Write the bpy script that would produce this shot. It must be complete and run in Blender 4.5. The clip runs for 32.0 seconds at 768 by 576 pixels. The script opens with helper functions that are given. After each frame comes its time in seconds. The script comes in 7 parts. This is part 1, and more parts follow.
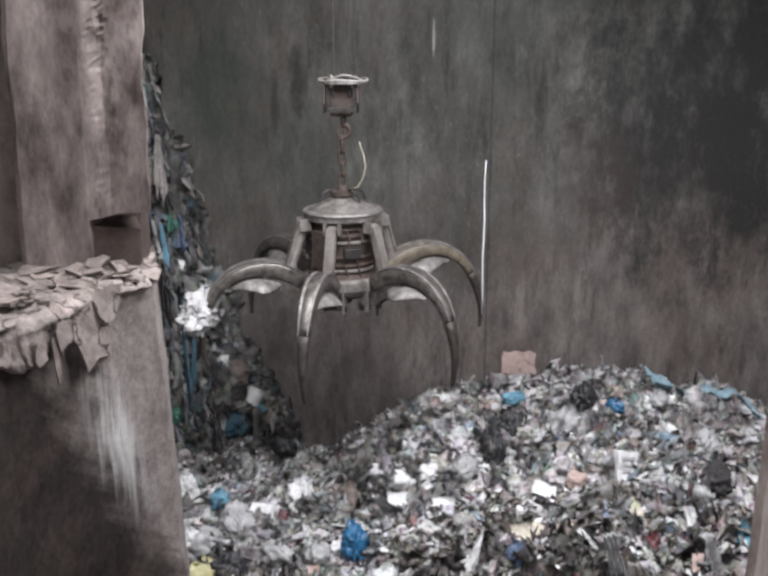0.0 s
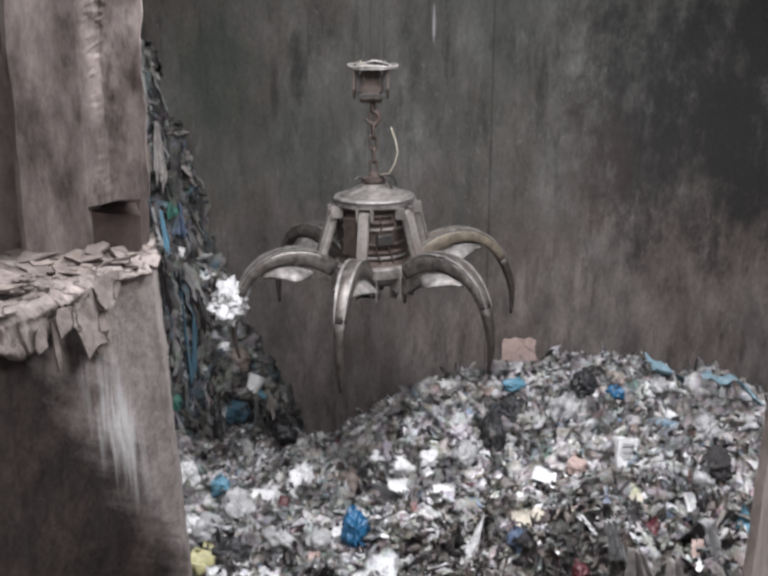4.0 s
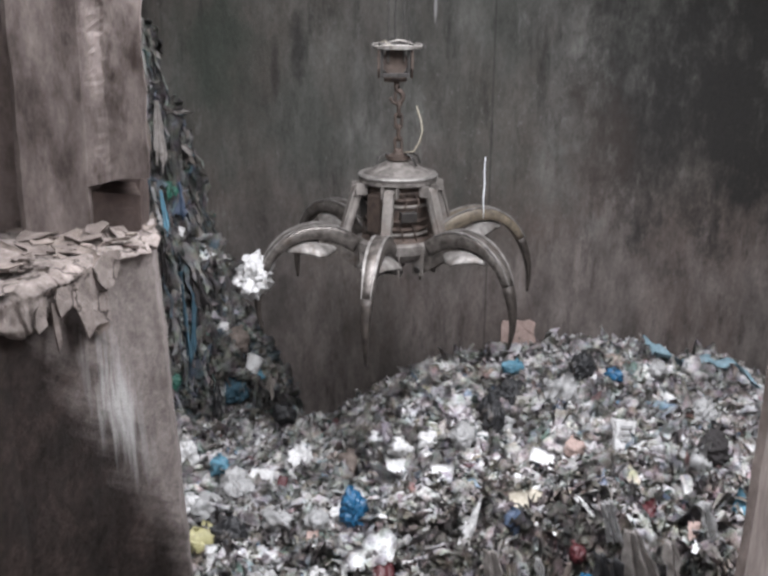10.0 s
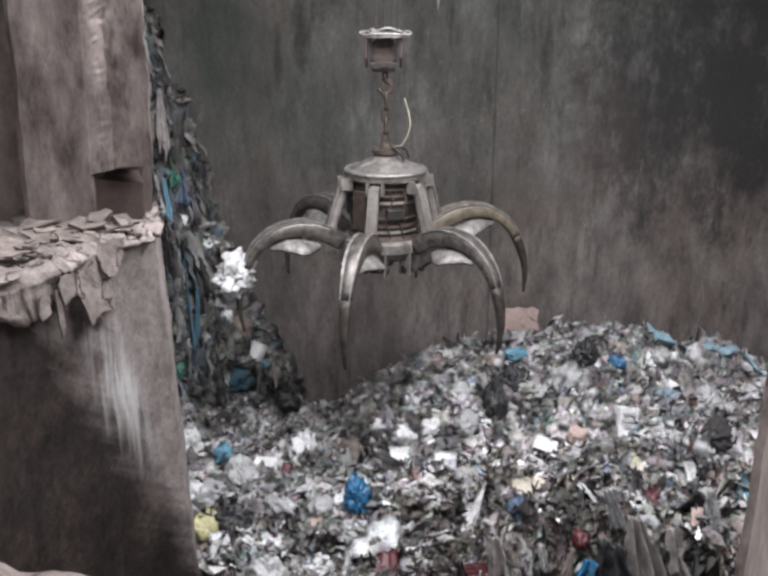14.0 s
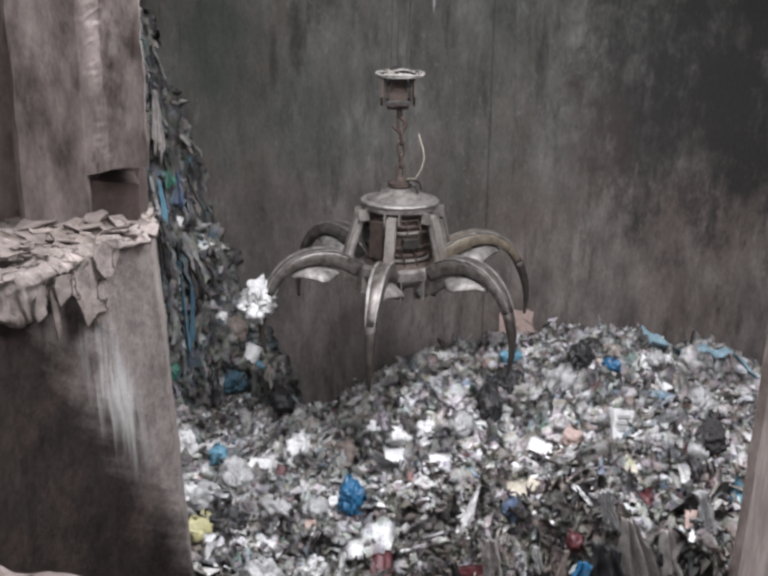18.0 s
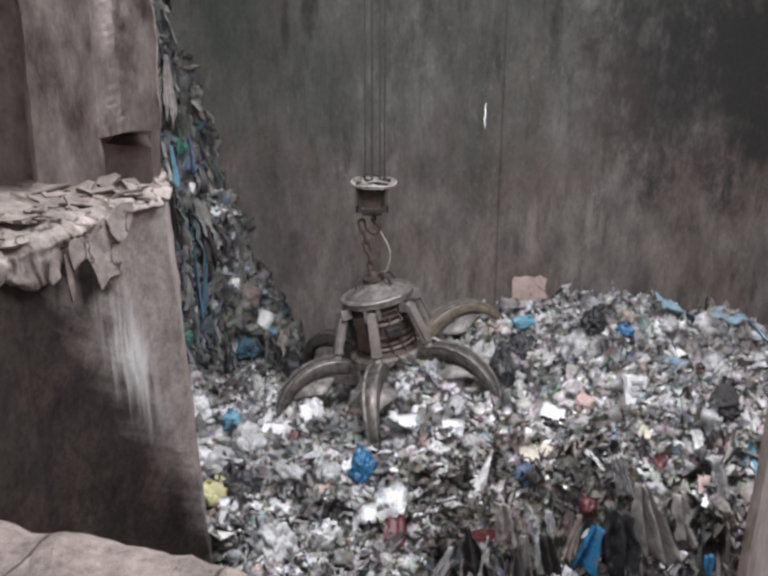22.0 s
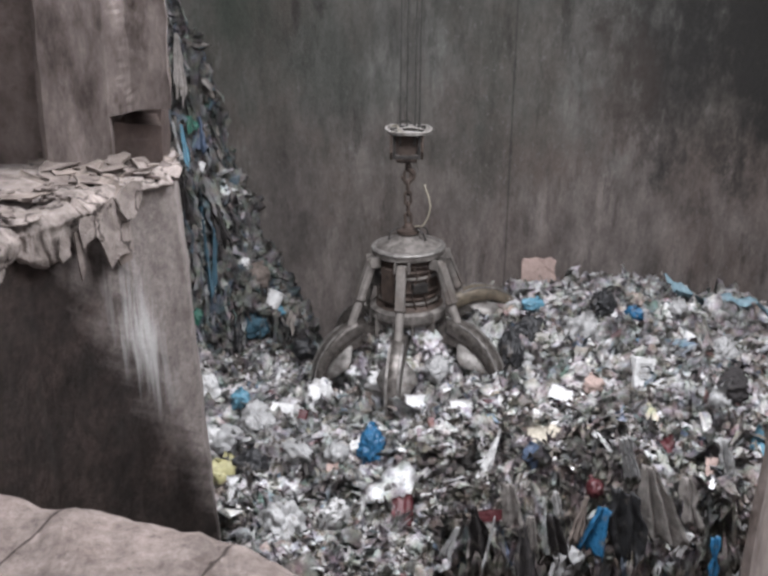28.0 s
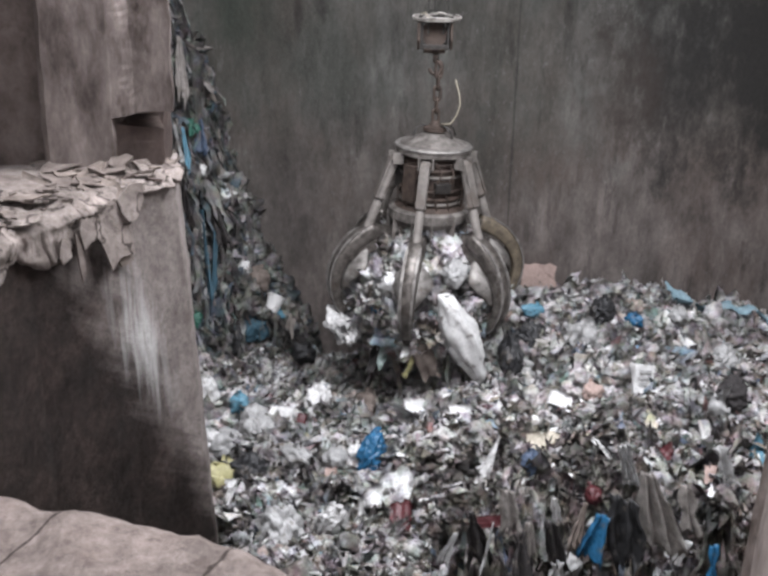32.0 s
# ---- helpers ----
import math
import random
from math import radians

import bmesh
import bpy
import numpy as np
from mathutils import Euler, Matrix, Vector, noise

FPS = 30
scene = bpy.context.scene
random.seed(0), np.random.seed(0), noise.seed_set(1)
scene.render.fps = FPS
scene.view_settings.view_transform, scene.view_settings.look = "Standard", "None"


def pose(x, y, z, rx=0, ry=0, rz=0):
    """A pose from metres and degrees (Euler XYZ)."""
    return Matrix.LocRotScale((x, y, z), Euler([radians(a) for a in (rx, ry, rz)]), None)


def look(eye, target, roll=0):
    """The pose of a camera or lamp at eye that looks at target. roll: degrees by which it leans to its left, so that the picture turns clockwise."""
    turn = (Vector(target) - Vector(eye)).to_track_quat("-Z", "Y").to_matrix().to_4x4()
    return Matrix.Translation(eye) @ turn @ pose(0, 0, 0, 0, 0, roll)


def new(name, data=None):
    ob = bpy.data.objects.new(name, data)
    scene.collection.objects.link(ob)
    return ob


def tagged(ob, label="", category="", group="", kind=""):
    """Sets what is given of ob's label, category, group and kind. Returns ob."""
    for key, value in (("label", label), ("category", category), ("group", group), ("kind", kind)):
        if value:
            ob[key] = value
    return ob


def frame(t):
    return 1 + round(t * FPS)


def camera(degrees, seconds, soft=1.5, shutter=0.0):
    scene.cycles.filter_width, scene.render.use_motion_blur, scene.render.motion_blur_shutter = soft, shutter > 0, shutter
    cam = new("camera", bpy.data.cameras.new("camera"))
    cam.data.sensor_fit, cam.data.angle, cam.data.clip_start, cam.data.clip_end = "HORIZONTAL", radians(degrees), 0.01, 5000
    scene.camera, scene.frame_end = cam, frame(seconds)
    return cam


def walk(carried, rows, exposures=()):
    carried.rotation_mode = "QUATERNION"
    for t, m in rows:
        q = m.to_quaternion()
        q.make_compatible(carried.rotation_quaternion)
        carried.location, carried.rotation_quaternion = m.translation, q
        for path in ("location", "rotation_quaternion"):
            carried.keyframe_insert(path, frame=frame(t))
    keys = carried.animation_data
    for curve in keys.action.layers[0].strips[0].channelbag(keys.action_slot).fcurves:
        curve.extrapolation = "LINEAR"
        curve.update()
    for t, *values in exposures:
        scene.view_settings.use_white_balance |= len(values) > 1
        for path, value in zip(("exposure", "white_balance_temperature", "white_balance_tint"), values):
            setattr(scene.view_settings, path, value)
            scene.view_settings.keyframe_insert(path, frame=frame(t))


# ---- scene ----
EYE = (0.0, 0.0, 9.0)
# seconds, yaw, pitch, roll of the hand-held camera, and how far it sways from its place
PATH = [
    (0, -0.007, -15.107, -0.038, 0.001, 0.000, 0.027), (0.5, -0.234, -15.392, 0.110, 0.004, 0.009, 0.023),
    (1, -0.259, -15.533, -0.029, 0.014, 0.001, 0.029), (1.5, -0.225, -15.426, -0.124, 0.006, 0.002, 0.021),
    (2, -0.152, -15.483, -0.223, 0.009, 0.001, 0.026), (2.5, -0.101, -15.535, -0.083, 0.003, 0.006, 0.020),
    (3, -0.034, -15.632, 0.079, 0.007, 0.007, 0.025), (3.5, -0.061, -15.736, 0.072, 0.005, 0.006, 0.021),
    (5.5, 0.365, -16.099, -0.183, 0.009, 0.010, 0.011), (6, 0.191, -16.163, -0.205, 0.000, 0.001, 0.020),
    (6.5, 0.252, -16.012, -0.381, 0.001, 0.002, 0.022), (7, 0.153, -15.705, -0.572, -0.002, 0.003, 0.027),
    (7.5, 0.141, -15.765, -0.349, 0.004, -0.001, 0.024), (8, 0.051, -15.795, -0.210, 0.002, -0.001, 0.024),
    (8.5, 0.072, -16.168, -0.437, 0.010, -0.007, 0.023), (9, -0.144, -16.480, -0.201, 0.010, 0.001, 0.022),
    (9.5, 0.021, -16.821, -0.327, 0.014, -0.006, 0.019), (10, 0.089, -16.922, -0.349, 0.004, 0.006, 0.021),
    (10.5, 0.206, -16.973, -0.048, 0.011, 0.004, 0.020), (11, 0.148, -16.995, -0.155, 0.012, 0.007, 0.022),
    (11.5, -0.182, -17.117, -0.152, 0.003, 0.008, 0.018), (12, 0.054, -17.271, -0.405, 0.006, 0.000, 0.013),
    (12.5, 0.209, -17.607, -0.539, 0.007, -0.001, 0.017), (13, 0.290, -17.892, -0.434, 0.009, 0.005, 0.011),
    (13.5, 0.218, -17.767, -0.264, 0.004, 0.013, 0.017), (14, 0.242, -17.587, -0.165, 0.008, -0.006, 0.013),
    (14.5, 0.087, -17.539, -0.264, 0.017, -0.008, 0.015), (16.5, -0.080, -17.773, -0.492, 0.023, -0.011, 0.027),
    (17, -0.077, -17.757, -0.585, 0.010, -0.011, 0.017), (17.5, 0.108, -17.585, -0.572, 0.018, -0.019, 0.028),
    (18, 0.005, -17.463, -0.401, 0.003, -0.018, 0.014), (18.5, 0.275, -17.914, -0.299, 0.023, 0.004, 0.040),
    (19, 0.395, -18.152, -0.158, 0.020, -0.004, 0.028), (19.5, 0.556, -18.615, -0.426, 0.021, 0.008, 0.033),
    (20, 0.658, -19.497, -0.285, 0.035, -0.003, 0.027), (20.5, 0.268, -19.389, -0.317, -0.004, -0.001, -0.013),
    (21, 0.348, -19.234, -0.458, -0.013, 0.002, -0.017), (21.5, 0.442, -19.252, -0.313, -0.023, -0.003, -0.021),
    (22, 0.624, -19.271, -0.178, -0.018, 0.003, -0.036), (22.5, 0.498, -19.458, -0.256, -0.020, -0.002, -0.026),
    (23, 0.800, -19.446, -0.498, -0.018, -0.005, -0.029), (23.5, 0.683, -19.619, -0.555, -0.020, -0.003, -0.028),
    (24, 0.777, -19.785, -0.139, -0.026, 0.002, -0.034), (24.5, 1.054, -19.879, -0.294, -0.017, 0.004, -0.030),
    (25, 0.953, -19.898, -0.332, -0.015, -0.004, -0.033), (25.5, 0.896, -20.099, -0.240, -0.016, 0.001, -0.027),
    (27.5, 0.992, -20.087, -0.176, -0.016, -0.009, -0.026), (28, 1.259, -20.384, -0.358, -0.013, -0.004, -0.036),
    (28.5, 1.281, -20.223, -0.410, -0.011, -0.003, -0.038), (29, 1.324, -20.301, -0.678, -0.004, -0.011, -0.023),
    (29.5, 1.337, -20.310, -0.749, -0.015, -0.001, -0.035), (30, 1.370, -20.335, -0.708, -0.015, 0.002, -0.028),
    (30.5, 1.367, -20.439, -0.789, -0.015, 0.000, -0.033), (31, 1.419, -20.415, -0.848, -0.021, -0.003, -0.040),
    (31.5, 1.473, -20.341, -0.939, -0.019, 0.018, -0.036), (32, 1.402, -20.124, -0.888, -0.028, 0.004, -0.039),
]

cam = camera(42.0, 32.0, soft=2.95)
walk(cam, [(t, pose(EYE[0] + dx, EYE[1] + dy, EYE[2] + dz, 90 + pitch, roll, yaw)) for t, yaw, pitch, roll, dx, dy, dz in PATH], exposures=[(0, -0.11), (32, -0.11)])

# ---- light: a skylight over the pit, an open tipping door behind the camera ----
world = bpy.data.worlds.new("sky")
scene.world = world
world.use_nodes = True
wn, wl = world.node_tree.nodes, world.node_tree.links
sky = wn.new("ShaderNodeTexSky")
sky.sky_type, sky.sun_disc, sky.sun_elevation, sky.sun_rotation = "NISHITA", False, radians(50), radians(160)
wl.new(sky.outputs[0], wn["Background"].inputs[0])
wn["Background"].inputs[1].default_value = 0.1


def area(name, m, sx, sy, watts, colour):
    data = bpy.data.lights.new(name, "AREA")
    data.shape, data.size, data.size_y, data.energy, data.color = "RECTANGLE", sx, sy, watts, colour
    ob = new(name, data)
    ob.matrix_world = m
    return ob


SKYLIGHT = (-4.0, 6.5, 6.3, 11.6)  # x0, x1, y0, y1 of the opening in the roof
ROOF = 12.6
area("skylight_daylight", pose(1.25, 8.95, ROOF + 0.2), 10.3, 5.1, 3850, (0.925, 0.94, 1.0))
area("door_daylight", look((0.5, -4.9, 10.2), (0.5, 10, 7.0)), 7.8, 3.6, 620, (0.945, 0.94, 1.0))

# ---- materials ----
def material(name):
    m = bpy.data.materials.new(name)
    m.use_nodes = True
    return m, m.node_tree.nodes, m.node_tree.links, m.node_tree.nodes["Principled BSDF"]


def ramp(nodes, links, source, stops, mode="LINEAR"):
    r = nodes.new("ShaderNodeValToRGB")
    r.color_ramp.interpolation = mode
    e = r.color_ramp.elements
    while len(e) < len(stops):
        e.new(0.5)
    for el, (p, c) in zip(e, stops):
        el.position = p
        el.color = (*c, 1) if isinstance(c, tuple) else (c, c, c, 1)
    links.new(source, r.inputs[0])
    return r.outputs[0]


def noise_at(nodes, links, scale, stretch=(1, 1, 1), detail=6, rough=0.6, offset=0.0):
    tc, mp, n = nodes.new("ShaderNodeTexCoord"), nodes.new("ShaderNodeMapping"), nodes.new("ShaderNodeTexNoise")
    mp.inputs["Scale"].default_value = stretch
    mp.inputs["Location"].default_value = (offset, offset * 0.7, offset * 1.3)
    links.new(tc.outputs["Object"], mp.inputs[0])
    links.new(mp.outputs[0], n.inputs["Vector"])
    n.inputs["Scale"].default_value, n.inputs["Detail"].default_value, n.inputs["Roughness"].default_value = scale, detail, rough
    return n.outputs["Fac"]


def mix(nodes, links, fac, a, b, mode="MIX"):
    x = nodes.new("ShaderNodeMix")
    x.data_type, x.blend_type = "RGBA", mode
    for socket, value in ((x.inputs[0], fac), (x.inputs[6], a), (x.inputs[7], b)):
        if isinstance(value, (int, float)):
            socket.default_value = value
        elif isinstance(value, tuple):
            socket.default_value = (*value, 1)
        else:
            links.new(value, socket)
    return x.outputs[2]


def bump(nodes, links, bsdf, height, strength, distance):
    b = nodes.new("ShaderNodeBump")
    b.inputs["Strength"].default_value, b.inputs["Distance"].default_value = strength, distance
    links.new(height, b.inputs["Height"])
    links.new(b.outputs[0], bsdf.inputs["Normal"])


def surface(name, dark, light, scale=3.0, stretch=(1, 1, 1), rough=0.85, metal=0.0, relief=0.5, depth=0.02, stain=None, stain_scale=0.6,
            stain_stretch=(1, 1, 1), stain_from=0.5, grain=30.0):
    """A worn surface: two colours by a noise, a stain colour by a broader one, and fine grain."""
    m, n, l, b = material(name)
    f1 = noise_at(n, l, scale, stretch)
    colour = ramp(n, l, f1, [(0.3, dark), (0.7, light)])
    if stain:
        f2 = noise_at(n, l, stain_scale, stain_stretch, 5, 0.65, 7.3)
        colour = mix(n, l, ramp(n, l, f2, [(stain_from, 0.0), (stain_from + 0.16, 1.0)]), colour, stain)
    f3 = noise_at(n, l, grain, stretch, 4, 0.7, 3.1)
    colour = mix(n, l, 0.45, colour, ramp(n, l, f3, [(0.3, 0.45), (0.7, 1.0)]), "MULTIPLY")
    l.new(colour, b.inputs["Base Color"])
    l.new(ramp(n, l, f3, [(0.3, max(0.0, rough - 0.15)), (0.7, min(1.0, rough + 0.1))]), b.inputs["Roughness"])
    b.inputs["Metallic"].default_value = metal
    if rough >= 0.8:
        b.inputs["Specular IOR Level"].default_value = 0.15
    bump(n, l, b, f3 if relief < 0.4 else f1, relief, depth)
    return m


# x, z, half width, half height, colour and weight of smears and soft tone patches on the wall
SMEARS_AND_TONES = [
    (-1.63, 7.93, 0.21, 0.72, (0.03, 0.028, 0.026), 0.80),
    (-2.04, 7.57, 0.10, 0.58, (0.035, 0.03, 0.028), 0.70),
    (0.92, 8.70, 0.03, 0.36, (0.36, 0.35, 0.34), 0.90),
    # two broad patches that darken the wall's upper right
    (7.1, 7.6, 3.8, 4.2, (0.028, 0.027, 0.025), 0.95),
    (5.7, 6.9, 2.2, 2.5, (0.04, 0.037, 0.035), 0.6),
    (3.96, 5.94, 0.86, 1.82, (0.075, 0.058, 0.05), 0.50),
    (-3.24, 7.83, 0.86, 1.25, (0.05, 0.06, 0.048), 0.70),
    # soft shade beside the bank, put into the wall's colour
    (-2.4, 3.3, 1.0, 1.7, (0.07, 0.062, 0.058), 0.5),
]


def wall_material():
    """Poured concrete of a waste bunker: blotches and runs of dirt, green-black damp, rust-brown smears, pale scrapes."""
    m, n, l, b = material("bunker_concrete")
    blotch = noise_at(n, l, 1.6, (1.0, 1.0, 0.42), 10, 0.74)
    base = ramp(n, l, blotch, [(0.3, (0.066, 0.06, 0.058)), (0.5, (0.162, 0.149, 0.142)), (0.7, (0.27, 0.252, 0.242))])
    damp = noise_at(n, l, 0.21, (1.0, 1.0, 0.8), 4, 0.6, 4.1)
    base = mix(n, l, ramp(n, l, damp, [(0.46, 0.0), (0.66, 0.7)]), base, (0.066, 0.067, 0.059))
    rust = noise_at(n, l, 0.36, (1.0, 1.0, 0.6), 6, 0.65, 11.7)
    base = mix(n, l, ramp(n, l, rust, [(0.48, 0.0), (0.68, 0.6)]), base, (0.112, 0.088, 0.077))
    runs = noise_at(n, l, 4.6, (1.0, 1.0, 0.24), 9, 0.72, 2.0)
    base = mix(n, l, 0.38, base, ramp(n, l, runs, [(0.3, 0.55), (0.55, 1.0), (0.75, (1.35, 1.33, 1.3))]), "MULTIPLY")
    black = noise_at(n, l, 2.2, (1.3, 1.0, 0.30), 9, 0.74, 21.0)
    base = mix(n, l, ramp(n, l, black, [(0.53, 0.0), (0.68, 0.7)]), base, (0.032, 0.029, 0.027))
    pale = noise_at(n, l, 3.2, (1.3, 1.0, 0.30), 9, 0.75, 33.0)
    base = mix(n, l, ramp(n, l, pale, [(0.60, 0.0), (0.74, 0.45)]), base, (0.30, 0.29, 0.28))
    # lighter and browner towards the wall's foot, then smears and soft tone patches
    tc, sep = n.new("ShaderNodeTexCoord"), n.new("ShaderNodeSeparateXYZ")
    l.new(tc.outputs["Object"], sep.inputs[0])

    def calc(op, a, c):
        x = n.new("ShaderNodeMath")
        x.operation = op
        for s, v in ((x.inputs[0], a), (x.inputs[1], c)):
            if isinstance(v, (int, float)):
                s.default_value = v
            else:
                l.new(v, s)
        return x.outputs[0]
    wobble = calc("SUBTRACT", noise_at(n, l, 1.7, (1, 1, 0.6), 8, 0.72, 17.0), 0.5)
    height_tone = calc("ADD", calc("MULTIPLY", calc("SUBTRACT", 6.4, sep.outputs[2]), 0.5), calc("MULTIPLY", wobble, 2.6))
    base = mix(n, l, 0.8, base, ramp(n, l, height_tone, [(0.0, (0.92, 0.97, 0.93)), (0.9, (1.16, 1.07, 1.03)), (2.1, (1.2, 1.1, 1.06))]), "MULTIPLY")
    drag = noise_at(n, l, 6.0, (1.0, 1.0, 0.09), 6, 0.6, 40.0)
    base = mix(n, l, ramp(n, l, drag, [(0.6, 0.0), (0.74, 0.15)]), base, (0.23, 0.22, 0.21))
    fleck = noise_at(n, l, 10.0, (1.0, 1.0, 0.75), 4, 0.6, 51.0)
    where = noise_at(n, l, 0.5, (1, 1, 1), 3, 0.6, 60.0)
    base = mix(n, l, calc("MULTIPLY", ramp(n, l, fleck, [(0.58, 0.0), (0.70, 0.3)]), ramp(n, l, where, [(0.45, 0.1), (0.6, 1.0)])), base, (0.27, 0.265, 0.26))
    joint = calc("ABSOLUTE", calc("SUBTRACT", sep.outputs[0], 2.03), 0)
    base = mix(n, l, ramp(n, l, joint, [(0.008, 0.55), (0.03, 0.0)]), base, (0.04, 0.037, 0.035))
    for sx, sz, rx, rz, colour, weight in SMEARS_AND_TONES:
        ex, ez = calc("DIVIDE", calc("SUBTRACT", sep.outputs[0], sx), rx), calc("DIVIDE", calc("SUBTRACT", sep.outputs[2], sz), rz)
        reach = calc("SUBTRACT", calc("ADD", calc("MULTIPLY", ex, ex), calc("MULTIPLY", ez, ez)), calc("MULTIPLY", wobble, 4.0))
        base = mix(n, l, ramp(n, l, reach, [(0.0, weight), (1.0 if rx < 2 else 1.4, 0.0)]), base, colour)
    fine = noise_at(n, l, 15, (1, 1, 0.6), 7, 0.78, 2.2)
    base = mix(n, l, 0.6, base, ramp(n, l, fine, [(0.3, 0.5), (0.7, 1.0)]), "MULTIPLY")
    l.new(base, b.inputs["Base Color"])
    b.inputs["Roughness"].default_value = 0.8
    b.inputs["Specular IOR Level"].default_value = 0.22
    bump(n, l, b, fine, 0.6, 0.025)
    return m


def litter_material(name, stops, dust=0.35, rough=0.55, spread=0.0):
    """Loose refuse, one colour a piece, dulled by grey-brown dust."""
    m, n, l, b = material(name)
    geo = n.new("ShaderNodeNewGeometry")
    colour = ramp(n, l, geo.outputs["Random Per Island"], stops, "CONSTANT")
    kin = noise_at(n, l, 3.0, (1, 1, 1), 8, 0.68, 44.0)
    colour = mix(n, l, 0.42 if name == "mixed_refuse" else 0.12, colour, ramp(n, l, kin, [(0.36, (0.09, 0.072, 0.063)), (0.5, (0.41, 0.385, 0.365)), (0.60, (0.86, 0.84, 0.83))]))
    d = noise_at(n, l, 3.5, (1, 1, 1), 5, 0.7)
    colour = mix(n, l, ramp(n, l, d, [(0.4, 0.0), (0.75, dust)]), colour, (0.17, 0.15, 0.135))
    f = noise_at(n, l, 22, (1, 1, 1), 6, 0.75, 5.0)
    colour = mix(n, l, 0.6, colour, ramp(n, l, f, [(0.37, 0.2), (0.5, 1.1)]), "MULTIPLY")
    # random tone patches; the darkest put shaded hollows into the colour
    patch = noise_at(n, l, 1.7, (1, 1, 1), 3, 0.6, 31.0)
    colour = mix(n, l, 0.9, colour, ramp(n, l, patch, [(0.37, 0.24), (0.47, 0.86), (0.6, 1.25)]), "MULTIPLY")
    hue = n.new("ShaderNodeTexNoise")
    hue.inputs["Scale"].default_value, hue.inputs["Detail"].default_value = 5.0, 3
    tone = n.new("ShaderNodeTexCoord")
    l.new(tone.outputs["Object"], hue.inputs["Vector"])
    colour = mix(n, l, 0.4, colour, hue.outputs["Color"], "SOFT_LIGHT")
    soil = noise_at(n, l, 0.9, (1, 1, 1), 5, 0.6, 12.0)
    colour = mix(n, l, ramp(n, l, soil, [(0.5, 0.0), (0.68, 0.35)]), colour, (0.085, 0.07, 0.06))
    l.new(colour, b.inputs["Base Color"])
    b.inputs["Roughness"].default_value = rough
    bump(n, l, b, f, 0.9, 0.05)
    return m


def piece_material(name, stops, rough=0.5, dust=0.3):
    """As litter_material, for pieces that are objects of their own."""
    m, n, l, b = material(name)
    info = n.new("ShaderNodeObjectInfo")
    colour = ramp(n, l, info.outputs["Random"], stops, "CONSTANT")
    d = noise_at(n, l, 5, (1, 1, 1), 5, 0.7)
    colour = mix(n, l, ramp(n, l, d, [(0.4, 0.0), (0.75, dust)]), colour, (0.17, 0.15, 0.135))
    f = noise_at(n, l, 20, (1, 1, 1), 3, 0.6, 5.0)
    colour = mix(n, l, 0.45, colour, ramp(n, l, f, [(0.3, 0.45), (0.7, 1.0)]), "MULTIPLY")
    l.new(colour, b.inputs["Base Color"])
    b.inputs["Roughness"].default_value = rough
    bump(n, l, b, f, 0.4, 0.02)
    return m


def plain(name, colour, rough=0.5, dirt=0.35, scale=7.0):
    """A film, paper or cloth of one colour with smears of dirt and creases."""
    dark = tuple(c * (1 - dirt) for c in colour)
    return surface(name, dark, colour, scale, rough=rough, relief=0.35, depth=0.03, stain=(0.15, 0.13, 0.115), stain_scale=5.0, stain_from=0.56, grain=22)


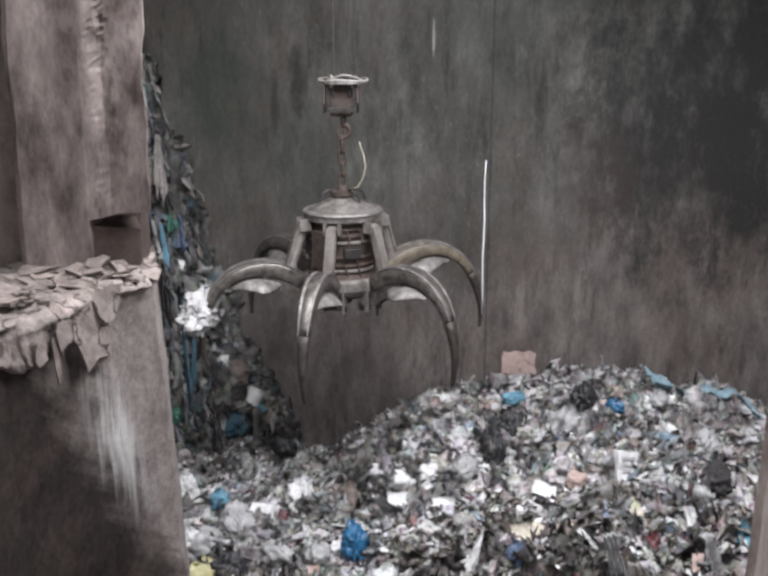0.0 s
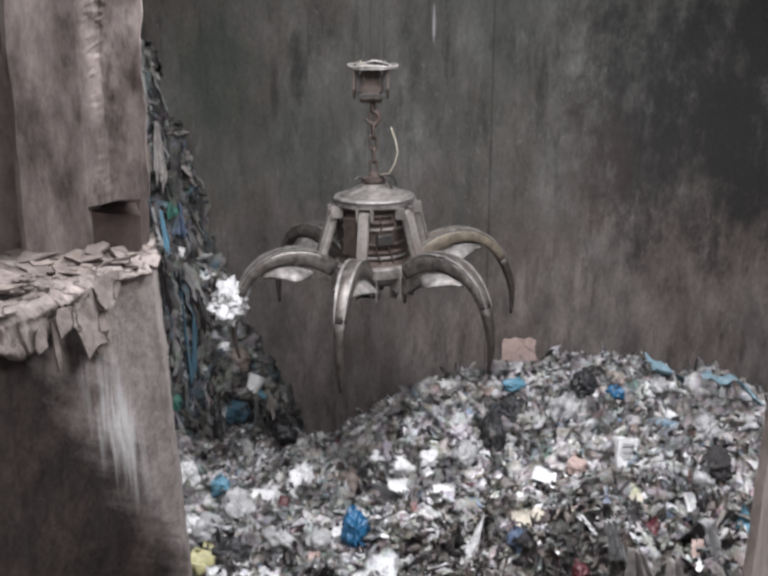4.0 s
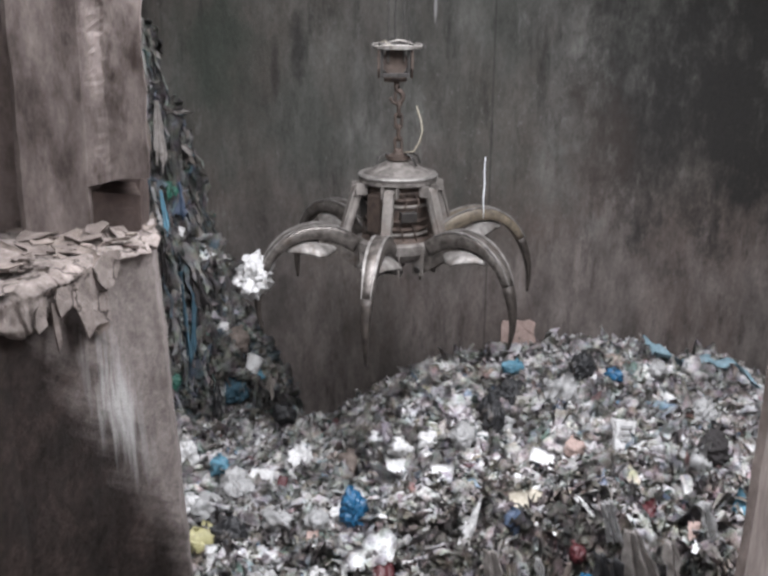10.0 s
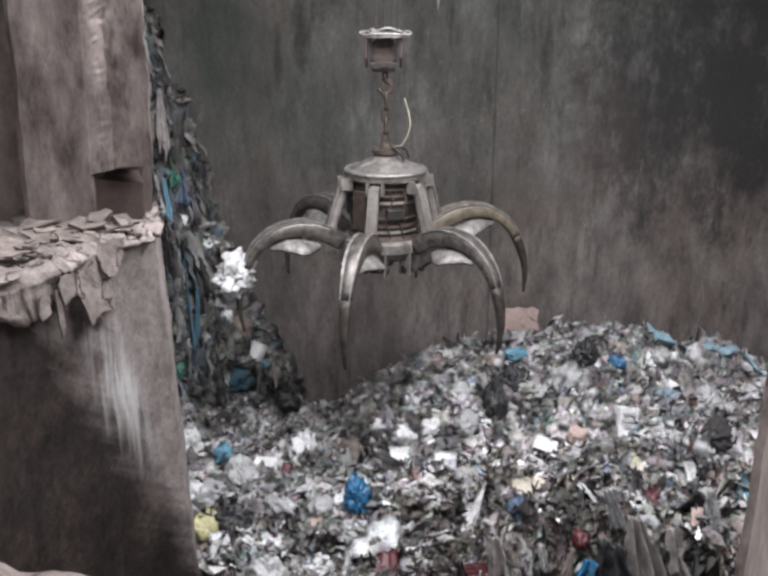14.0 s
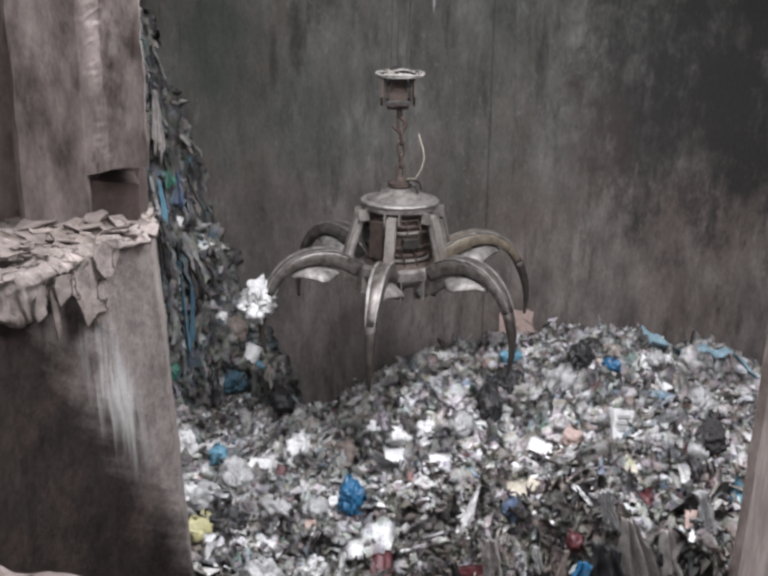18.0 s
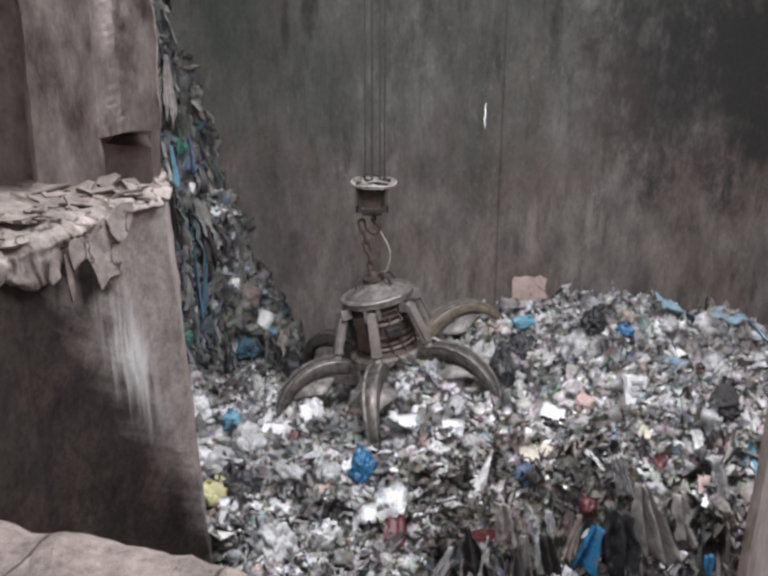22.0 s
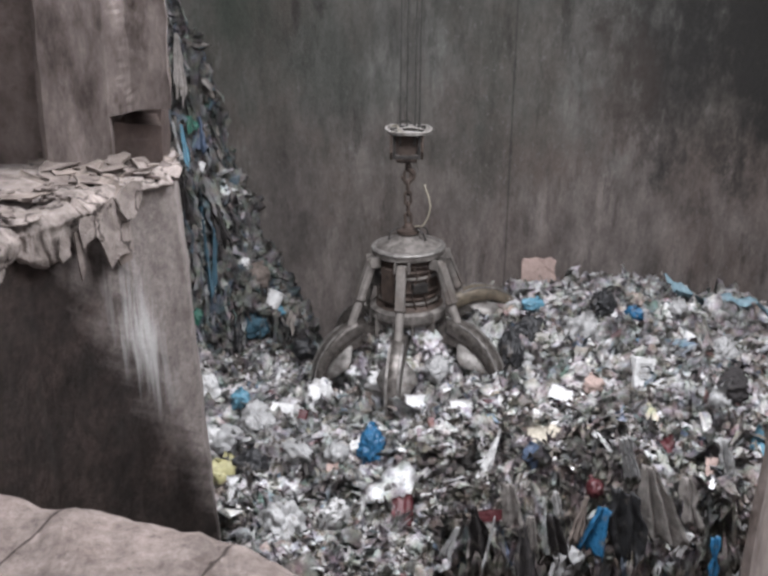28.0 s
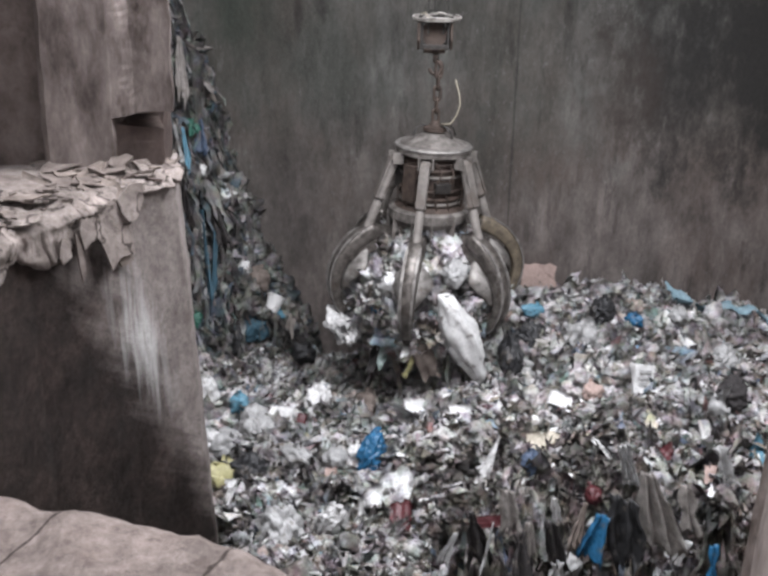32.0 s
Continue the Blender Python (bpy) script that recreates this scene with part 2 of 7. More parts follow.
WALL = wall_material()
def jamb_material():
    """Concrete that darkens to black-brown towards its foot and its near end, with pale lime runs."""
    m, n, l, b = material("jamb_concrete")
    f1 = noise_at(n, l, 3.0, (1, 1, 0.55), 9, 0.72)
    colour = ramp(n, l, f1, [(0.3, (0.11, 0.092, 0.084)), (0.7, (0.27, 0.235, 0.22))])
    tc, sep = n.new("ShaderNodeTexCoord"), n.new("ShaderNodeSeparateXYZ")
    l.new(tc.outputs["Object"], sep.inputs[0])

    def calc(op, a, b2):
        x = n.new("ShaderNodeMath")
        x.operation = op
        for s, v in ((x.inputs[0], a), (x.inputs[1], b2)):
            if isinstance(v, (int, float)):
                s.default_value = v
            else:
                l.new(v, s)
        return x.outputs[0]
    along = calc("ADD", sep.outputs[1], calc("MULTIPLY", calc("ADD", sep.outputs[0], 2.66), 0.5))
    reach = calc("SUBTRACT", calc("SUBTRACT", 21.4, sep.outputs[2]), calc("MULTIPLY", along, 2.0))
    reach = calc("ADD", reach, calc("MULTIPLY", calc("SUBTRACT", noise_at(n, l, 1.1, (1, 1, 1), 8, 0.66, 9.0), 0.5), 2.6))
    # scraped streaks that fall towards the far end
    flow = n.new("ShaderNodeCombineXYZ")
    l.new(calc("MULTIPLY", along, 0.6), flow.inputs[0])
    l.new(calc("MULTIPLY", calc("ADD", sep.outputs[2], calc("MULTIPLY", along, 0.55)), 5.0), flow.inputs[1])
    scrape = n.new("ShaderNodeTexNoise")
    scrape.inputs["Scale"].default_value, scrape.inputs["Detail"].default_value, scrape.inputs["Roughness"].default_value = 1.0, 7, 0.62
    l.new(flow.outputs[0], scrape.inputs["Vector"])
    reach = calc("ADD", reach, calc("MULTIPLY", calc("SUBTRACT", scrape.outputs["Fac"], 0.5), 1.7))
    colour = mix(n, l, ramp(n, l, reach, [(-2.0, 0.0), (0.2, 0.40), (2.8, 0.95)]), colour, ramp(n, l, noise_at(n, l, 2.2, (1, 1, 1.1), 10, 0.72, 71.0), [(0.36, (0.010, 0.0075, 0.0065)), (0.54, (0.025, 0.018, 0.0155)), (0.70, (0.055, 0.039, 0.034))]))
    f3 = noise_at(n, l, 16, (1, 1, 1), 8, 0.75, 3.1)
    colour = mix(n, l, 0.6, colour, ramp(n, l, f3, [(0.34, 0.4), (0.62, 1.1)]), "MULTIPLY")
    # lime runs down the corner
    runs = noise_at(n, l, 4.4, (2.7, 2.7, 0.22), 6, 0.55, 15.0)
    slant = calc("SUBTRACT", calc("SUBTRACT", along, 7.74), calc("MULTIPLY", calc("SUBTRACT", 6.1, sep.outputs[2]), 0.24))
    across = calc("MAXIMUM", calc("SUBTRACT", 1.0, calc("MULTIPLY", calc("ABSOLUTE", slant, 0), 2.8)), 0)
    down = calc("MAXIMUM", calc("SUBTRACT", 1.2, calc("MULTIPLY", calc("ABSOLUTE", calc("SUBTRACT", sep.outputs[2], 5.72), 0), 1.25)), 0)
    near = calc("MULTIPLY", across, down)
    runs = calc("MULTIPLY", ramp(n, l, runs, [(0.42, 0.06), (0.62, 1.0)]), near)
    colour = mix(n, l, ramp(n, l, runs, [(0.05, 0.0), (0.75, 0.58)]), colour, (0.53, 0.52, 0.505))
    l.new(colour, b.inputs["Base Color"])
    b.inputs["Roughness"].default_value = 0.9
    b.inputs["Specular IOR Level"].default_value = 0.12
    bump(n, l, b, f3, 0.6, 0.025)
    return m


JAMB = jamb_material()
PILLAR = surface("pillar_concrete", (0.055, 0.042, 0.038), (0.27, 0.226, 0.209), 4.2, (1, 1, 0.42), 0.85, 0, 0.35, 0.02, (0.055, 0.041, 0.036), 3.2, (1, 1, 0.45), 0.545, 26)
# darker copy of the pillar's concrete, the set-back's shade put into its colour
SHADED = surface("shaded_concrete", (0.06, 0.046, 0.041), (0.19, 0.152, 0.138), 3.2, (1, 1, 0.8), 0.9, 0, 0.35, 0.02, (0.045, 0.034, 0.03), 2.4, (1, 1, 0.8), 0.54, 24)
# darkest concrete: the shade under the pillar is put into this colour
RECESS = surface("shaded_recess_concrete", (0.034, 0.025, 0.022), (0.105, 0.078, 0.069), 3.0, (1, 1, 0.8), 0.9, 0, 0.6, 0.03)
CAKED = surface("caked_dirt", (0.075, 0.06, 0.053), (0.20, 0.166, 0.15), 4.5, (1, 1, 1), 0.9, 0, 0.9, 0.05, (0.06, 0.047, 0.04), 1.8, (1, 1, 1), 0.55, 26)
JAMBFACE = surface("jamb_face_concrete", (0.17, 0.137, 0.123), (0.36, 0.305, 0.28), 3.6, (1, 1, 0.7), 0.88, 0, 0.5, 0.02, (0.10, 0.078, 0.068), 2.2, (1, 1, 0.6), 0.57, 24)
SHELL = surface("hall_concrete", (0.16, 0.15, 0.14), (0.26, 0.245, 0.23), 1.2, (1, 1, 0.5))
STEEL = surface("worn_steel", (0.04, 0.034, 0.03), (0.215, 0.192, 0.175), 9.0, (1, 1, 1), 0.42, 0.5, 0.3, 0.008, (0.10, 0.075, 0.06), 2.2, (1, 1, 1), 0.55, 40)
BRIGHT = surface("scoured_steel", (0.10, 0.09, 0.082), (0.36, 0.338, 0.318), 7.0, (1, 1, 1), 0.6, 0.45, 0.25, 0.006, (0.14, 0.11, 0.09), 3.0, (1, 1, 1), 0.6, 40)
DUSTY = surface("dusty_steel", (0.095, 0.084, 0.076), (0.24, 0.216, 0.197), 5.0, (1, 1, 1), 0.75, 0.15, 0.45, 0.015, (0.11, 0.085, 0.07), 2.4, (1, 1, 1), 0.56, 34)
CAPSTEEL = surface("grimy_steel", (0.055, 0.047, 0.042), (0.27, 0.245, 0.226), 6.0, (1, 1, 1), 0.7, 0.3, 0.6, 0.02, (0.045, 0.036, 0.03), 4.0, (1, 1, 1), 0.54, 30)
PALE = surface("pale_dusty_steel", (0.17, 0.155, 0.14), (0.50, 0.47, 0.44), 8.0, (1, 1, 1), 0.7, 0.0, 0.3, 0.008, (0.12, 0.09, 0.07), 5.0, (1, 1, 1), 0.56, 30)
RUST = surface("rusty_steel", (0.032, 0.023, 0.019), (0.105, 0.075, 0.06), 8.0, (1, 1, 1), 0.75, 0.3, 0.5, 0.012)
TIPSTEEL = surface("dirty_tip_steel", (0.018, 0.015, 0.013), (0.085, 0.07, 0.06), 9.0, (1, 1, 1), 0.6, 0.35, 0.4, 0.01, (0.13, 0.115, 0.10), 5.0, (1, 1, 1), 0.6, 36)
BLACK = surface("greasy_black_steel", (0.02, 0.018, 0.017), (0.06, 0.054, 0.05), 8.0, (1, 1, 1), 0.5, 0.4, 0.3, 0.01)
OCHRE = surface("faded_ochre_paint", (0.065, 0.052, 0.040), (0.20, 0.162, 0.115), 9.0, (1, 1, 1), 0.6, 0.0, 0.3, 0.01)
HOSE = surface("pale_hose", (0.20, 0.175, 0.13), (0.36, 0.32, 0.25), 12.0, (1, 1, 1), 0.6)
ROPE = surface("wire_rope", (0.035, 0.033, 0.03), (0.09, 0.084, 0.078), 30.0, (1, 1, 0.4), 0.6, 0.4)
# colour kept dark so that bare spots read as shaded voids in the litter
SOIL = surface("packed_refuse", (0.022, 0.018, 0.016), (0.10, 0.084, 0.074), 5.0, (1, 1, 1), 0.9, 0, 0.9, 0.06, (0.17, 0.155, 0.145), 7.0, (1, 1, 1), 0.56, 18)
G = [(0.0, (0.34, 0.325, 0.32)), (0.07, (0.45, 0.43, 0.42)), (0.15, (0.62, 0.61, 0.61)), (0.23, (0.11, 0.094, 0.087)), (0.32, (0.70, 0.685, 0.67)),
     (0.40, (0.84, 0.83, 0.83)), (0.49, (0.03, 0.028, 0.029)), (0.57, (0.38, 0.335, 0.295)), (0.65, (0.20, 0.165, 0.145)), (0.72, (0.90, 0.90, 0.90)),
     (0.80, (0.52, 0.525, 0.54)), (0.86, (0.14, 0.13, 0.135)), (0.905, (0.38, 0.43, 0.46)), (0.93, (0.06, 0.17, 0.34)), (0.938, (0.24, 0.055, 0.06)),
     (0.948, (0.12, 0.25, 0.23)), (0.958, (0.48, 0.44, 0.27)), (0.968, (0.52, 0.37, 0.335)), (0.978, (0.17, 0.33, 0.42)), (0.985, (0.36, 0.29, 0.36)), (0.991, (0.70, 0.68, 0.62))]
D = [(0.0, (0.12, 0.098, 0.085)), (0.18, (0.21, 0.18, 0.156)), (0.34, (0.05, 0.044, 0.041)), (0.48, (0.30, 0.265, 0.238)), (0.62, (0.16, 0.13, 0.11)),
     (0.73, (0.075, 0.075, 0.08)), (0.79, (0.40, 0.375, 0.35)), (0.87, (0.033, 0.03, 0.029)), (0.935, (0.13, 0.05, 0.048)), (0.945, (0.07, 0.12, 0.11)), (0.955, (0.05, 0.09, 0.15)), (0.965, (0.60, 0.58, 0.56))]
E2 = [(0.0, (0.106, 0.100, 0.090)), (0.2, (0.140, 0.138, 0.128)), (0.36, (0.050, 0.050, 0.048)), (0.52, (0.205, 0.203, 0.192)), (0.66, (0.075, 0.096, 0.098)),
      (0.76, (0.045, 0.082, 0.108)), (0.83, (0.30, 0.305, 0.30)), (0.90, (0.037, 0.037, 0.037)), (0.94, (0.075, 0.163, 0.144)), (0.96, (0.062, 0.112, 0.175)), (0.98, (0.625, 0.625, 0.613))]
CLINGING = litter_material("damp_dark_refuse", E2, 0.25, 0.6)
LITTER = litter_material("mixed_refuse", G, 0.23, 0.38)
# dark rags, with the shade between them put into the palette
HANGING = litter_material("darkened_refuse", D, 0.3, 0.7)
S = [(0.0, (0.33, 0.32, 0.31)), (0.12, (0.62, 0.61, 0.60)), (0.26, (0.17, 0.155, 0.14)), (0.36, (0.42, 0.40, 0.37)), (0.48, (0.82, 0.82, 0.81)), (0.60, (0.27, 0.26, 0.25)),
     (0.70, (0.05, 0.048, 0.047)), (0.77, (0.36, 0.31, 0.25)), (0.85, (0.50, 0.49, 0.48)), (0.94, (0.10, 0.19, 0.28)), (0.957, (0.27, 0.30, 0.27)), (0.98, (0.42, 0.30, 0.27))]
PIECES = piece_material("refuse_piece", S)
RAGS = piece_material("old_rag", D, 0.8)
WHITE = plain("white_film", (0.78, 0.77, 0.76), 0.4, 0.25)
BLUE = plain("blue_film", (0.028, 0.145, 0.29), 0.35, 0.4)
FADED = plain("sun_bleached_blue_film", (0.27, 0.40, 0.46), 0.55, 0.5, 12.0)
CYAN = plain("faded_blue_film", (0.15, 0.34, 0.45), 0.45, 0.35)
GREYFILM = plain("grey_film", (0.44, 0.435, 0.43), 0.42, 0.35)
BLACKFILM = plain("black_film", (0.03, 0.03, 0.032), 0.55, 0.4)
PEACH = plain("peach_board", (0.50, 0.375, 0.335), 0.8, 0.25)
CREAM = plain("cream_board", (0.62, 0.56, 0.46), 0.8, 0.25)
YELLOW = plain("yellow_film", (0.52, 0.48, 0.25), 0.5, 0.3)
GREEN = plain("green_film", (0.04, 0.17, 0.12), 0.45, 0.4)
RED = plain("red_film", (0.10, 0.022, 0.026), 0.5, 0.4)
SLATE = plain("slate_blue_film", (0.085, 0.12, 0.19), 0.5, 0.4)
TEAL = plain("teal_cloth", (0.042, 0.105, 0.145), 0.75, 0.4)
TAN = plain("dusty_cardboard", (0.255, 0.21, 0.185), 0.9, 0.55)


def crust_material(name, nets, tone, cracks=(), tint=(1.0, 1.0, 1.0)):
    """Sludge dried to a pale crust with a net of dark cracks."""
    m, n, l, b = material(name)
    f1 = noise_at(n, l, 5.0, (1, 1, 1), 9, 0.74)
    colour = ramp(n, l, f1, [(p, tuple(tone * v * k for v, k in zip(c, tint))) for p, c in ((0.3, (0.075, 0.061, 0.055)), (0.55, (0.16, 0.136, 0.125)), (0.72, (0.235, 0.203, 0.188)))])
    colour = mix(n, l, 0.7, colour, ramp(n, l, noise_at(n, l, 1.9, (1, 1, 1), 7, 0.7, 27.0), [(0.32, 0.5), (0.5, 1.0), (0.68, (1.28, 1.25, 1.24))]), "MULTIPLY")
    colour = mix(n, l, ramp(n, l, noise_at(n, l, 11.0, (1, 1, 1), 8, 0.75, 44.0), [(0.55, 0.0), (0.68, 0.55)]), colour, (0.05, 0.038, 0.033))
    for scale, offset, w in nets:
        c = noise_at(n, l, scale, (1, 1, 1.4), 4, 0.6, offset)
        colour = mix(n, l, ramp(n, l, c, [(0.495 - w, 0.0), (0.498 - w / 4, 0.85), (0.502 + w / 4, 0.85), (0.505 + w, 0.0)]), colour, (0.03, 0.023, 0.02))
    # single long cracks: a line in the plan, a little crooked
    for a, c, d in cracks:
        tc, dot, add, off = n.new("ShaderNodeTexCoord"), n.new("ShaderNodeVectorMath"), n.new("ShaderNodeMath"), n.new("ShaderNodeMath")
        dot.operation = "DOT_PRODUCT"
        dot.inputs[1].default_value = (a, c, 0)
        l.new(tc.outputs["Object"], dot.inputs[0])
        off.operation = "MULTIPLY_ADD"
        l.new(noise_at(n, l, 7.0, (1, 1, 1), 4, 0.6, 5.0), off.inputs[0])
        off.inputs[1].default_value, off.inputs[2].default_value = 0.06, -0.03 - d
        l.new(dot.outputs["Value"], add.inputs[0])
        l.new(off.outputs[0], add.inputs[1])
        far = n.new("ShaderNodeMath")
        far.operation = "ABSOLUTE"
        l.new(add.outputs[0], far.inputs[0])
        colour = mix(n, l, ramp(n, l, far.outputs[0], [(0.006, 0.85), (0.016, 0.0)]), colour, (0.028, 0.021, 0.018))
    l.new(colour, b.inputs["Base Color"])
    b.inputs["Roughness"].default_value = 0.92
    b.inputs["Specular IOR Level"].default_value = 0.15
    bump(n, l, b, f1, 1.0, 0.05)
    return m


CRUST = crust_material("dried_sludge", ((1.5, 3.0, 0.012),), 1.36, (), (1.0, 1.0, 0.99))
LEDGE = crust_material("ledge_dirt", (), 1.32, ((0.950, -0.311, -3.505), (0.956, -0.294, -2.337)), (1.035, 0.995, 0.98))
SCUFFED = plain("scuffed_white_film", (0.64, 0.63, 0.62), 0.45, 0.45, 11.0)
BEIGE = plain("grey_beige_cloth", (0.34, 0.31, 0.29), 0.85, 0.4)
DARKCLOTH = plain("dark_cloth", (0.055, 0.05, 0.05), 0.85, 0.4)


def water_material():
    m, n, l, b = material("water")
    b.inputs["Base Color"].default_value = (0.8, 0.82, 0.83, 1)
    b.inputs["Roughness"].default_value = 0.18
    b.inputs["Transmission Weight"].default_value = 0.35
    b.inputs["IOR"].default_value = 1.33
    return m


WATER = water_material()


# ---- mesh helpers ----
def part(name, bm, mat, parent=None, label="", smooth=False):
    me = bpy.data.meshes.new(name)
    bm.to_mesh(me)
    bm.free()
    if smooth:
        me.shade_smooth()
    me.materials.append(mat)
    ob = new(name, me)
    ob.parent = parent
    if label:
        tagged(ob, label)
    return ob


def raw(name, verts, faces, mat, parent=None, smooth=False):
    """A mesh out of arrays: verts n x 3, faces m x 4 (or m x 3)."""
    verts, faces = np.asarray(verts, np.float32), np.asarray(faces, np.int32)
    k = faces.shape[1]
    me = bpy.data.meshes.new(name)
    me.vertices.add(len(verts))
    me.vertices.foreach_set("co", verts.ravel())
    me.loops.add(faces.size)
    me.loops.foreach_set("vertex_index", faces.ravel())
    me.polygons.add(len(faces))
    me.polygons.foreach_set("loop_start", np.arange(0, faces.size, k, dtype=np.int32))
    me.polygons.foreach_set("loop_total", np.full(len(faces), k, np.int32))
    me.update(calc_edges=True)
    if smooth:
        me.shade_smooth()
    me.materials.append(mat)
    ob = new(name, me)
    ob.parent = parent
    return ob


def box_bm(x0, x1, y0, y1, z0, z1, bevel=0.0, bm=None):
    bm = bm or bmesh.new()
    made = bmesh.ops.create_cube(bm, size=1, matrix=Matrix.Translation(((x0 + x1) / 2, (y0 + y1) / 2, (z0 + z1) / 2)) @ Matrix.Diagonal((x1 - x0, y1 - y0, z1 - z0, 1)))
    if bevel:
        edges = {e for v in made["verts"] for e in v.link_edges}
        bmesh.ops.bevel(bm, geom=list(edges), offset=bevel, segments=2, affect="EDGES", profile=0.5)
    return bm


def lathe_bm(profile, n=32, bm=None):
    """Turns a profile of (radius, z) round the z axis; closed at both ends."""
    bm = bm or bmesh.new()
    rings = [[bm.verts.new((r * math.cos(2 * math.pi * i / n), r * math.sin(2 * math.pi * i / n), z)) for i in range(n)] for r, z in profile]
    for a, b in zip(rings, rings[1:]):
        for i in range(n):
            bm.faces.new((a[i], a[(i + 1) % n], b[(i + 1) % n], b[i]))
    bm.faces.new(rings[0][::-1])
    bm.faces.new(rings[-1])
    bmesh.ops.recalc_face_normals(bm, faces=bm.faces)
    return bm


def tube_bm(points, radius, n=8, bm=None, closed=False):
    """A round bar along points; radius may be a list."""
    bm = bm or bmesh.new()
    pts = [Vector(p) for p in points]
    radii = radius if isinstance(radius, list) else [radius] * len(pts)
    rings, side = [], None
    for i, p in enumerate(pts):
        a, b = (pts[i - 1], pts[(i + 1) % len(pts)]) if closed else (pts[max(i - 1, 0)], pts[min(i + 1, len(pts) - 1)])
        way = (b - a).normalized()
        if side is None:
            side = way.cross(Vector((0.31, 0.87, 0.38))).normalized()
        side = (side - way * side.dot(way)).normalized()
        up = way.cross(side)
        rings.append([bm.verts.new(p + radii[i] * (math.cos(2 * math.pi * k / n) * side + math.sin(2 * math.pi * k / n) * up)) for k in range(n)])
    pairs = list(zip(rings, rings[1:])) + ([(rings[-1], rings[0])] if closed else [])
    for a, b in pairs:
        for k in range(n):
            bm.faces.new((a[k], a[(k + 1) % n], b[(k + 1) % n], b[k]))
    if not closed:
        bm.faces.new(rings[0][::-1])
        bm.faces.new(rings[-1])
    bmesh.ops.recalc_face_normals(bm, faces=bm.faces)
    return bm


def smoothstep(a, b, v):
    u = np.clip((v - a) / (b - a), 0, 1)
    return u * u * (3 - 2 * u)


def plan_wall_bm(plan, z0, z1, lean=None, rough=0.0, step=0.16, cap_noise=0.0):
    """An upright block over a closed plan (list of x, y), its faces cut fine and roughened; lean(x, y, z) moves a point."""
    bm = bmesh.new()
    ring = []
    for (ax, ay), (bx, by) in zip(plan, plan[1:] + plan[:1]):
        k = max(1, int(math.hypot(bx - ax, by - ay) / step))
        ring += [(ax + (bx - ax) * i / k, ay + (by - ay) * i / k) for i in range(k)]
    levels = max(1, int((z1 - z0) / step))
    rings = []
    for j in range(levels + 1):
        row = []
        for x, y in ring:
            z = z0 + (z1 - z0) * j / levels
            p = Vector((x, y, z))
            if lean:
                p = Vector(lean(x, y, z))
            d = noise.noise(p * 2.1) * rough + noise.noise(p * 7.0) * rough * 0.5
            p += Vector((d, d * 0.6, (noise.noise(p * 3.3) * cap_noise) if j in (0, levels) else 0))
            row.append(bm.verts.new(p))
        rings.append(row)
    n = len(ring)
    for a, b in zip(rings, rings[1:]):
        for i in range(n):
            bm.faces.new((a[i], a[(i + 1) % n], b[(i + 1) % n], b[i]))
    bm.faces.new(rings[0][::-1])
    bm.faces.new(rings[-1])
    bmesh.ops.recalc_face_normals(bm, faces=bm.faces)
    return bm


# ---- the setting: bunker walls, roof with skylight, hall behind the camera ----
def structure(name, bm, mat, label, category="wall"):
    return tagged(part(name, bm, mat), label, category, kind="structure")


def build_setting():
    bm = bmesh.new()
    nx, nz = 60, 90
    grid = [[bm.verts.new((-5.4 + 15.2 * i / nx, 19.0 + 0.03 * noise.noise(Vector((i * 0.35, 0, j * 0.16))), -2.5 + 15.1 * j / nz)) for j in range(nz + 1)] for i in range(nx + 1)]
    for i in range(nx):
        for j in range(nz):
            bm.faces.new((grid[i][j], grid[i + 1][j], grid[i + 1][j + 1], grid[i][j + 1]))
    box_bm(-5.4, 9.8, 19.06, 19.5, -2.5, ROOF, 0, bm)
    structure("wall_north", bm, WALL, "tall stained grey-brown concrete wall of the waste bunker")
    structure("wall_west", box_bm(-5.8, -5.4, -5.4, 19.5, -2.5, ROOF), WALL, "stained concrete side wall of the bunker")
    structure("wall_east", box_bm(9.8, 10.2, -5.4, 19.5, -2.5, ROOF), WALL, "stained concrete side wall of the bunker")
    structure("floor", box_bm(-5.8, 10.2, -5.4, 19.5, -2.9, -2.5), SHELL, "concrete floor of the bunker under the waste", "floor")
    x0, x1, y0, y1 = SKYLIGHT
    bm = box_bm(-5.8, 10.2, -5.4, y0, ROOF, ROOF + 0.3)
    box_bm(-5.8, 10.2, y1, 19.5, ROOF, ROOF + 0.3, 0, bm)
    box_bm(-5.8, x0, y0, y1, ROOF, ROOF + 0.3, 0, bm)
    box_bm(x1, 10.2, y0, y1, ROOF, ROOF + 0.3, 0, bm)
    structure("ceiling", bm, SHELL, "concrete hall roof with a skylight opening", "ceiling")
    bm = box_bm(-5.8, -3.5, -5.4, -5.0, -2.5, ROOF)
    box_bm(4.5, 10.2, -5.4, -5.0, -2.5, ROOF, 0, bm)
    box_bm(-3.5, 4.5, -5.4, -5.0, 12.1, ROOF, 0, bm)
    box_bm(-3.5, 4.5, -5.4, -5.0, -2.5, 8.4, 0, bm)
    structure("wall_south", bm, SHELL, "hall wall with an open tipping door")


build_setting()


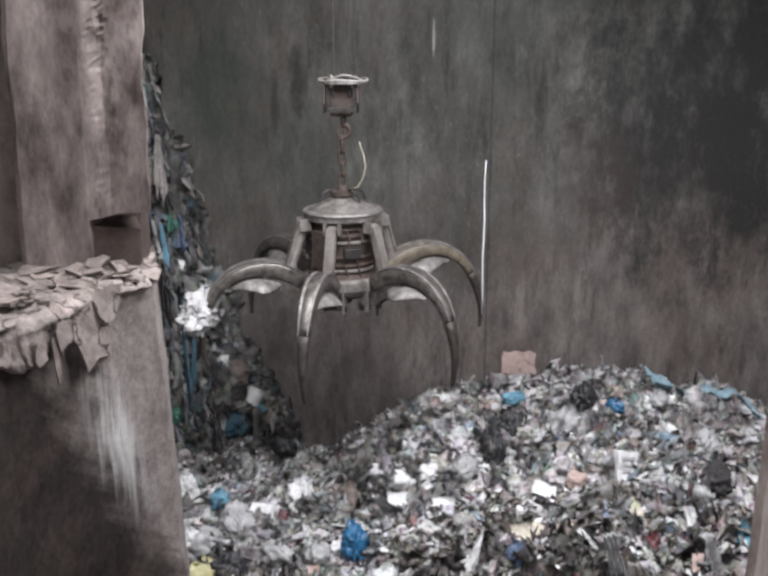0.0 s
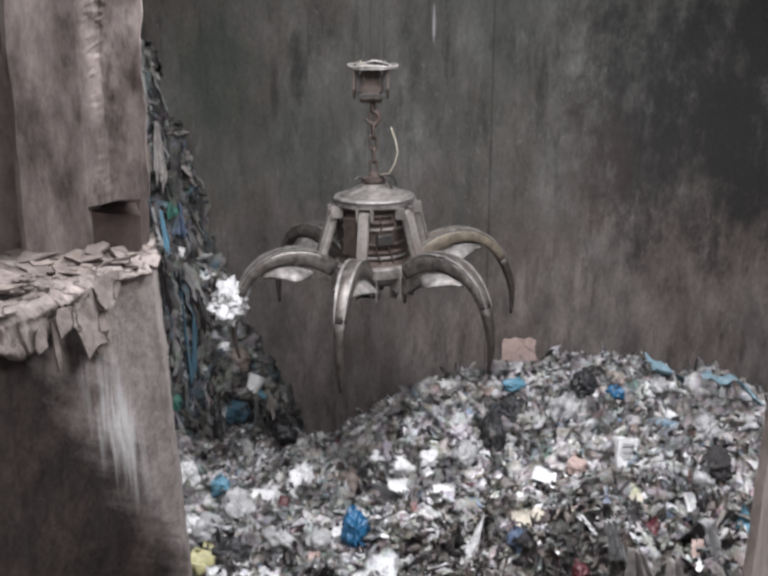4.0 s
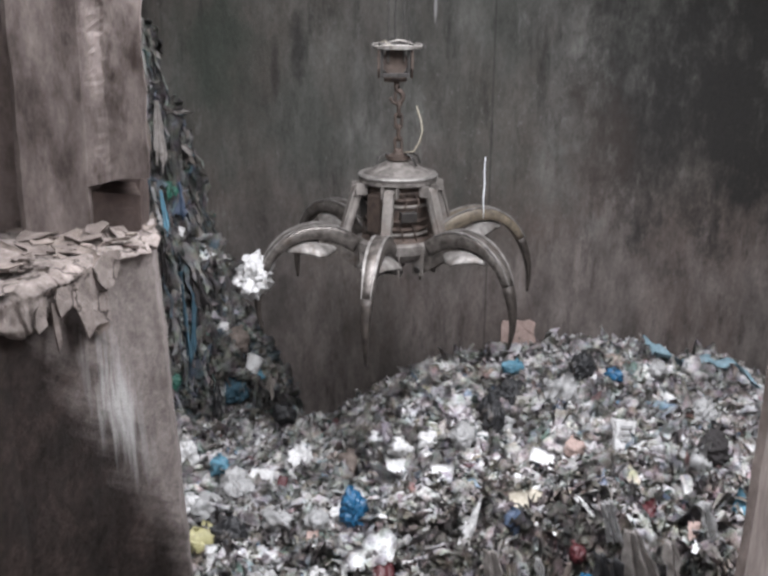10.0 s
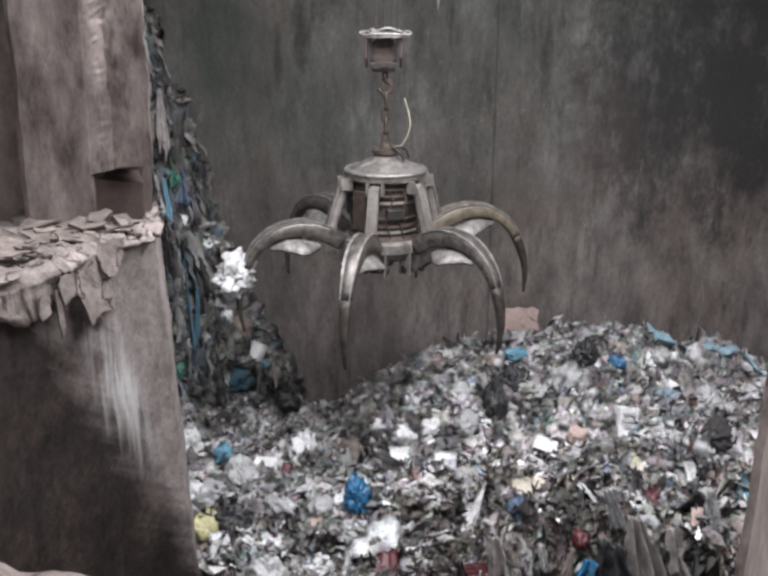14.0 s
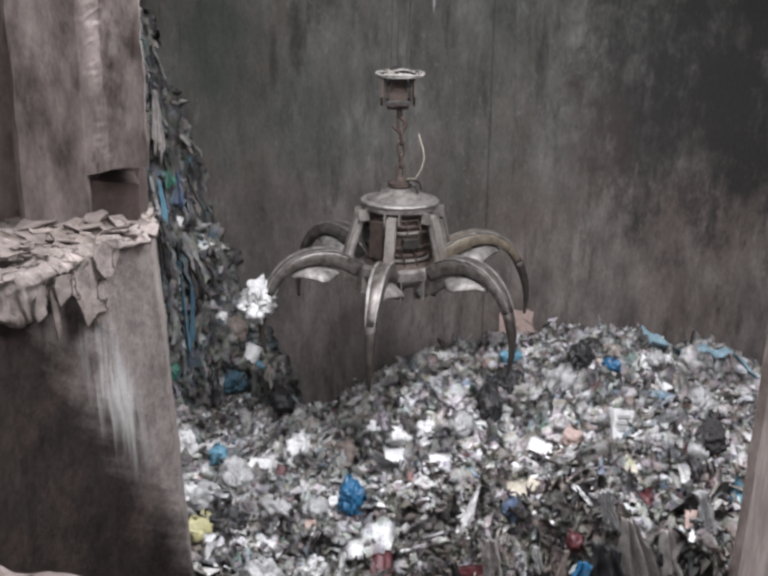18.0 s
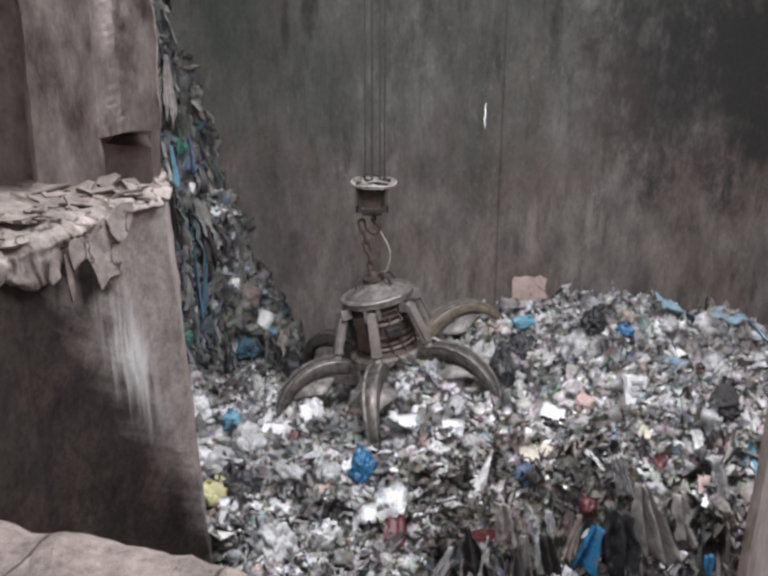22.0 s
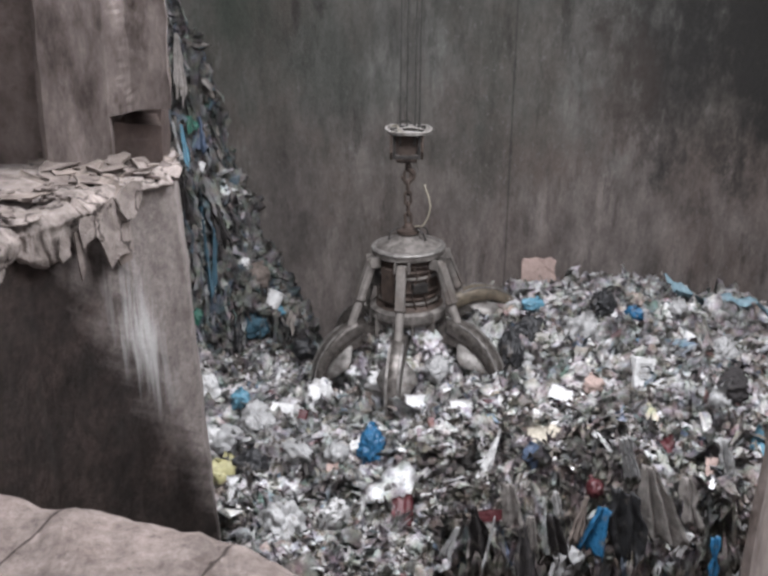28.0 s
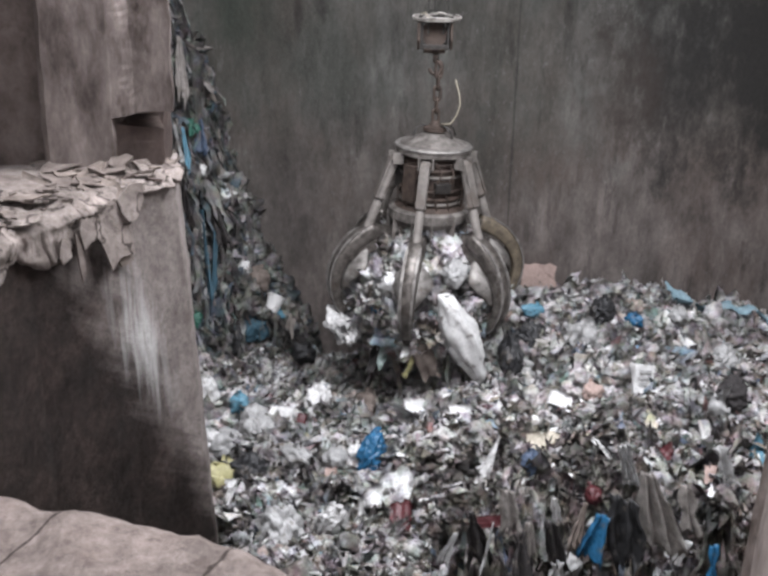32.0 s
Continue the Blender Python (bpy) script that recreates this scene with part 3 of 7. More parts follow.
def build_jamb():
    """Broken concrete on the near side of the pit: a low wall, a pillar over it with a gap between, a recess behind."""
    def lean(x, y, z):
        return (x + (0.135 * (6.9 - z) / 2.6 * (0.2 + 0.8 * float(smoothstep(-2.66, -1.98, x))) if z < 6.9 else 0), y, z)
    low = [(-5.35, 5.3), (-2.98, 5.3), (-2.66, 6.61), (-2.31, 7.44), (-2.13, 7.77), (-1.98, 7.99), (-1.93, 8.06), (-1.93, 8.14), (-2.16, 9.2), (-5.35, 9.2)]
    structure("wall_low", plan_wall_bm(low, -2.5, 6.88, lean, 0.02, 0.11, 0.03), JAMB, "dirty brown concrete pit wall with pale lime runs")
    west = [(-3.02, 9.2), (-3.0, 8.6), (-2.98, 8.02), (-2.93, 7.98), (-2.43, 8.108), (-2.432, 9.2)]
    east = [(-2.43, 8.11), (-2.34, 8.15), (-2.27, 8.2), (-1.96, 8.265), (-1.955, 8.28), (-2.02, 8.45), (-2.3, 9.2), (-2.43, 9.2)]

    def pits(x, z):
        """Broken-out concrete down the corner, deepest higher up."""
        w = math.exp(-((x + 2.31 + 0.05 * noise.noise(Vector((0.5, 0.2, z * 2.7)))) / 0.075) ** 2)
        return w * (0.008 + 0.018 * float(smoothstep(8.4, 8.9, z))) * (0.6 + abs(noise.noise(Vector((x * 24, 0.3, z * 23)))) * 1.2 + abs(noise.noise(Vector((x * 52, 0.7, z * 52)))) * 2.4)

    def lean_up(x, y, z):
        return (x + 0.012 * (z - 7.4), y + pits(x, z), z + (0.2 * (x + 2.38) if z < 7.43 else 0))
    bm = plan_wall_bm(east, 7.42, ROOF, lean_up, 0.028, 0.032, 0.05)
    other = plan_wall_bm(west, 6.8, ROOF, lambda x, y, z: (x + 0.012 * (z - 7.4), y, z), 0.02, 0.09)
    spare = bpy.data.meshes.new("spare")
    other.to_mesh(spare)
    bm.from_mesh(spare)
    other.free()
    structure("pillar", bm, PILLAR, "pinkish grey concrete pillar with a chipped corner", "pillar")
    structure("wall_recess", plan_wall_bm([(-2.47, 8.72), (-2.3, 8.75), (-2.17, 8.82), (-2.17, 8.9), (-2.2, 9.15), (-2.47, 9.15)], 6.8, 7.6, None, 0.03, 0.1), RECESS, "shaded brown recessed concrete under the pillar")
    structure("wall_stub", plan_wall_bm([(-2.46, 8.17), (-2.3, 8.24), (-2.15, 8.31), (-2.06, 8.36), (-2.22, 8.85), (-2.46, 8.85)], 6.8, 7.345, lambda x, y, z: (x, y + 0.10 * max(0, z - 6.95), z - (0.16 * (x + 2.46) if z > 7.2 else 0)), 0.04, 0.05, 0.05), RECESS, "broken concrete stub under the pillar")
    structure("wall_back", plan_wall_bm([(-5.35, 8.62), (-3.0, 8.62), (-3.0, 9.2), (-5.35, 9.2)], 6.8, ROOF, None, 0.02, 0.16), SHADED, "shaded red-brown concrete set back beside the pillar")
    post = [(2.33, 5.63), (2.285, 5.6), (2.315, 5.53), (2.0, 4.3), (3.6, 4.2), (3.6, 5.7), (2.6, 5.7)]
    structure("jamb_east", plan_wall_bm(post, -2.5, ROOF, lambda x, y, z: (x + 0.03 * max(-3, min(z - 6.1, 3)), y, z), 0.015, 0.1), JAMBFACE, "dirt-caked pinkish concrete jamb", "pillar")
    # the sill before the camera
    edge = [(-5.3, 5.9), (-3.2, 5.62), (-2.52, 5.41), (-2.30, 5.31), (-2.09, 5.17), (-1.97, 5.27), (-1.79, 5.245), (-1.55, 5.15), (-1.32, 5.06), (-1.09, 4.97), (-0.89, 4.87), (-0.71, 4.77), (-0.50, 4.60), (-0.1, 4.2), (0.4, 3.6), (1.2, 3.1), (2.2, 2.9), (3.6, 2.8)]
    bm = bmesh.new()
    xs = np.linspace(-5.3, 3.6, 150)
    ys = np.interp(xs, [e[0] for e in edge], [e[1] for e in edge])
    rows = []
    for x, y in zip(xs, ys):
        row = []
        for back, drop in ((0.06, 3.6), (0.03, 0.8), (0.0, 0.28), (0.0, 0.13), (-0.05, 0.04), (-0.14, 0.0), (-0.35, -0.02), (-0.6, -0.03), (-0.9, -0.03), (-1.3, -0.04), (-2.2, -0.05), (-7.3, -0.05)):
            p = Vector((x, y + back, 5.6 - drop))
            w = 0.02 * noise.noise(p * 1.7) + 0.016 * noise.noise(p * 5) + 0.014 * noise.noise(p * 14)
            ridge = 0.045 * math.exp(-((x + 2.05 + 0.45 * (y + back - 5.1)) / 0.12) ** 2) - 0.03 * math.exp(-((x + 1.01 + 0.3 * (y + back - 4.7)) / 0.025) ** 2)
            row.append(bm.verts.new(p + Vector((0, w * 0.5, w + (ridge if drop < 0.2 else 0)))))
        rows.append(row)
    for a, b in zip(rows, rows[1:]):
        for k in range(len(a) - 1):
            bm.faces.new((a[k], b[k], b[k + 1], a[k + 1]))
    bmesh.ops.recalc_face_normals(bm, faces=bm.faces)
    structure("ledge", bm, LEDGE, "dirt-caked concrete ledge before the pit", "ledge")


build_jamb()


def plate_bm(w, h, thick, seed, curl, jag=0.19):
    """A broken plate with a ragged outline and curled edges, lying in the xy plane."""
    r = np.random.default_rng(seed)
    bm = bmesh.new()
    n, off = 9, Vector(r.uniform(-40, 40, 3))
    out = [1 + 0.24 * noise.noise(Vector((2.2 * math.cos(6.283 * i / n), 2.2 * math.sin(6.283 * i / n), 0)) + off) + jag * r.normal() for i in range(n)]
    lean = r.uniform(0, 6.283)
    layers = []
    for low in (0, 1):
        rings = []
        for q in (0.35, 0.72, 0.93, 1.0):
            ring = []
            for i in range(n):
                a = 6.283 * i / n
                boxy = 1 / max(abs(math.cos(a)), abs(math.sin(a))) ** 0.85
                x, y = q * out[i] * boxy * math.cos(a) * w / 2, q * out[i] * boxy * math.sin(a) * h / 2
                z = curl * w * q * q * math.cos(2 * a + lean) * 0.5 + 0.03 * w * noise.noise(Vector((x * 9, y * 9, seed))) - low * thick * (1 if q < 0.95 else 0.7)
                ring.append(bm.verts.new((x, y, z)))
            rings.append(ring)
        mid = bm.verts.new((0, 0, -low * thick))
        for i in range(n):
            bm.faces.new((mid, rings[0][i], rings[0][(i + 1) % n]))
            for a, b in zip(rings, rings[1:]):
                bm.faces.new((a[i], b[i], b[(i + 1) % n], a[(i + 1) % n]))
        layers.append(rings[-1])
    for i in range(n):
        bm.faces.new((layers[0][i], layers[1][i], layers[1][(i + 1) % n], layers[0][(i + 1) % n]))
    bmesh.ops.recalc_face_normals(bm, faces=bm.faces)
    return bm


def build_crust():
    """Sludge dried to a crust on the low wall: it covers the top and hangs ragged over the edge."""
    line = [(-3.0, 5.2), (-2.66, 6.61), (-2.32, 7.44), (-2.15, 7.77), (-2.04, 7.93), (-1.95, 8.02)]
    seg = [math.dist(a, b) for a, b in zip(line, line[1:])]
    total, count = sum(seg), 420
    rows = []
    for i in range(count + 1):
        s = total * i / count
        k = 0
        while k < len(seg) - 1 and s > seg[k]:
            s, k = s - seg[k], k + 1
        (ax, ay), (bx, by) = line[k], line[k + 1]
        u = min(1.0, s / seg[k])
        x, y = ax + (bx - ax) * u, ay + (by - ay) * u
        nx, ny = (by - ay) / seg[k], -(bx - ax) / seg[k]
        if k >= 2:
            nx, ny = 0.6, -0.8
        q = Vector((x * 1.5, y * 1.5, 0.0))
        far = 1.0 if k < 2 else 0.12
        hang = far * max(0.04, 0.21 + 0.18 * noise.noise(q * 1.6 + Vector((4, 2, 0))) + 0.06 * noise.noise(q * 5.0))
        row = []
        for inward, down in ((1.2, 0), (0.8, 0), (0.65, 0), (0.55, 0), (0.46, 0), (0.38, 0), (0.31, 0), (0.25, 0), (0.19, 0), (0.14, 0), (0.09, 0), (0.04, 0), (0, 0.0), (-0.02, 0.06), (-0.021, 0.14), (-0.022, 0.22), (-0.022, 0.30), (-0.021, 0.38), (-0.02, 0.46), (-0.02, 0.54), (-0.019, 0.62), (-0.018, 0.70), (-0.017, 0.78), (-0.015, 0.86), (-0.012, 0.97), (0.03, 1.0)):
            p = Vector((x - nx * inward, y - ny * inward, 6.90 - down * hang))
            lump = 0.05 * noise.noise(p * 2.6) + 0.04 * abs(noise.noise(p * 6.0)) + 0.022 * noise.noise(p * 13.0) + 0.014 * noise.noise(p * 29.0)
            crack = -0.035 if abs(noise.noise(p * 2.2 + Vector((8, 1, 3)))) < 0.025 else 0.0
            if down == 0:
                p.z += 0.035 + lump + crack + 0.06 * min(1.0, inward)
            else:
                shelf = 0.035 * noise.noise(Vector((p.x * 2.2, p.y * 2.2, p.z * 11)))
                p += Vector((nx, ny, 0)) * (0.045 + abs(lump) * 0.7 + shelf + crack * 0.6) * (1 if inward < 0 else 0)
            row.append(p)
        rows.append(row)
    root = tagged(new("sludge_crust"), "pale dried sludge crust over the concrete wall's edge", "dried sludge")
    n, start = len(rows[0]), 0
    for stop in (95, 150, 196, 240, 290, 342, 380, count):
        piece = rows[start:stop + 1]
        verts = [p for row in piece for p in row]
        g = np.arange(len(verts)).reshape(-1, n)
        faces = np.stack([g[:-1, :-1], g[:-1, 1:], g[1:, 1:], g[1:, :-1]], -1).reshape(-1, 4)
        raw("crust_slab", verts, faces, CRUST, root, True)
        start = stop
    # loose plates that lie over one another along the top, and flaps that hang over the edge
    r = np.random.default_rng(12)
    for k in range(96):
        s = total * (0.10 + 0.9 * r.random())
        i = 0
        while i < len(seg) - 1 and s > seg[i]:
            s, i = s - seg[i], i + 1
        (ax, ay), (bx, by) = line[i], line[i + 1]
        x, y = ax + (bx - ax) * s / seg[i], ay + (by - ay) * s / seg[i]
        inward = (0.04 if i < 2 else 0.2) + 0.75 * r.random() ** 1.3
        size = 0.12 + 0.30 * r.random() ** 1.6 if k < 34 else 0.03 + 0.07 * r.random()
        ob = part("crust_plate", plate_bm(size, size * r.uniform(0.4, 0.8), 0.014, 40 + k, 0.05), (CRUST, CAKED, TAN, CAKED)[k % 4], root)
        ob.matrix_basis = Matrix.Translation((x - 0.75 * inward, y + 0.55 * inward, 6.965 + 0.02 * (k % 4) + 0.02 * r.random())) @ pose(0, 0, 0, r.normal(3, 5), r.normal(0, 5), r.uniform(0, 360))
    for k, (x, y, z, w, h, mat) in enumerate(((-2.285, 7.36, 6.66, 0.40, 0.48, CRUST), (-2.20, 7.55, 6.86, 0.26, 0.26, CRUST), (-2.44, 6.97, 6.60, 0.055, 0.36, CAKED), (-2.50, 6.83, 6.70, 0.12, 0.18, CRUST), (-2.40, 7.08, 6.76, 0.20, 0.22, CRUST),
                                              (-2.26, 7.50, 6.44, 0.16, 0.12, TAN))):
        flap = part("crust_flap", plate_bm(w, h, 0.016, 130 + k, 0.10, 0.10), mat, root, "pale crust flap hanging down the wall")
        flap.matrix_basis = Matrix.Translation((x + 0.045, y - 0.02, z)) @ Vector((0.92, -0.39, 0.12)).to_track_quat("Z", "Y").to_matrix().to_4x4()
    # slabs of crust that have slid against the foot of the pillar: place, size, tilt and turn
    for k, (x, y, z, w, h, rx, ry, rz, mat) in enumerate(((-2.10, 8.14, 7.00, 0.40, 0.26, 8, 12, 10, CRUST), (-2.28, 8.04, 7.00, 0.34, 0.24, 12, -14, 30, CAKED), (-2.47, 8.00, 7.02, 0.32, 0.22, 14, 16, -14, CAKED),
                                                          (-2.36, 8.07, 7.08, 0.18, 0.12, 24, -20, 50, CAKED), (-2.68, 7.95, 7.01, 0.40, 0.24, 10, -8, 8, TAN), (-2.86, 7.92, 7.02, 0.30, 0.22, 14, 12, -25, CAKED))):
        slab = part("crust_block", plate_bm(w, h, 0.035, 210 + k, 0.22, 0.12), mat, root, "broken slab of crust leaning on the pillar")
        slab.matrix_basis = pose(x, y, z, rx, ry, rz)



build_crust()


# ---- the grab: hook block on its ropes, and the six-tined grapple ----
def build_block():
    root = tagged(new("hook_block"), "rusty crane hook block hanging on four wire ropes", "hook block")
    part("top_plate", lathe_bm([(0.10, 0.0), (0.30, 0.005), (0.345, 0.025), (0.365, 0.025), (0.35, -0.015), (0.10, -0.03)], 28), PALE, root, "pale scoured round top plate")
    part("rim_hoop", tube_bm([(0.36 * math.cos(a), 0.36 * math.sin(a), 0.03 + 0.012 * math.sin(3 * a)) for a in np.linspace(0, 6.283, 29)[:-1]], 0.016, 6, None, True), PALE, root, "", True)
    for a in (25, 140):
        bm = box_bm(-0.3, 0.3, -0.02, 0.02, 0.0, 0.06, 0.008)
        bmesh.ops.transform(bm, matrix=pose(0, 0, 0, 0, 0, a), verts=bm.verts)
        part("top_bar", bm, BLACK, root)
    r = np.random.default_rng(8)
    for k in range(7):
        a, b, h = r.uniform(0, 6.283), r.uniform(1.2, 2.6), r.uniform(0.03, 0.09)
        loop = [(0.30 * math.cos(a + b * s) * (1 - 0.4 * math.sin(3.14 * s)), 0.30 * math.sin(a + b * s), 0.03 + h * math.sin(3.14 * s)) for s in np.linspace(0, 1, 9)]
        part("slack_loop", tube_bm(loop, 0.014, 6), (PALE, BLACK, HOSE)[k % 3], root, "slack loop of rope on the top plate", True)
    for x in (-0.27, 0.22):
        bm = bmesh.new()
        prof = [(-0.2, -0.03), (0.2, -0.03), (0.22, -0.3), (0.13, -0.44), (-0.13, -0.44), (-0.22, -0.3)]
        a = [bm.verts.new((x - 0.018, y, z)) for y, z in prof]
        b = [bm.verts.new((x + 0.018, y, z)) for y, z in prof]
        bm.faces.new(a), bm.faces.new(b[::-1])
        for i in range(6):
            bm.faces.new((a[i], b[i], b[(i + 1) % 6], a[(i + 1) % 6]))
        bmesh.ops.recalc_face_normals(bm, faces=bm.faces)
        bmesh.ops.bevel(bm, geom=bm.edges[:], offset=0.006, segments=1, affect="EDGES")
        part("cheek_plate", bm, RUST, root)
    for y in (-0.09, 0.08):
        bm = lathe_bm([(0.05, -0.035), (0.19, -0.035), (0.16, -0.012), (0.16, 0.012), (0.19, 0.035), (0.05, 0.035)], 24)
        bmesh.ops.transform(bm, matrix=pose(-0.03, y, -0.21, 90, 0, 0), verts=bm.verts)
        part("sheave", bm, RUST, root, "worn brown rope sheave")
    for y in (-0.19, 0.17):
        part("frame_bar", box_bm(-0.24, 0.19, y, y + 0.02, -0.42, -0.36, 0.006), BLACK, root)
        part("frame_post", box_bm(-0.24, -0.20, y, y + 0.02, -0.37, -0.03, 0.006), BLACK, root)
        part("frame_post", box_bm(0.15, 0.19, y, y + 0.02, -0.37, -0.03, 0.006), BLACK, root)
    part("crosshead", box_bm(-0.19, 0.14, -0.1, 0.1, -0.50, -0.42, 0.02), RUST, root)
    hook = [(0.0, 0, -0.48), (0.0, 0, -0.62)] + [(0.0 + 0.095 * math.sin(a), 0, -0.72 + 0.095 * math.cos(a)) for a in np.linspace(0.0, 4.6, 14)]
    part("hook", tube_bm(hook, [0.045, 0.045] + [0.045 - 0.0016 * i for i in range(14)], 10), RUST, root, "rusty forged hook", True)
    for x, y in ((-0.13, -0.16), (-0.03, 0.14), (0.1, -0.15), (0.17, 0.13)):
        part("wire_rope", tube_bm([(x, y, -0.2), (x, y, 2.0), (x, y, 4.3)], 0.017, 6), ROPE, root)
    return root


PIVOT, TOPPIN, ARM = (0.55, -1.33), (0.62, -0.14), (0.32, 0.42)
ROOT = (0.15, 0.33)
SPINE = [(-0.02, 0.0), (0.18, 0.13), (0.45, 0.225), (0.76, 0.235), (1.06, 0.13), (1.32, -0.13), (1.47, -0.50), (1.52, -0.89), (1.46, -1.26)]


def spine_at(s):
    """A point of the tine's centre line and its outward normal, s from 0 at the pivot to 1 at the tip."""
    k = s * (len(SPINE) - 1)
    i = min(int(k), len(SPINE) - 2)
    u = k - i
    p = [Vector(SPINE[min(max(i + j, 0), len(SPINE) - 1)]) for j in (-1, 0, 1, 2)]
    pt = 0.5 * (2 * p[1] + (p[2] - p[0]) * u + (2 * p[0] - 5 * p[1] + 4 * p[2] - p[3]) * u * u + (3 * p[1] - p[0] - 3 * p[2] + p[3]) * u ** 3)
    d = 0.5 * ((p[2] - p[0]) + 2 * (2 * p[0] - 5 * p[1] + 4 * p[2] - p[3]) * u + 3 * (3 * p[1] - p[0] - 3 * p[2] + p[3]) * u * u)
    d = d.normalized()
    return pt, Vector((-d.y, d.x))


def loft_bm(sections):
    """Joins closed sections (lists of points of equal length) to one solid."""
    bm = bmesh.new()
    rings = [[bm.verts.new(p) for p in sec] for sec in sections]
    n = len(rings[0])
    for a, b in zip(rings, rings[1:]):
        for i in range(n):
            bm.faces.new((a[i], a[(i + 1) % n], b[(i + 1) % n], b[i]))
    bm.faces.new(rings[0][::-1])
    bm.faces.new(rings[-1])
    bmesh.ops.recalc_face_normals(bm, faces=bm.faces)
    return bm


def tine_meshes():
    """The parts of one tine in its own space: x outwards, z up, the pivot at the origin."""
    widths = ([0.0, 0.2, 0.5, 0.8, 1.0], [0.12, 0.13, 0.115, 0.062, 0.018])
    depths = ([0.0, 0.2, 0.5, 0.8, 1.0], [0.12, 0.125, 0.085, 0.05, 0.016])
    spine, ridge, shell = [], [], []
    for s in np.linspace(0, 1, 30):
        (r, z), nrm = spine_at(s)
        w, d = np.interp(s, *widths), np.interp(s, *depths)
        sec = []
        for a, b in ((-1, -0.8), (-0.8, -1), (0.8, -1), (1, -0.8), (1, 0.55), (0.7, 1), (-0.7, 1), (-1, 0.55)):
            sec.append((r + nrm.x * d * b, a * w, z + nrm.y * d * b))
        spine.append(sec)
        if 0.1 < s < 0.72:
            thin = float(np.interp(s, [0.1, 0.16, 0.55, 0.72], [0.2, 1, 1, 0.1]))
            ridge.append([(r + nrm.x * (d + h), w * 0.78 + a * 0.02 * thin, z + nrm.y * (d + h)) for a, h in ((-1, -0.01), (1, -0.01), (1, 0.014 * thin), (-1, 0.014 * thin))])
    for s in np.linspace(0.15, 0.54, 18):
        (r, z), nrm = spine_at(s)
        w = np.interp(s, [0.15, 0.23, 0.32, 0.43, 0.54], [0.12, 0.28, 0.34, 0.24, 0.08])
        d = np.interp(s, *depths) + 0.012
        sec = []
        for a in (-1, -0.6, 0, 0.6, 1):
            sag = -0.20 * a * a * (w / 0.36)
            sec.append((r - nrm.x * (d - sag), a * w, z - nrm.y * (d - sag)))
        for a in (1, 0.6, 0, -0.6, -1):
            sag = -0.20 * a * a * (w / 0.36)
            sec.append((r - nrm.x * (d - sag + 0.03), a * w, z - nrm.y * (d - sag + 0.03)))
        shell.append(sec)
    for group in (spine, ridge, shell):
        for sec in group:
            sec[:] = [(x + ROOT[0], y, z + ROOT[1]) for x, y, z in sec]
    tip = [[(x, y * 1.02, z) for x, y, z in sec] for sec in spine[20:]]
    for sec in tip:
        mid = Vector(sec[0]).lerp(Vector(sec[4]), 0.5)
        sec[:] = [tuple(mid + (Vector(p) - mid) * 1.02) for p in sec]
    return loft_bm(spine[:21]), loft_bm(ridge), loft_bm(shell), loft_bm(tip)


def strut_angle(theta):
    """Where the ram's lower pin is, at that opening, and the ram's lean."""
    c, s = math.cos(radians(theta)), math.sin(radians(theta))
    x, z = PIVOT[0] + ARM[0] * c + ARM[1] * s, PIVOT[1] - ARM[0] * s + ARM[1] * c
    return x, z, math.degrees(math.atan2(-(x - TOPPIN[0]), -(z - TOPPIN[1])))


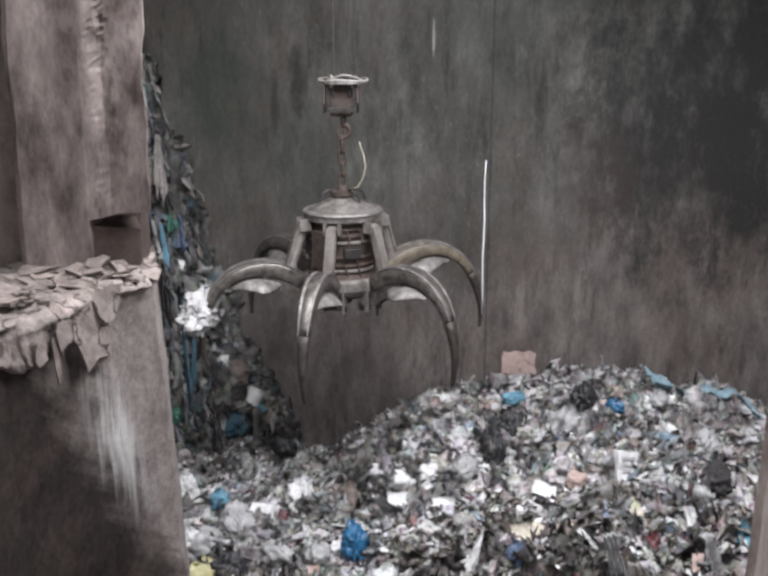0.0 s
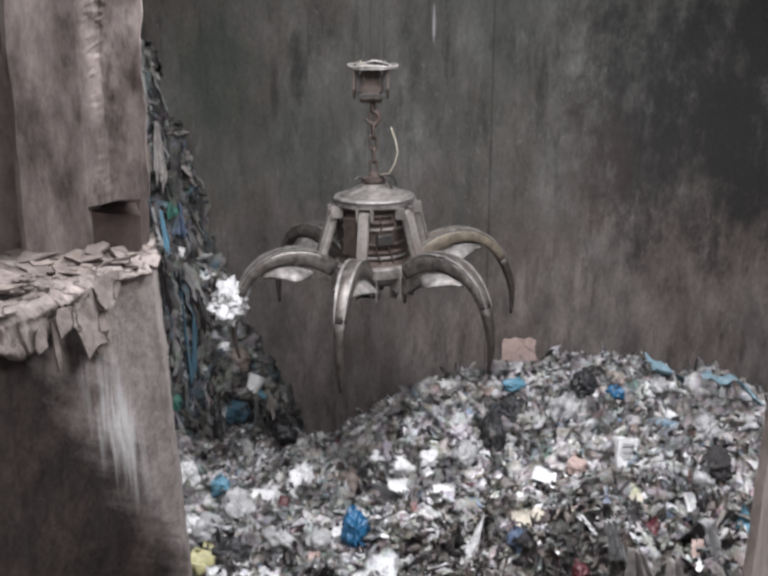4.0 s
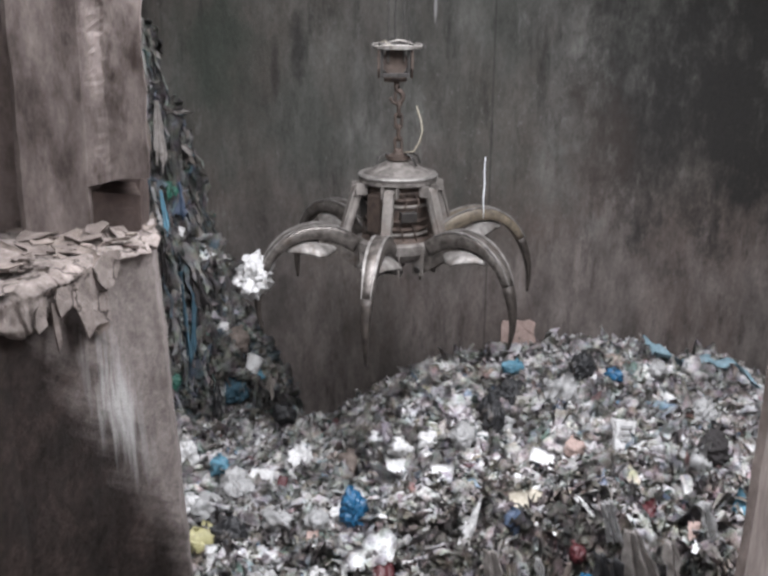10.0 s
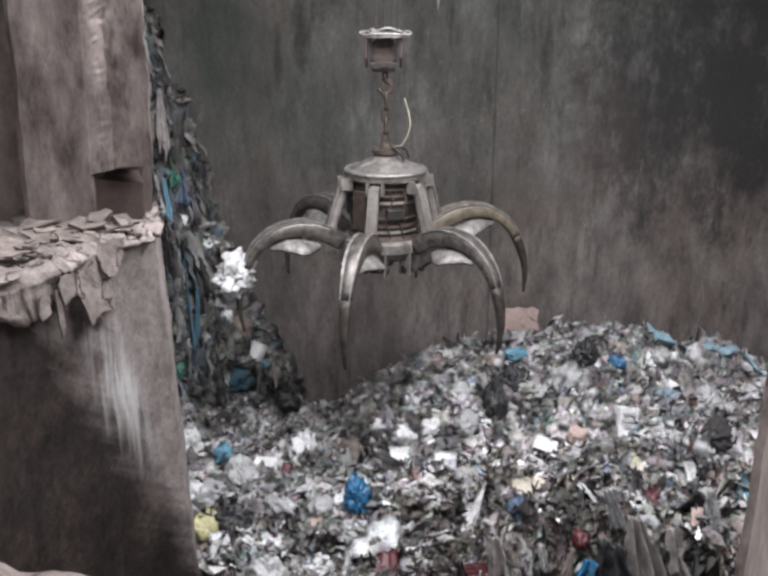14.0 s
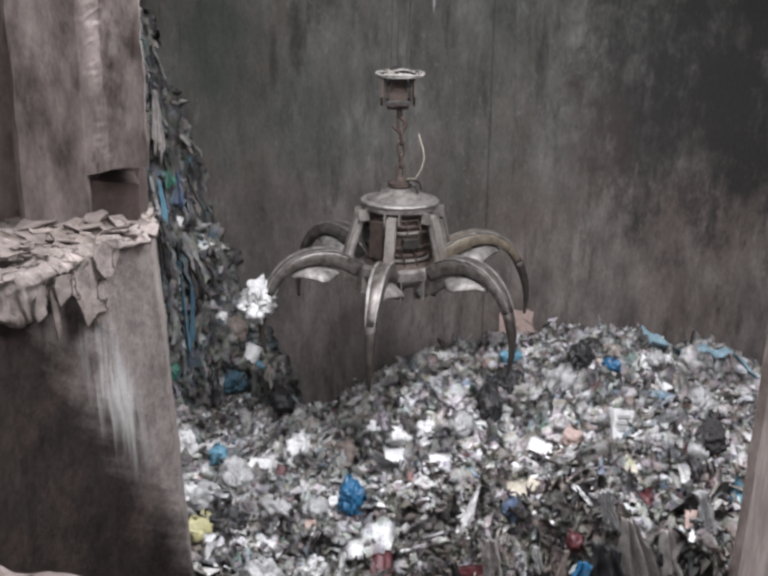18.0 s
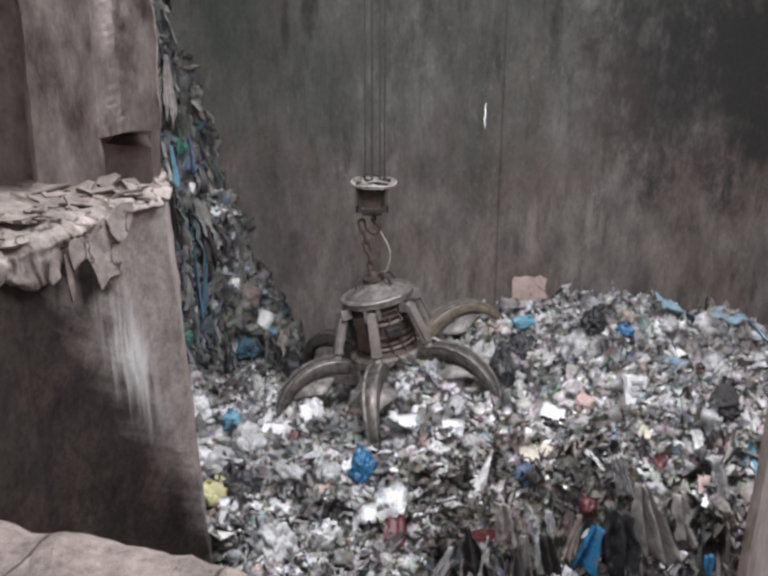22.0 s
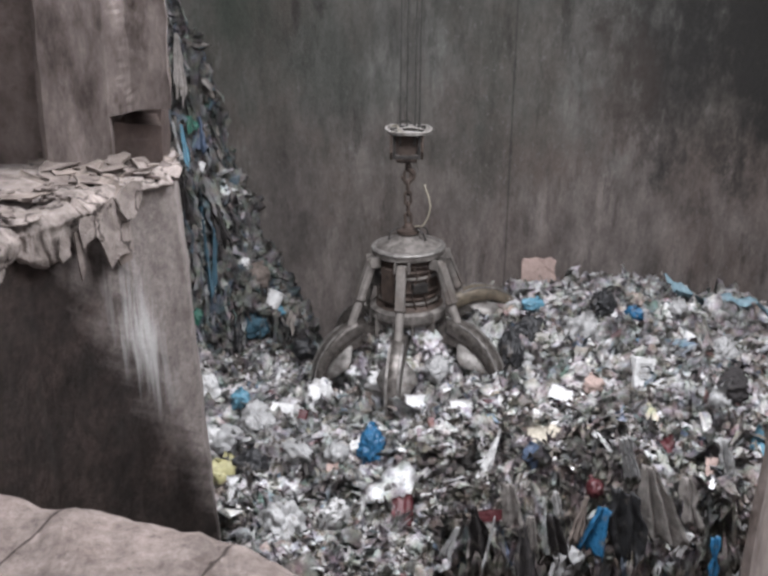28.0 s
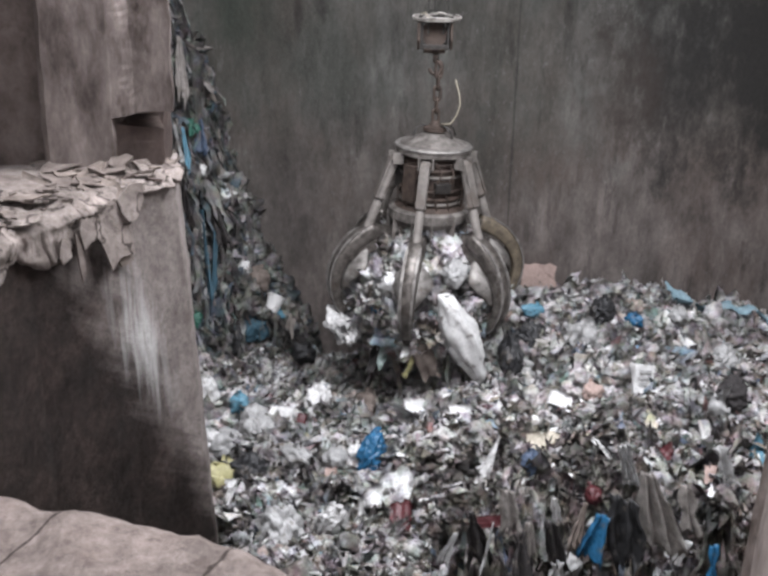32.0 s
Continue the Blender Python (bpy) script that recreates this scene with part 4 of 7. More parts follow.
def build_grapple():
    root = tagged(new("grapple"), "worn steel orange-peel grapple with six curved tines", "grapple")
    cap = part("cap", lathe_bm([(0.10, 0.27), (0.16, 0.255), (0.30, 0.18), (0.46, 0.10), (0.54, 0.075), (0.585, 0.06), (0.595, 0.03), (0.59, -0.05), (0.55, -0.075), (0.2, -0.08)], 44), CAPSTEEL, root, "grimy conical steel cap")
    part("cap_rim", lathe_bm([(0.55, 0.078), (0.598, 0.072), (0.614, 0.05), (0.603, 0.02), (0.55, 0.02)], 44), BRIGHT, cap, "scuffed steel rim")
    for k in range(6):
        bm = box_bm(0.14, 0.5, -0.018, 0.018, 0.05, 0.12, 0.005)
        bmesh.ops.transform(bm, matrix=pose(0, 0, 0.105, 0, 20, 0), verts=bm.verts)
        bmesh.ops.transform(bm, matrix=pose(0, 0, 0, 0, 0, 60 * k + 30), verts=bm.verts)
        part("cap_rib", bm, DUSTY, cap)
    part("swivel", lathe_bm([(0.12, 0.26), (0.19, 0.28), (0.19, 0.335), (0.09, 0.36), (0.06, 0.43)], 20), RUST, root, "greasy brown swivel head")
    for a in (15, 200, 320):
        bm = tube_bm([(0.08, 0, 0.34), (0.2, 0.02, 0.37), (0.3, 0.05, 0.32), (0.34, 0.08, 0.2)], 0.016, 6)
        bmesh.ops.transform(bm, matrix=pose(0, 0, 0, 0, 0, a), verts=bm.verts)
        part("swivel_hose", bm, BLACK, root)
    # chain from the swivel to the hook
    z, turn = 0.50, 0
    while z < 1.36:
        pts = []
        for i in range(16):
            a = 2 * math.pi * i / 16
            pts.append((0.05 * math.cos(a), 0, z + 0.05 * math.sin(a) + (0.065 if math.sin(a) > 0 else -0.065)))
        bm = tube_bm(pts, 0.023, 6, None, True)
        bmesh.ops.transform(bm, matrix=pose(0, 0, 0, 0, 0, turn + 20), verts=bm.verts)
        part("chain_link", bm, RUST, root, "", True)
        z, turn = z + 0.175, 90 - turn
    part("hose", tube_bm([(0.10, 0, 0.38), (0.24, -0.02, 0.40), (0.33, -0.03, 0.55), (0.37, -0.02, 0.72), (0.34, 0, 0.88), (0.29, 0.02, 1.0), (0.27, 0.02, 1.08)],
                         [0.014] * 6 + [0.01], 8), HOSE, root, "pale looped power cable", True)
    # the body with its coils, motor housings and hub
    part("body", lathe_bm([(0.3, -0.07), (0.45, -0.08), (0.47, -0.14), (0.47, -0.86), (0.56, -0.92), (0.6, -0.96), (0.5, -1.02)], 36), RUST, root, "rust-brown drum body")
    for z in (-0.17, -0.27, -0.37, -0.60, -0.72, -0.80):
        bm = lathe_bm([(0.46, z - 0.022), (0.50, z - 0.022), (0.508, z), (0.50, z + 0.022), (0.46, z + 0.022)], 36)
        part("band", bm, DUSTY if z in (-0.37, -0.80) else RUST, root)
    for k, (a, w, z0, z1) in enumerate(((30, 0.13, -0.60, -0.44), (90, 0.10, -0.62, -0.3), (150, 0.12, -0.58, -0.34), (210, 0.10, -0.55, -0.3), (270, 0.16, -0.62, -0.34), (330, 0.12, -0.78, -0.2))):
        bm = box_bm(0.42, 0.56, -w, w, z0, z1, 0.015)
        bmesh.ops.transform(bm, matrix=pose(0, 0, 0, 0, 0, a - 90), verts=bm.verts)
        part("valve_box", bm, (BLACK, RUST)[k % 2], root)
        for off in (-0.1, 0.1):
            bm = tube_bm([(0.47, off, -0.12), (0.53, off + 0.06, -0.3), (0.52, off - 0.05, -0.6), (0.5, off + 0.04, -0.9)], 0.014, 6)
            bmesh.ops.transform(bm, matrix=pose(0, 0, 0, 0, 0, a - 90), verts=bm.verts)
            part("hydraulic_hose", bm, RUST, root)
    part("hub", lathe_bm([(0.2, -1.28), (0.44, -1.25), (0.60, -1.16), (0.66, -1.08), (0.66, -0.95), (0.6, -0.92), (0.3, -0.93)], 36), CAPSTEEL, root, "grimy steel hub ring")
    part("hub_boss", lathe_bm([(0.08, -1.42), (0.12, -1.40), (0.12, -1.28), (0.2, -1.27)], 16), RUST, root)
    spine, ridge, shell, tip = tine_meshes()
    movers = []
    for k in range(6):
        az = -90 + 60 * k
        about = pose(0, 0, 0, 0, 0, az)
        for y in (-0.165, 0.145):
            bm = box_bm(0.44, 0.66, y, y + 0.02, -1.42, -1.0, 0.006)
            bmesh.ops.transform(bm, matrix=about, verts=bm.verts)
            part("lug", bm, DUSTY, root)
            bm = box_bm(0.52, 0.70, y * 0.7, y * 0.7 + 0.02, -0.22, -0.04, 0.006)
            bmesh.ops.transform(bm, matrix=about, verts=bm.verts)
            part("top_lug", bm, DUSTY, root)
        tine = part("tine", spine.copy(), OCHRE if k == 2 else STEEL, root, "curved steel tine with faded ochre paint" if k == 2 else "curved scoured steel tine", True)
        part("tine_tip", tip.copy(), TIPSTEEL, tine, "dark worn tine tip", True)
        # raised paler strips: the highlights on the tine's edges put into colour
        part("highlight_strip", ridge.copy(), BRIGHT, tine)
        other = ridge.copy()
        bmesh.ops.scale(other, vec=(1, -1, 1), verts=other.verts)
        bmesh.ops.reverse_faces(other, faces=other.faces)
        part("highlight_strip", other, BRIGHT, tine)
        part("shell_plate", shell.copy(), BRIGHT, tine, "pale scoured shell plate", True)
        for y in (-0.10, 0.08):
            web = loft_bm([[(-0.06, yy, -0.05), (0.08, yy, -0.05), (0.75, yy, 0.40), (0.70, yy, 0.50), (0.32, yy, 0.47), (0.06, yy, 0.36)] for yy in (y, y + 0.02)])
            part("web_plate", web, STEEL, tine)
        pin = lathe_bm([(0.05, -0.19), (0.06, -0.18), (0.06, 0.18), (0.05, 0.19)], 14)
        bmesh.ops.transform(pin, matrix=pose(0, 0, 0, 90, 0, 0), verts=pin.verts)
        part("pivot_pin", pin, BLACK, tine)
        sleeve = lathe_bm([(0.06, 0.05), (0.085, 0.03), (0.09, -0.04), (0.075, -0.08), (0.075, -0.62), (0.09, -0.64), (0.09, -0.69), (0.055, -0.70)], 18)
        ram = part("ram_sleeve", sleeve, DUSTY, root, "dusty hydraulic ram sleeve", True)
        part("ram_guard", box_bm(0.055, 0.095, -0.075, 0.075, -0.68, 0.0, 0.012), DUSTY, ram)
        rod = lathe_bm([(0.05, -0.06), (0.085, -0.05), (0.085, 0.06), (0.07, 0.08), (0.07, 0.72), (0.05, 0.74)], 16)
        rod = part("ram_rod", rod, DUSTY, root, "dusty steel ram rod", True)
        movers.append((about, tine, ram, rod))
    for b in (spine, ridge, shell, tip):
        b.free()
    return root, movers


HOOK_BLOCK = build_block()
GRAPPLE, MOVERS = build_grapple()


# ---- the waste ----
rng = np.random.default_rng(5)


def lumps(x, y):
    """A sum of waves that stands for the unevenness of the heap."""
    return (0.16 * np.sin(4.1 * x + 1.3 * y + 2.2) * np.sin(3.3 * y - 1.9 * x + 0.3) * np.sin(0.9 * x - 1.1 * y) + 0.17 * np.sin(1.9 * x + 0.7 * y + 0.4) * np.sin(1.3 * y - 0.8 * x + 1.0) + 0.13 * np.sin(3.7 * x - 2.1 * y + 2.0) * np.cos(2.9 * y + 1.4 * x)
            + 0.10 * np.sin(7.3 * x + 5.1 * y) * np.sin(6.1 * y - 4.7 * x + 0.6) + 0.045 * np.sin(13 * x - 9 * y + 1) * np.sin(11 * y + 8 * x))


# the line of the heap's crest before the north wall: x and height
CREST_X = [-5.4, -2.2, -1.2, -0.6, 0.15, 0.7, 1.1, 1.7, 2.5, 3.6, 5.0, 6.0, 7.0, 9.8]
CREST_Z = [1.45, 1.2, 1.1, 1.3, 1.78, 2.15, 2.3, 2.47, 2.6, 2.68, 2.5, 2.32, 2.0, 1.8]


def heap(x, y):
    """Height of the waste: low beside the west wall, a mound to the east that ends in a steep face before the ledge."""
    x, y = np.asarray(x, float), np.asarray(y, float)
    mound = smoothstep(-1.7, 3.1, x) * (0.78 + 0.22 * smoothstep(13.0, 16.6, y)) * (1 - 0.28 * smoothstep(3.9, 6.6, x))
    z = 1.28 + 1.28 * mound - 0.10 * np.clip(13 - y, 0, 5)
    back = smoothstep(14.4, 16.6, y)
    z = z * (1 - back) + np.interp(x, CREST_X, CREST_Z) * back
    z = z - (1.25 - 0.35 * smoothstep(-0.6, 1.0, x)) * smoothstep(17.0, 18.7, y) * smoothstep(-3.4, -2.0, x)
    z = z - 3.4 * smoothstep(11.45, 10.75, y + 0.25 * np.sin(1.7 * x)) * smoothstep(0.1, 1.2, x)
    z = z + 0.5 * smoothstep(-3.2, -4.6, x)
    return z + lumps(x, y) * (1 - 0.4 * back)


def heap_normal(x, y):
    e = 0.12
    n = np.stack([heap(x - e, y) - heap(x + e, y), heap(x, y - e) - heap(x, y + e), np.full(np.shape(x), 2 * e)], -1)
    return n / np.linalg.norm(n, axis=-1, keepdims=True)


EDGE_Z, EDGE_X = [-1.0, 0.5, 1.3, 2.1, 2.6, 3.3, 4.4, 5.7, 6.5, 7.5, 9.2, 11.0], [-1.4, -1.75, -2.15, -2.4, -2.6, -3.05, -3.28, -3.65, -3.8, -4.25, -4.75, -5.3]


def corner(u, z):
    """The steep bank of old waste in the corner: u from 0 on the north wall to 1 on the west wall."""
    xr = np.interp(z, EDGE_Z, EDGE_X)
    x = xr - 0.15 * u - (xr + 5.35) * np.clip(u - 0.1, 0, 1) / 0.9
    out = 1.2 + 0.26 * (9.5 - z)
    y = 18.97 - out * np.sin(np.clip(u, 0, 1) * 1.7) * (1 - 0.15 * u)
    w = lumps(x * 1.5 + z, y + z * 1.2) * 1.7
    return np.stack([x + w * 0.4, y - np.abs(w) * np.minimum(1, u * 5), z + 0 * u], -1)


def frames(normals, spin, wobble):
    """Two axes in the plane of each piece, and its normal, tilted at random."""
    n = normals + rng.normal(0, 1, normals.shape) * wobble
    n /= np.linalg.norm(n, axis=1, keepdims=True)
    a = rng.normal(0, 1, n.shape) if spin is None else np.tile(np.array(spin, float), (len(n), 1)) + rng.normal(0, 0.25, n.shape)
    a -= n * np.sum(a * n, 1, keepdims=True)
    a /= np.linalg.norm(a, axis=1, keepdims=True)
    return a, np.cross(n, a), n


def creases(pts, m, waves, lowest, highest):
    """Sharp folds over points (n x 3), others for each of m pieces: from -1 to 1."""
    total = 0
    for j in range(waves):
        way = rng.normal(0, 1, (m, 3))
        way *= (rng.uniform(lowest, highest, (m, 1)) / np.linalg.norm(way, axis=1, keepdims=True))
        total = total + (1 - 2 * np.abs(np.sin(way @ pts.T + rng.uniform(0, 6.283, (m, 1))))) / waves ** 0.5
    return total


def sheets(centres, normals, size, aspect=0.7, crumple=0.25, wobble=0.45, spin=None, k=4, jag=1.0):
    """Crumpled sheets of k x k points each, as arrays."""
    m = len(centres)
    a, b, n = frames(normals, spin, wobble)
    g = np.linspace(-0.5, 0.5, k)
    gu, gv = [v.ravel() for v in np.meshgrid(g, g, indexing="ij")]
    asp = aspect * rng.uniform(0.6, 1.4, (m, 1))
    su, sv = size[:, None] * gu[None], size[:, None] * asp * gv[None]
    jit = min(1.0, 3 / (k - 1)) ** 1.5
    rag = jit * jag
    su = su * (1 + rng.normal(0, 0.2 * rag, su.shape)) + size[:, None] * 0.10 * rag * rng.normal(0, 1, su.shape)
    sv = sv * (1 + rng.normal(0, 0.2 * rag, sv.shape)) + size[:, None] * 0.08 * rag * rng.normal(0, 1, sv.shape)
    bend = (rng.normal(0, 0.5, (m, 1)) * gu[None] ** 2 + rng.normal(0, 0.5, (m, 1)) * gv[None] * gu[None]) * 2
    fold = creases(np.stack([gu, gv, 0 * gu], -1), m, 2, 4.0, 9.0) * 0.5
    h = size[:, None] * (crumple * (jit * rng.normal(0, 0.25, su.shape) + 0.3 * fold) + bend * (0.5 if k > 5 else 0.3))
    v = centres[:, None] + su[..., None] * a[:, None] + sv[..., None] * b[:, None] + h[..., None] * n[:, None]
    i = np.arange(k * k).reshape(k, k)
    q = np.stack([i[:-1, :-1], i[1:, :-1], i[1:, 1:], i[:-1, 1:]], -1).reshape(-1, 4)
    f = (q[None] + (np.arange(m) * k * k)[:, None, None]).reshape(-1, 4)
    return v.reshape(-1, 3), f


def ball(cuts):
    bm = bmesh.new()
    bmesh.ops.create_icosphere(bm, subdivisions=cuts, radius=0.5)
    v = np.array([p.co for p in bm.verts])
    f = np.array([[p.index for p in t.verts] for t in bm.faces])
    bm.free()
    return v, f


BALLS = {2: ball(2), 3: ball(3), 4: ball(4)}


def bags(centres, normals, size, flat=0.55, rough=0.16, cuts=2):
    """Knotted and squashed bags with creased film, as arrays of triangles."""
    ball_v, ball_f = BALLS[cuts]
    m = len(centres)
    a, b, n = frames(normals, None, 0.3)
    r = 1 + rough * (0.8 * creases(ball_v, m, 3, 4.0, 10.0) + (0.5 * creases(ball_v, m, 3, 12.0, 26.0) if cuts > 2 else 0) + rng.normal(0, 0.35, (m, len(ball_v))))
    s = size[:, None] * r
    asp = rng.uniform(0.55, 1.0, (m, 1))
    v = centres[:, None] + (s * ball_v[:, 0])[..., None] * a[:, None] + (s * asp * ball_v[:, 1])[..., None] * b[:, None] + (s * flat * ball_v[:, 2])[..., None] * n[:, None]
    f = (ball_f[None] + (np.arange(m) * len(ball_v))[:, None, None]).reshape(-1, 3)
    return v.reshape(-1, 3), f


def ribbons(tops, length, width, drift, k=7):
    """Strips of film and cloth that hang down from their tops."""
    m = len(tops)
    s = np.linspace(0, 1, k)
    side = rng.normal(0, 1, (m, 3)) * [1, 0.6, 0.1]
    side /= np.linalg.norm(side, axis=1, keepdims=True)
    way = np.array([0, 0, -1.0]) + rng.normal(0, 0.16, (m, 3)) * [1, 1, 0.2] + drift
    mid = tops[:, None] + length[:, None, None] * s[None, :, None] * way[:, None] + rng.normal(0, 0.03, (m, k, 3))
    w = width[:, None] * (0.6 + 0.5 * rng.random((m, k)))
    twist = side[:, None] + rng.normal(0, 0.25, (m, k, 3))
    v = np.stack([mid - twist * w[..., None] / 2, mid + np.array([0, -0.03, 0]), mid + twist * w[..., None] / 2], 2)
    i = np.arange(k * 3).reshape(k, 3)
    q = np.stack([i[:-1, :-1], i[1:, :-1], i[1:, 1:], i[:-1, 1:]], -1).reshape(-1, 4)
    f = (q[None] + (np.arange(m) * k * 3)[:, None, None]).reshape(-1, 4)
    return v.reshape(-1, 3), f


def drapes(tops, length, width, drift, k=10, w=7):
    """Broad rags that hang down from their tops in folds."""
    m = len(tops)
    s, c = np.linspace(0, 1, k), np.linspace(-0.5, 0.5, w)
    side = rng.normal(0, 1, (m, 3)) * [0.5, 0.35, 0.1] + [1, 0, 0]
    side /= np.linalg.norm(side, axis=1, keepdims=True)
    way = np.array([0, 0, -1.0]) + rng.normal(0, 0.14, (m, 3)) * [1, 0.4, 0.2] + drift
    ragged = np.stack([np.interp(s, np.linspace(0, 1, 6), row) for row in rng.normal(0, 1, (m, 6))])
    broad = width[:, None] * (0.5 + rng.uniform(0.1, 0.9, (m, 1)) * s[None] + 0.16 * ragged)
    mid = tops[:, None] + length[:, None, None] * s[None, :, None] * way[:, None]
    end = length[:, None] * 0.1 * rng.normal(0, 1, (m, w))
    fold = np.sin(c[None, None] * rng.uniform(8, 16, (m, 1, 1)) + rng.uniform(0, 6.283, (m, 1, 1)) + 0.8 * s[None, :, None]) * (0.25 + 0.2 * rng.random((m, 1, 1)))
    v = mid[:, :, None] + side[:, None, None] * (broad[..., None] * c)[..., None] + (fold * broad[..., None])[..., None] * np.array([0.1, -0.5, 0]) + (s[None, :, None] ** 2 * end[:, None])[..., None] * np.array([0, 0, 1.0])
    i = np.arange(k * w).reshape(k, w)
    q = np.stack([i[:-1, :-1], i[1:, :-1], i[1:, 1:], i[:-1, 1:]], -1).reshape(-1, 4)
    f = (q[None] + (np.arange(m) * k * w)[:, None, None]).reshape(-1, 4)
    return v.reshape(-1, 3), f


def on_heap(m, x0, x1, y0, y1, lift=0.0):
    x, y = rng.uniform(x0, x1, m), rng.uniform(y0, y1, m)
    rim = 11.9 + 0.35 * np.sin(1.1 * x + 0.5) + 0.12 * np.sin(5 * x)
    keep = (y > rim + 2.2 * rng.random(m) ** 1.5) | (x < 0.1 + 0.6 * rng.random(m)) | (rng.random(m) < np.interp(x, [0.3, 2.2, 3.2], [0.06, 0.08, 0.3]))
    keep &= (x < 4.7) | (y > 14.8) | (rng.random(m) < 0.65)
    x, y = x[keep], y[keep]
    m, n = len(x), heap_normal(x, y)
    p = np.stack([x, y, heap(x, y)], -1) + n * (rng.uniform(-0.03, 0.07, (m, 1)) + lift)
    return p, n


def surface_grid(fn, us, vs):
    p = np.stack([fn(np.full(len(vs), u), vs) for u in us])
    i = np.arange(len(us) * len(vs)).reshape(len(us), len(vs))
    f = np.stack([i[:-1, :-1], i[1:, :-1], i[1:, 1:], i[:-1, 1:]], -1).reshape(-1, 4)
    return p.reshape(-1, 3), f


def stuff(name, arrays, mat, parent, label):
    ob = raw(name, *arrays, mat, parent, name != "small_litter")
    return tagged(ob, label, kind="stuff")


def build_heap():
    root = tagged(new("waste_heap"), "large heap of mixed household waste in the bunker", "waste heap", kind="stuff")
    v, f = surface_grid(lambda u, w: np.stack([u, w, heap(u, w) - 0.05], -1), np.linspace(-5.4, 9.8, 190), np.linspace(6.0, 19.1, 170))
    tagged(raw("packed_waste", v, f, SOIL, root), "packed dark refuse under the loose litter")
    p, n = on_heap(17000, -4.8, 7.6, 10.0, 18.9)
    stuff("loose_litter", sheets(p, n, rng.gamma(1.7, 0.055, len(p)) + 0.045, 0.55, 1.3, 0.55, None, 6, 1.2), LITTER, root, "torn paper, film and board")
    p, n = on_heap(52000, -4.6, 7.4, 10.0, 18.7, 0.04)
    stuff("small_litter", sheets(p, n, rng.gamma(2.6, 0.02, len(p)) + 0.022, 0.55, 0.8, 0.65, None, 3), LITTER, root, "small torn scraps")
    p, n = on_heap(5200, -4.6, 7.4, 10.2, 18.6, -0.01)
    stuff("bagged_litter", bags(p, n, rng.gamma(3.0, 0.05, len(p)) + 0.06, 0.6, 0.34), LITTER, root, "small crumpled bags and packets")
    p, n = on_heap(7000, -4.4, 7.2, 10.6, 18.4, 0.06)
    v, f = sheets(p, n, rng.gamma(3, 0.075, len(p)) + 0.08, 0.085, 0.4, 0.7, None, 5)
    stuff("shredded_strips", (v, f), LITTER, root, "thin shredded strips of film")
    p, n = on_heap(800, -4.2, 6.8, 11.4, 18.2, 0.0)
    stuff("film_bundles", bags(p, n, rng.gamma(4, 0.075, len(p)) + 0.14, 0.55, 0.38, 3), LITTER, root, "crumpled bundles of film")
    p, n = on_heap(230, -4.2, 6.6, 11.6, 17.0, 0.0)
    stuff("large_film", sheets(p, n, rng.gamma(5, 0.06, len(p)) + 0.18, 0.6, 1.5, 0.4, None, 14, 1.3), LITTER, root, "large torn sheets of film and cloth")
    p, n = on_heap(3900, -4.4, 7.2, 10.8, 18.4, 0.06)
    stuff("white_scraps", sheets(p, n, rng.gamma(2.2, 0.022, len(p)) + 0.03, 0.6, 0.5, 0.5, None, 4, 1.2), WHITE, root, "small scraps of white film and paper")
    # darker pieces crowd towards the front: the steep face's shade put into colour
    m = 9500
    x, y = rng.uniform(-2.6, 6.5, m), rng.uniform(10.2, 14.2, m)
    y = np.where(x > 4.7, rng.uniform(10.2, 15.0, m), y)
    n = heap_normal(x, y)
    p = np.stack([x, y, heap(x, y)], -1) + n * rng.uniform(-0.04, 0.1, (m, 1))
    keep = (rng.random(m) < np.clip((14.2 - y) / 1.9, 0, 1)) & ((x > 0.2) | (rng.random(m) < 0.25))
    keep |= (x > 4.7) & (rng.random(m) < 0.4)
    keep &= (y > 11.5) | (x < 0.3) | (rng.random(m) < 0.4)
    stuff("dark_litter", sheets(p[keep], n[keep], rng.gamma(2.2, 0.06, keep.sum()) + 0.04, 0.45, 1.1, 0.7, None, 5, 1.6), HANGING, root, "dark rags, film and board")
    # the steep face under the mound's front
    m = 800
    x, y = 0.1 + 5.5 * rng.random(m) ** 0.8, rng.uniform(11.0, 11.75, m)
    tops = np.stack([x, y - 0.12, heap(x, y) + 0.1], -1)
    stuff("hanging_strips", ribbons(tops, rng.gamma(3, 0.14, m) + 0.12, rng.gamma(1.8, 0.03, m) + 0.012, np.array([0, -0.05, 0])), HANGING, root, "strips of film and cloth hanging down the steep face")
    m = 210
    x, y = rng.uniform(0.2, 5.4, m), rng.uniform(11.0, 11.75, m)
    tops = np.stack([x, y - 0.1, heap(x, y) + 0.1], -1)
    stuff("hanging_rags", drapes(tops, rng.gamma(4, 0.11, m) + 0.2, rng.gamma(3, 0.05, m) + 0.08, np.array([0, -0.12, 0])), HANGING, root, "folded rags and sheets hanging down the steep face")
    m = 130
    x, y = 5.6 - 5.2 * rng.random(m) ** 1.7, rng.uniform(11.1, 12.1, m)
    tops = np.stack([x, y - 0.12, heap(x, y) + 0.1], -1)
    stuff("pale_rags", drapes(tops, rng.gamma(4, 0.08, m) + 0.12, rng.gamma(3, 0.04, m) + 0.05, np.array([0, -0.25, 0])), LITTER, root, "paler rags and film hanging over the edge of the steep face")
    return root


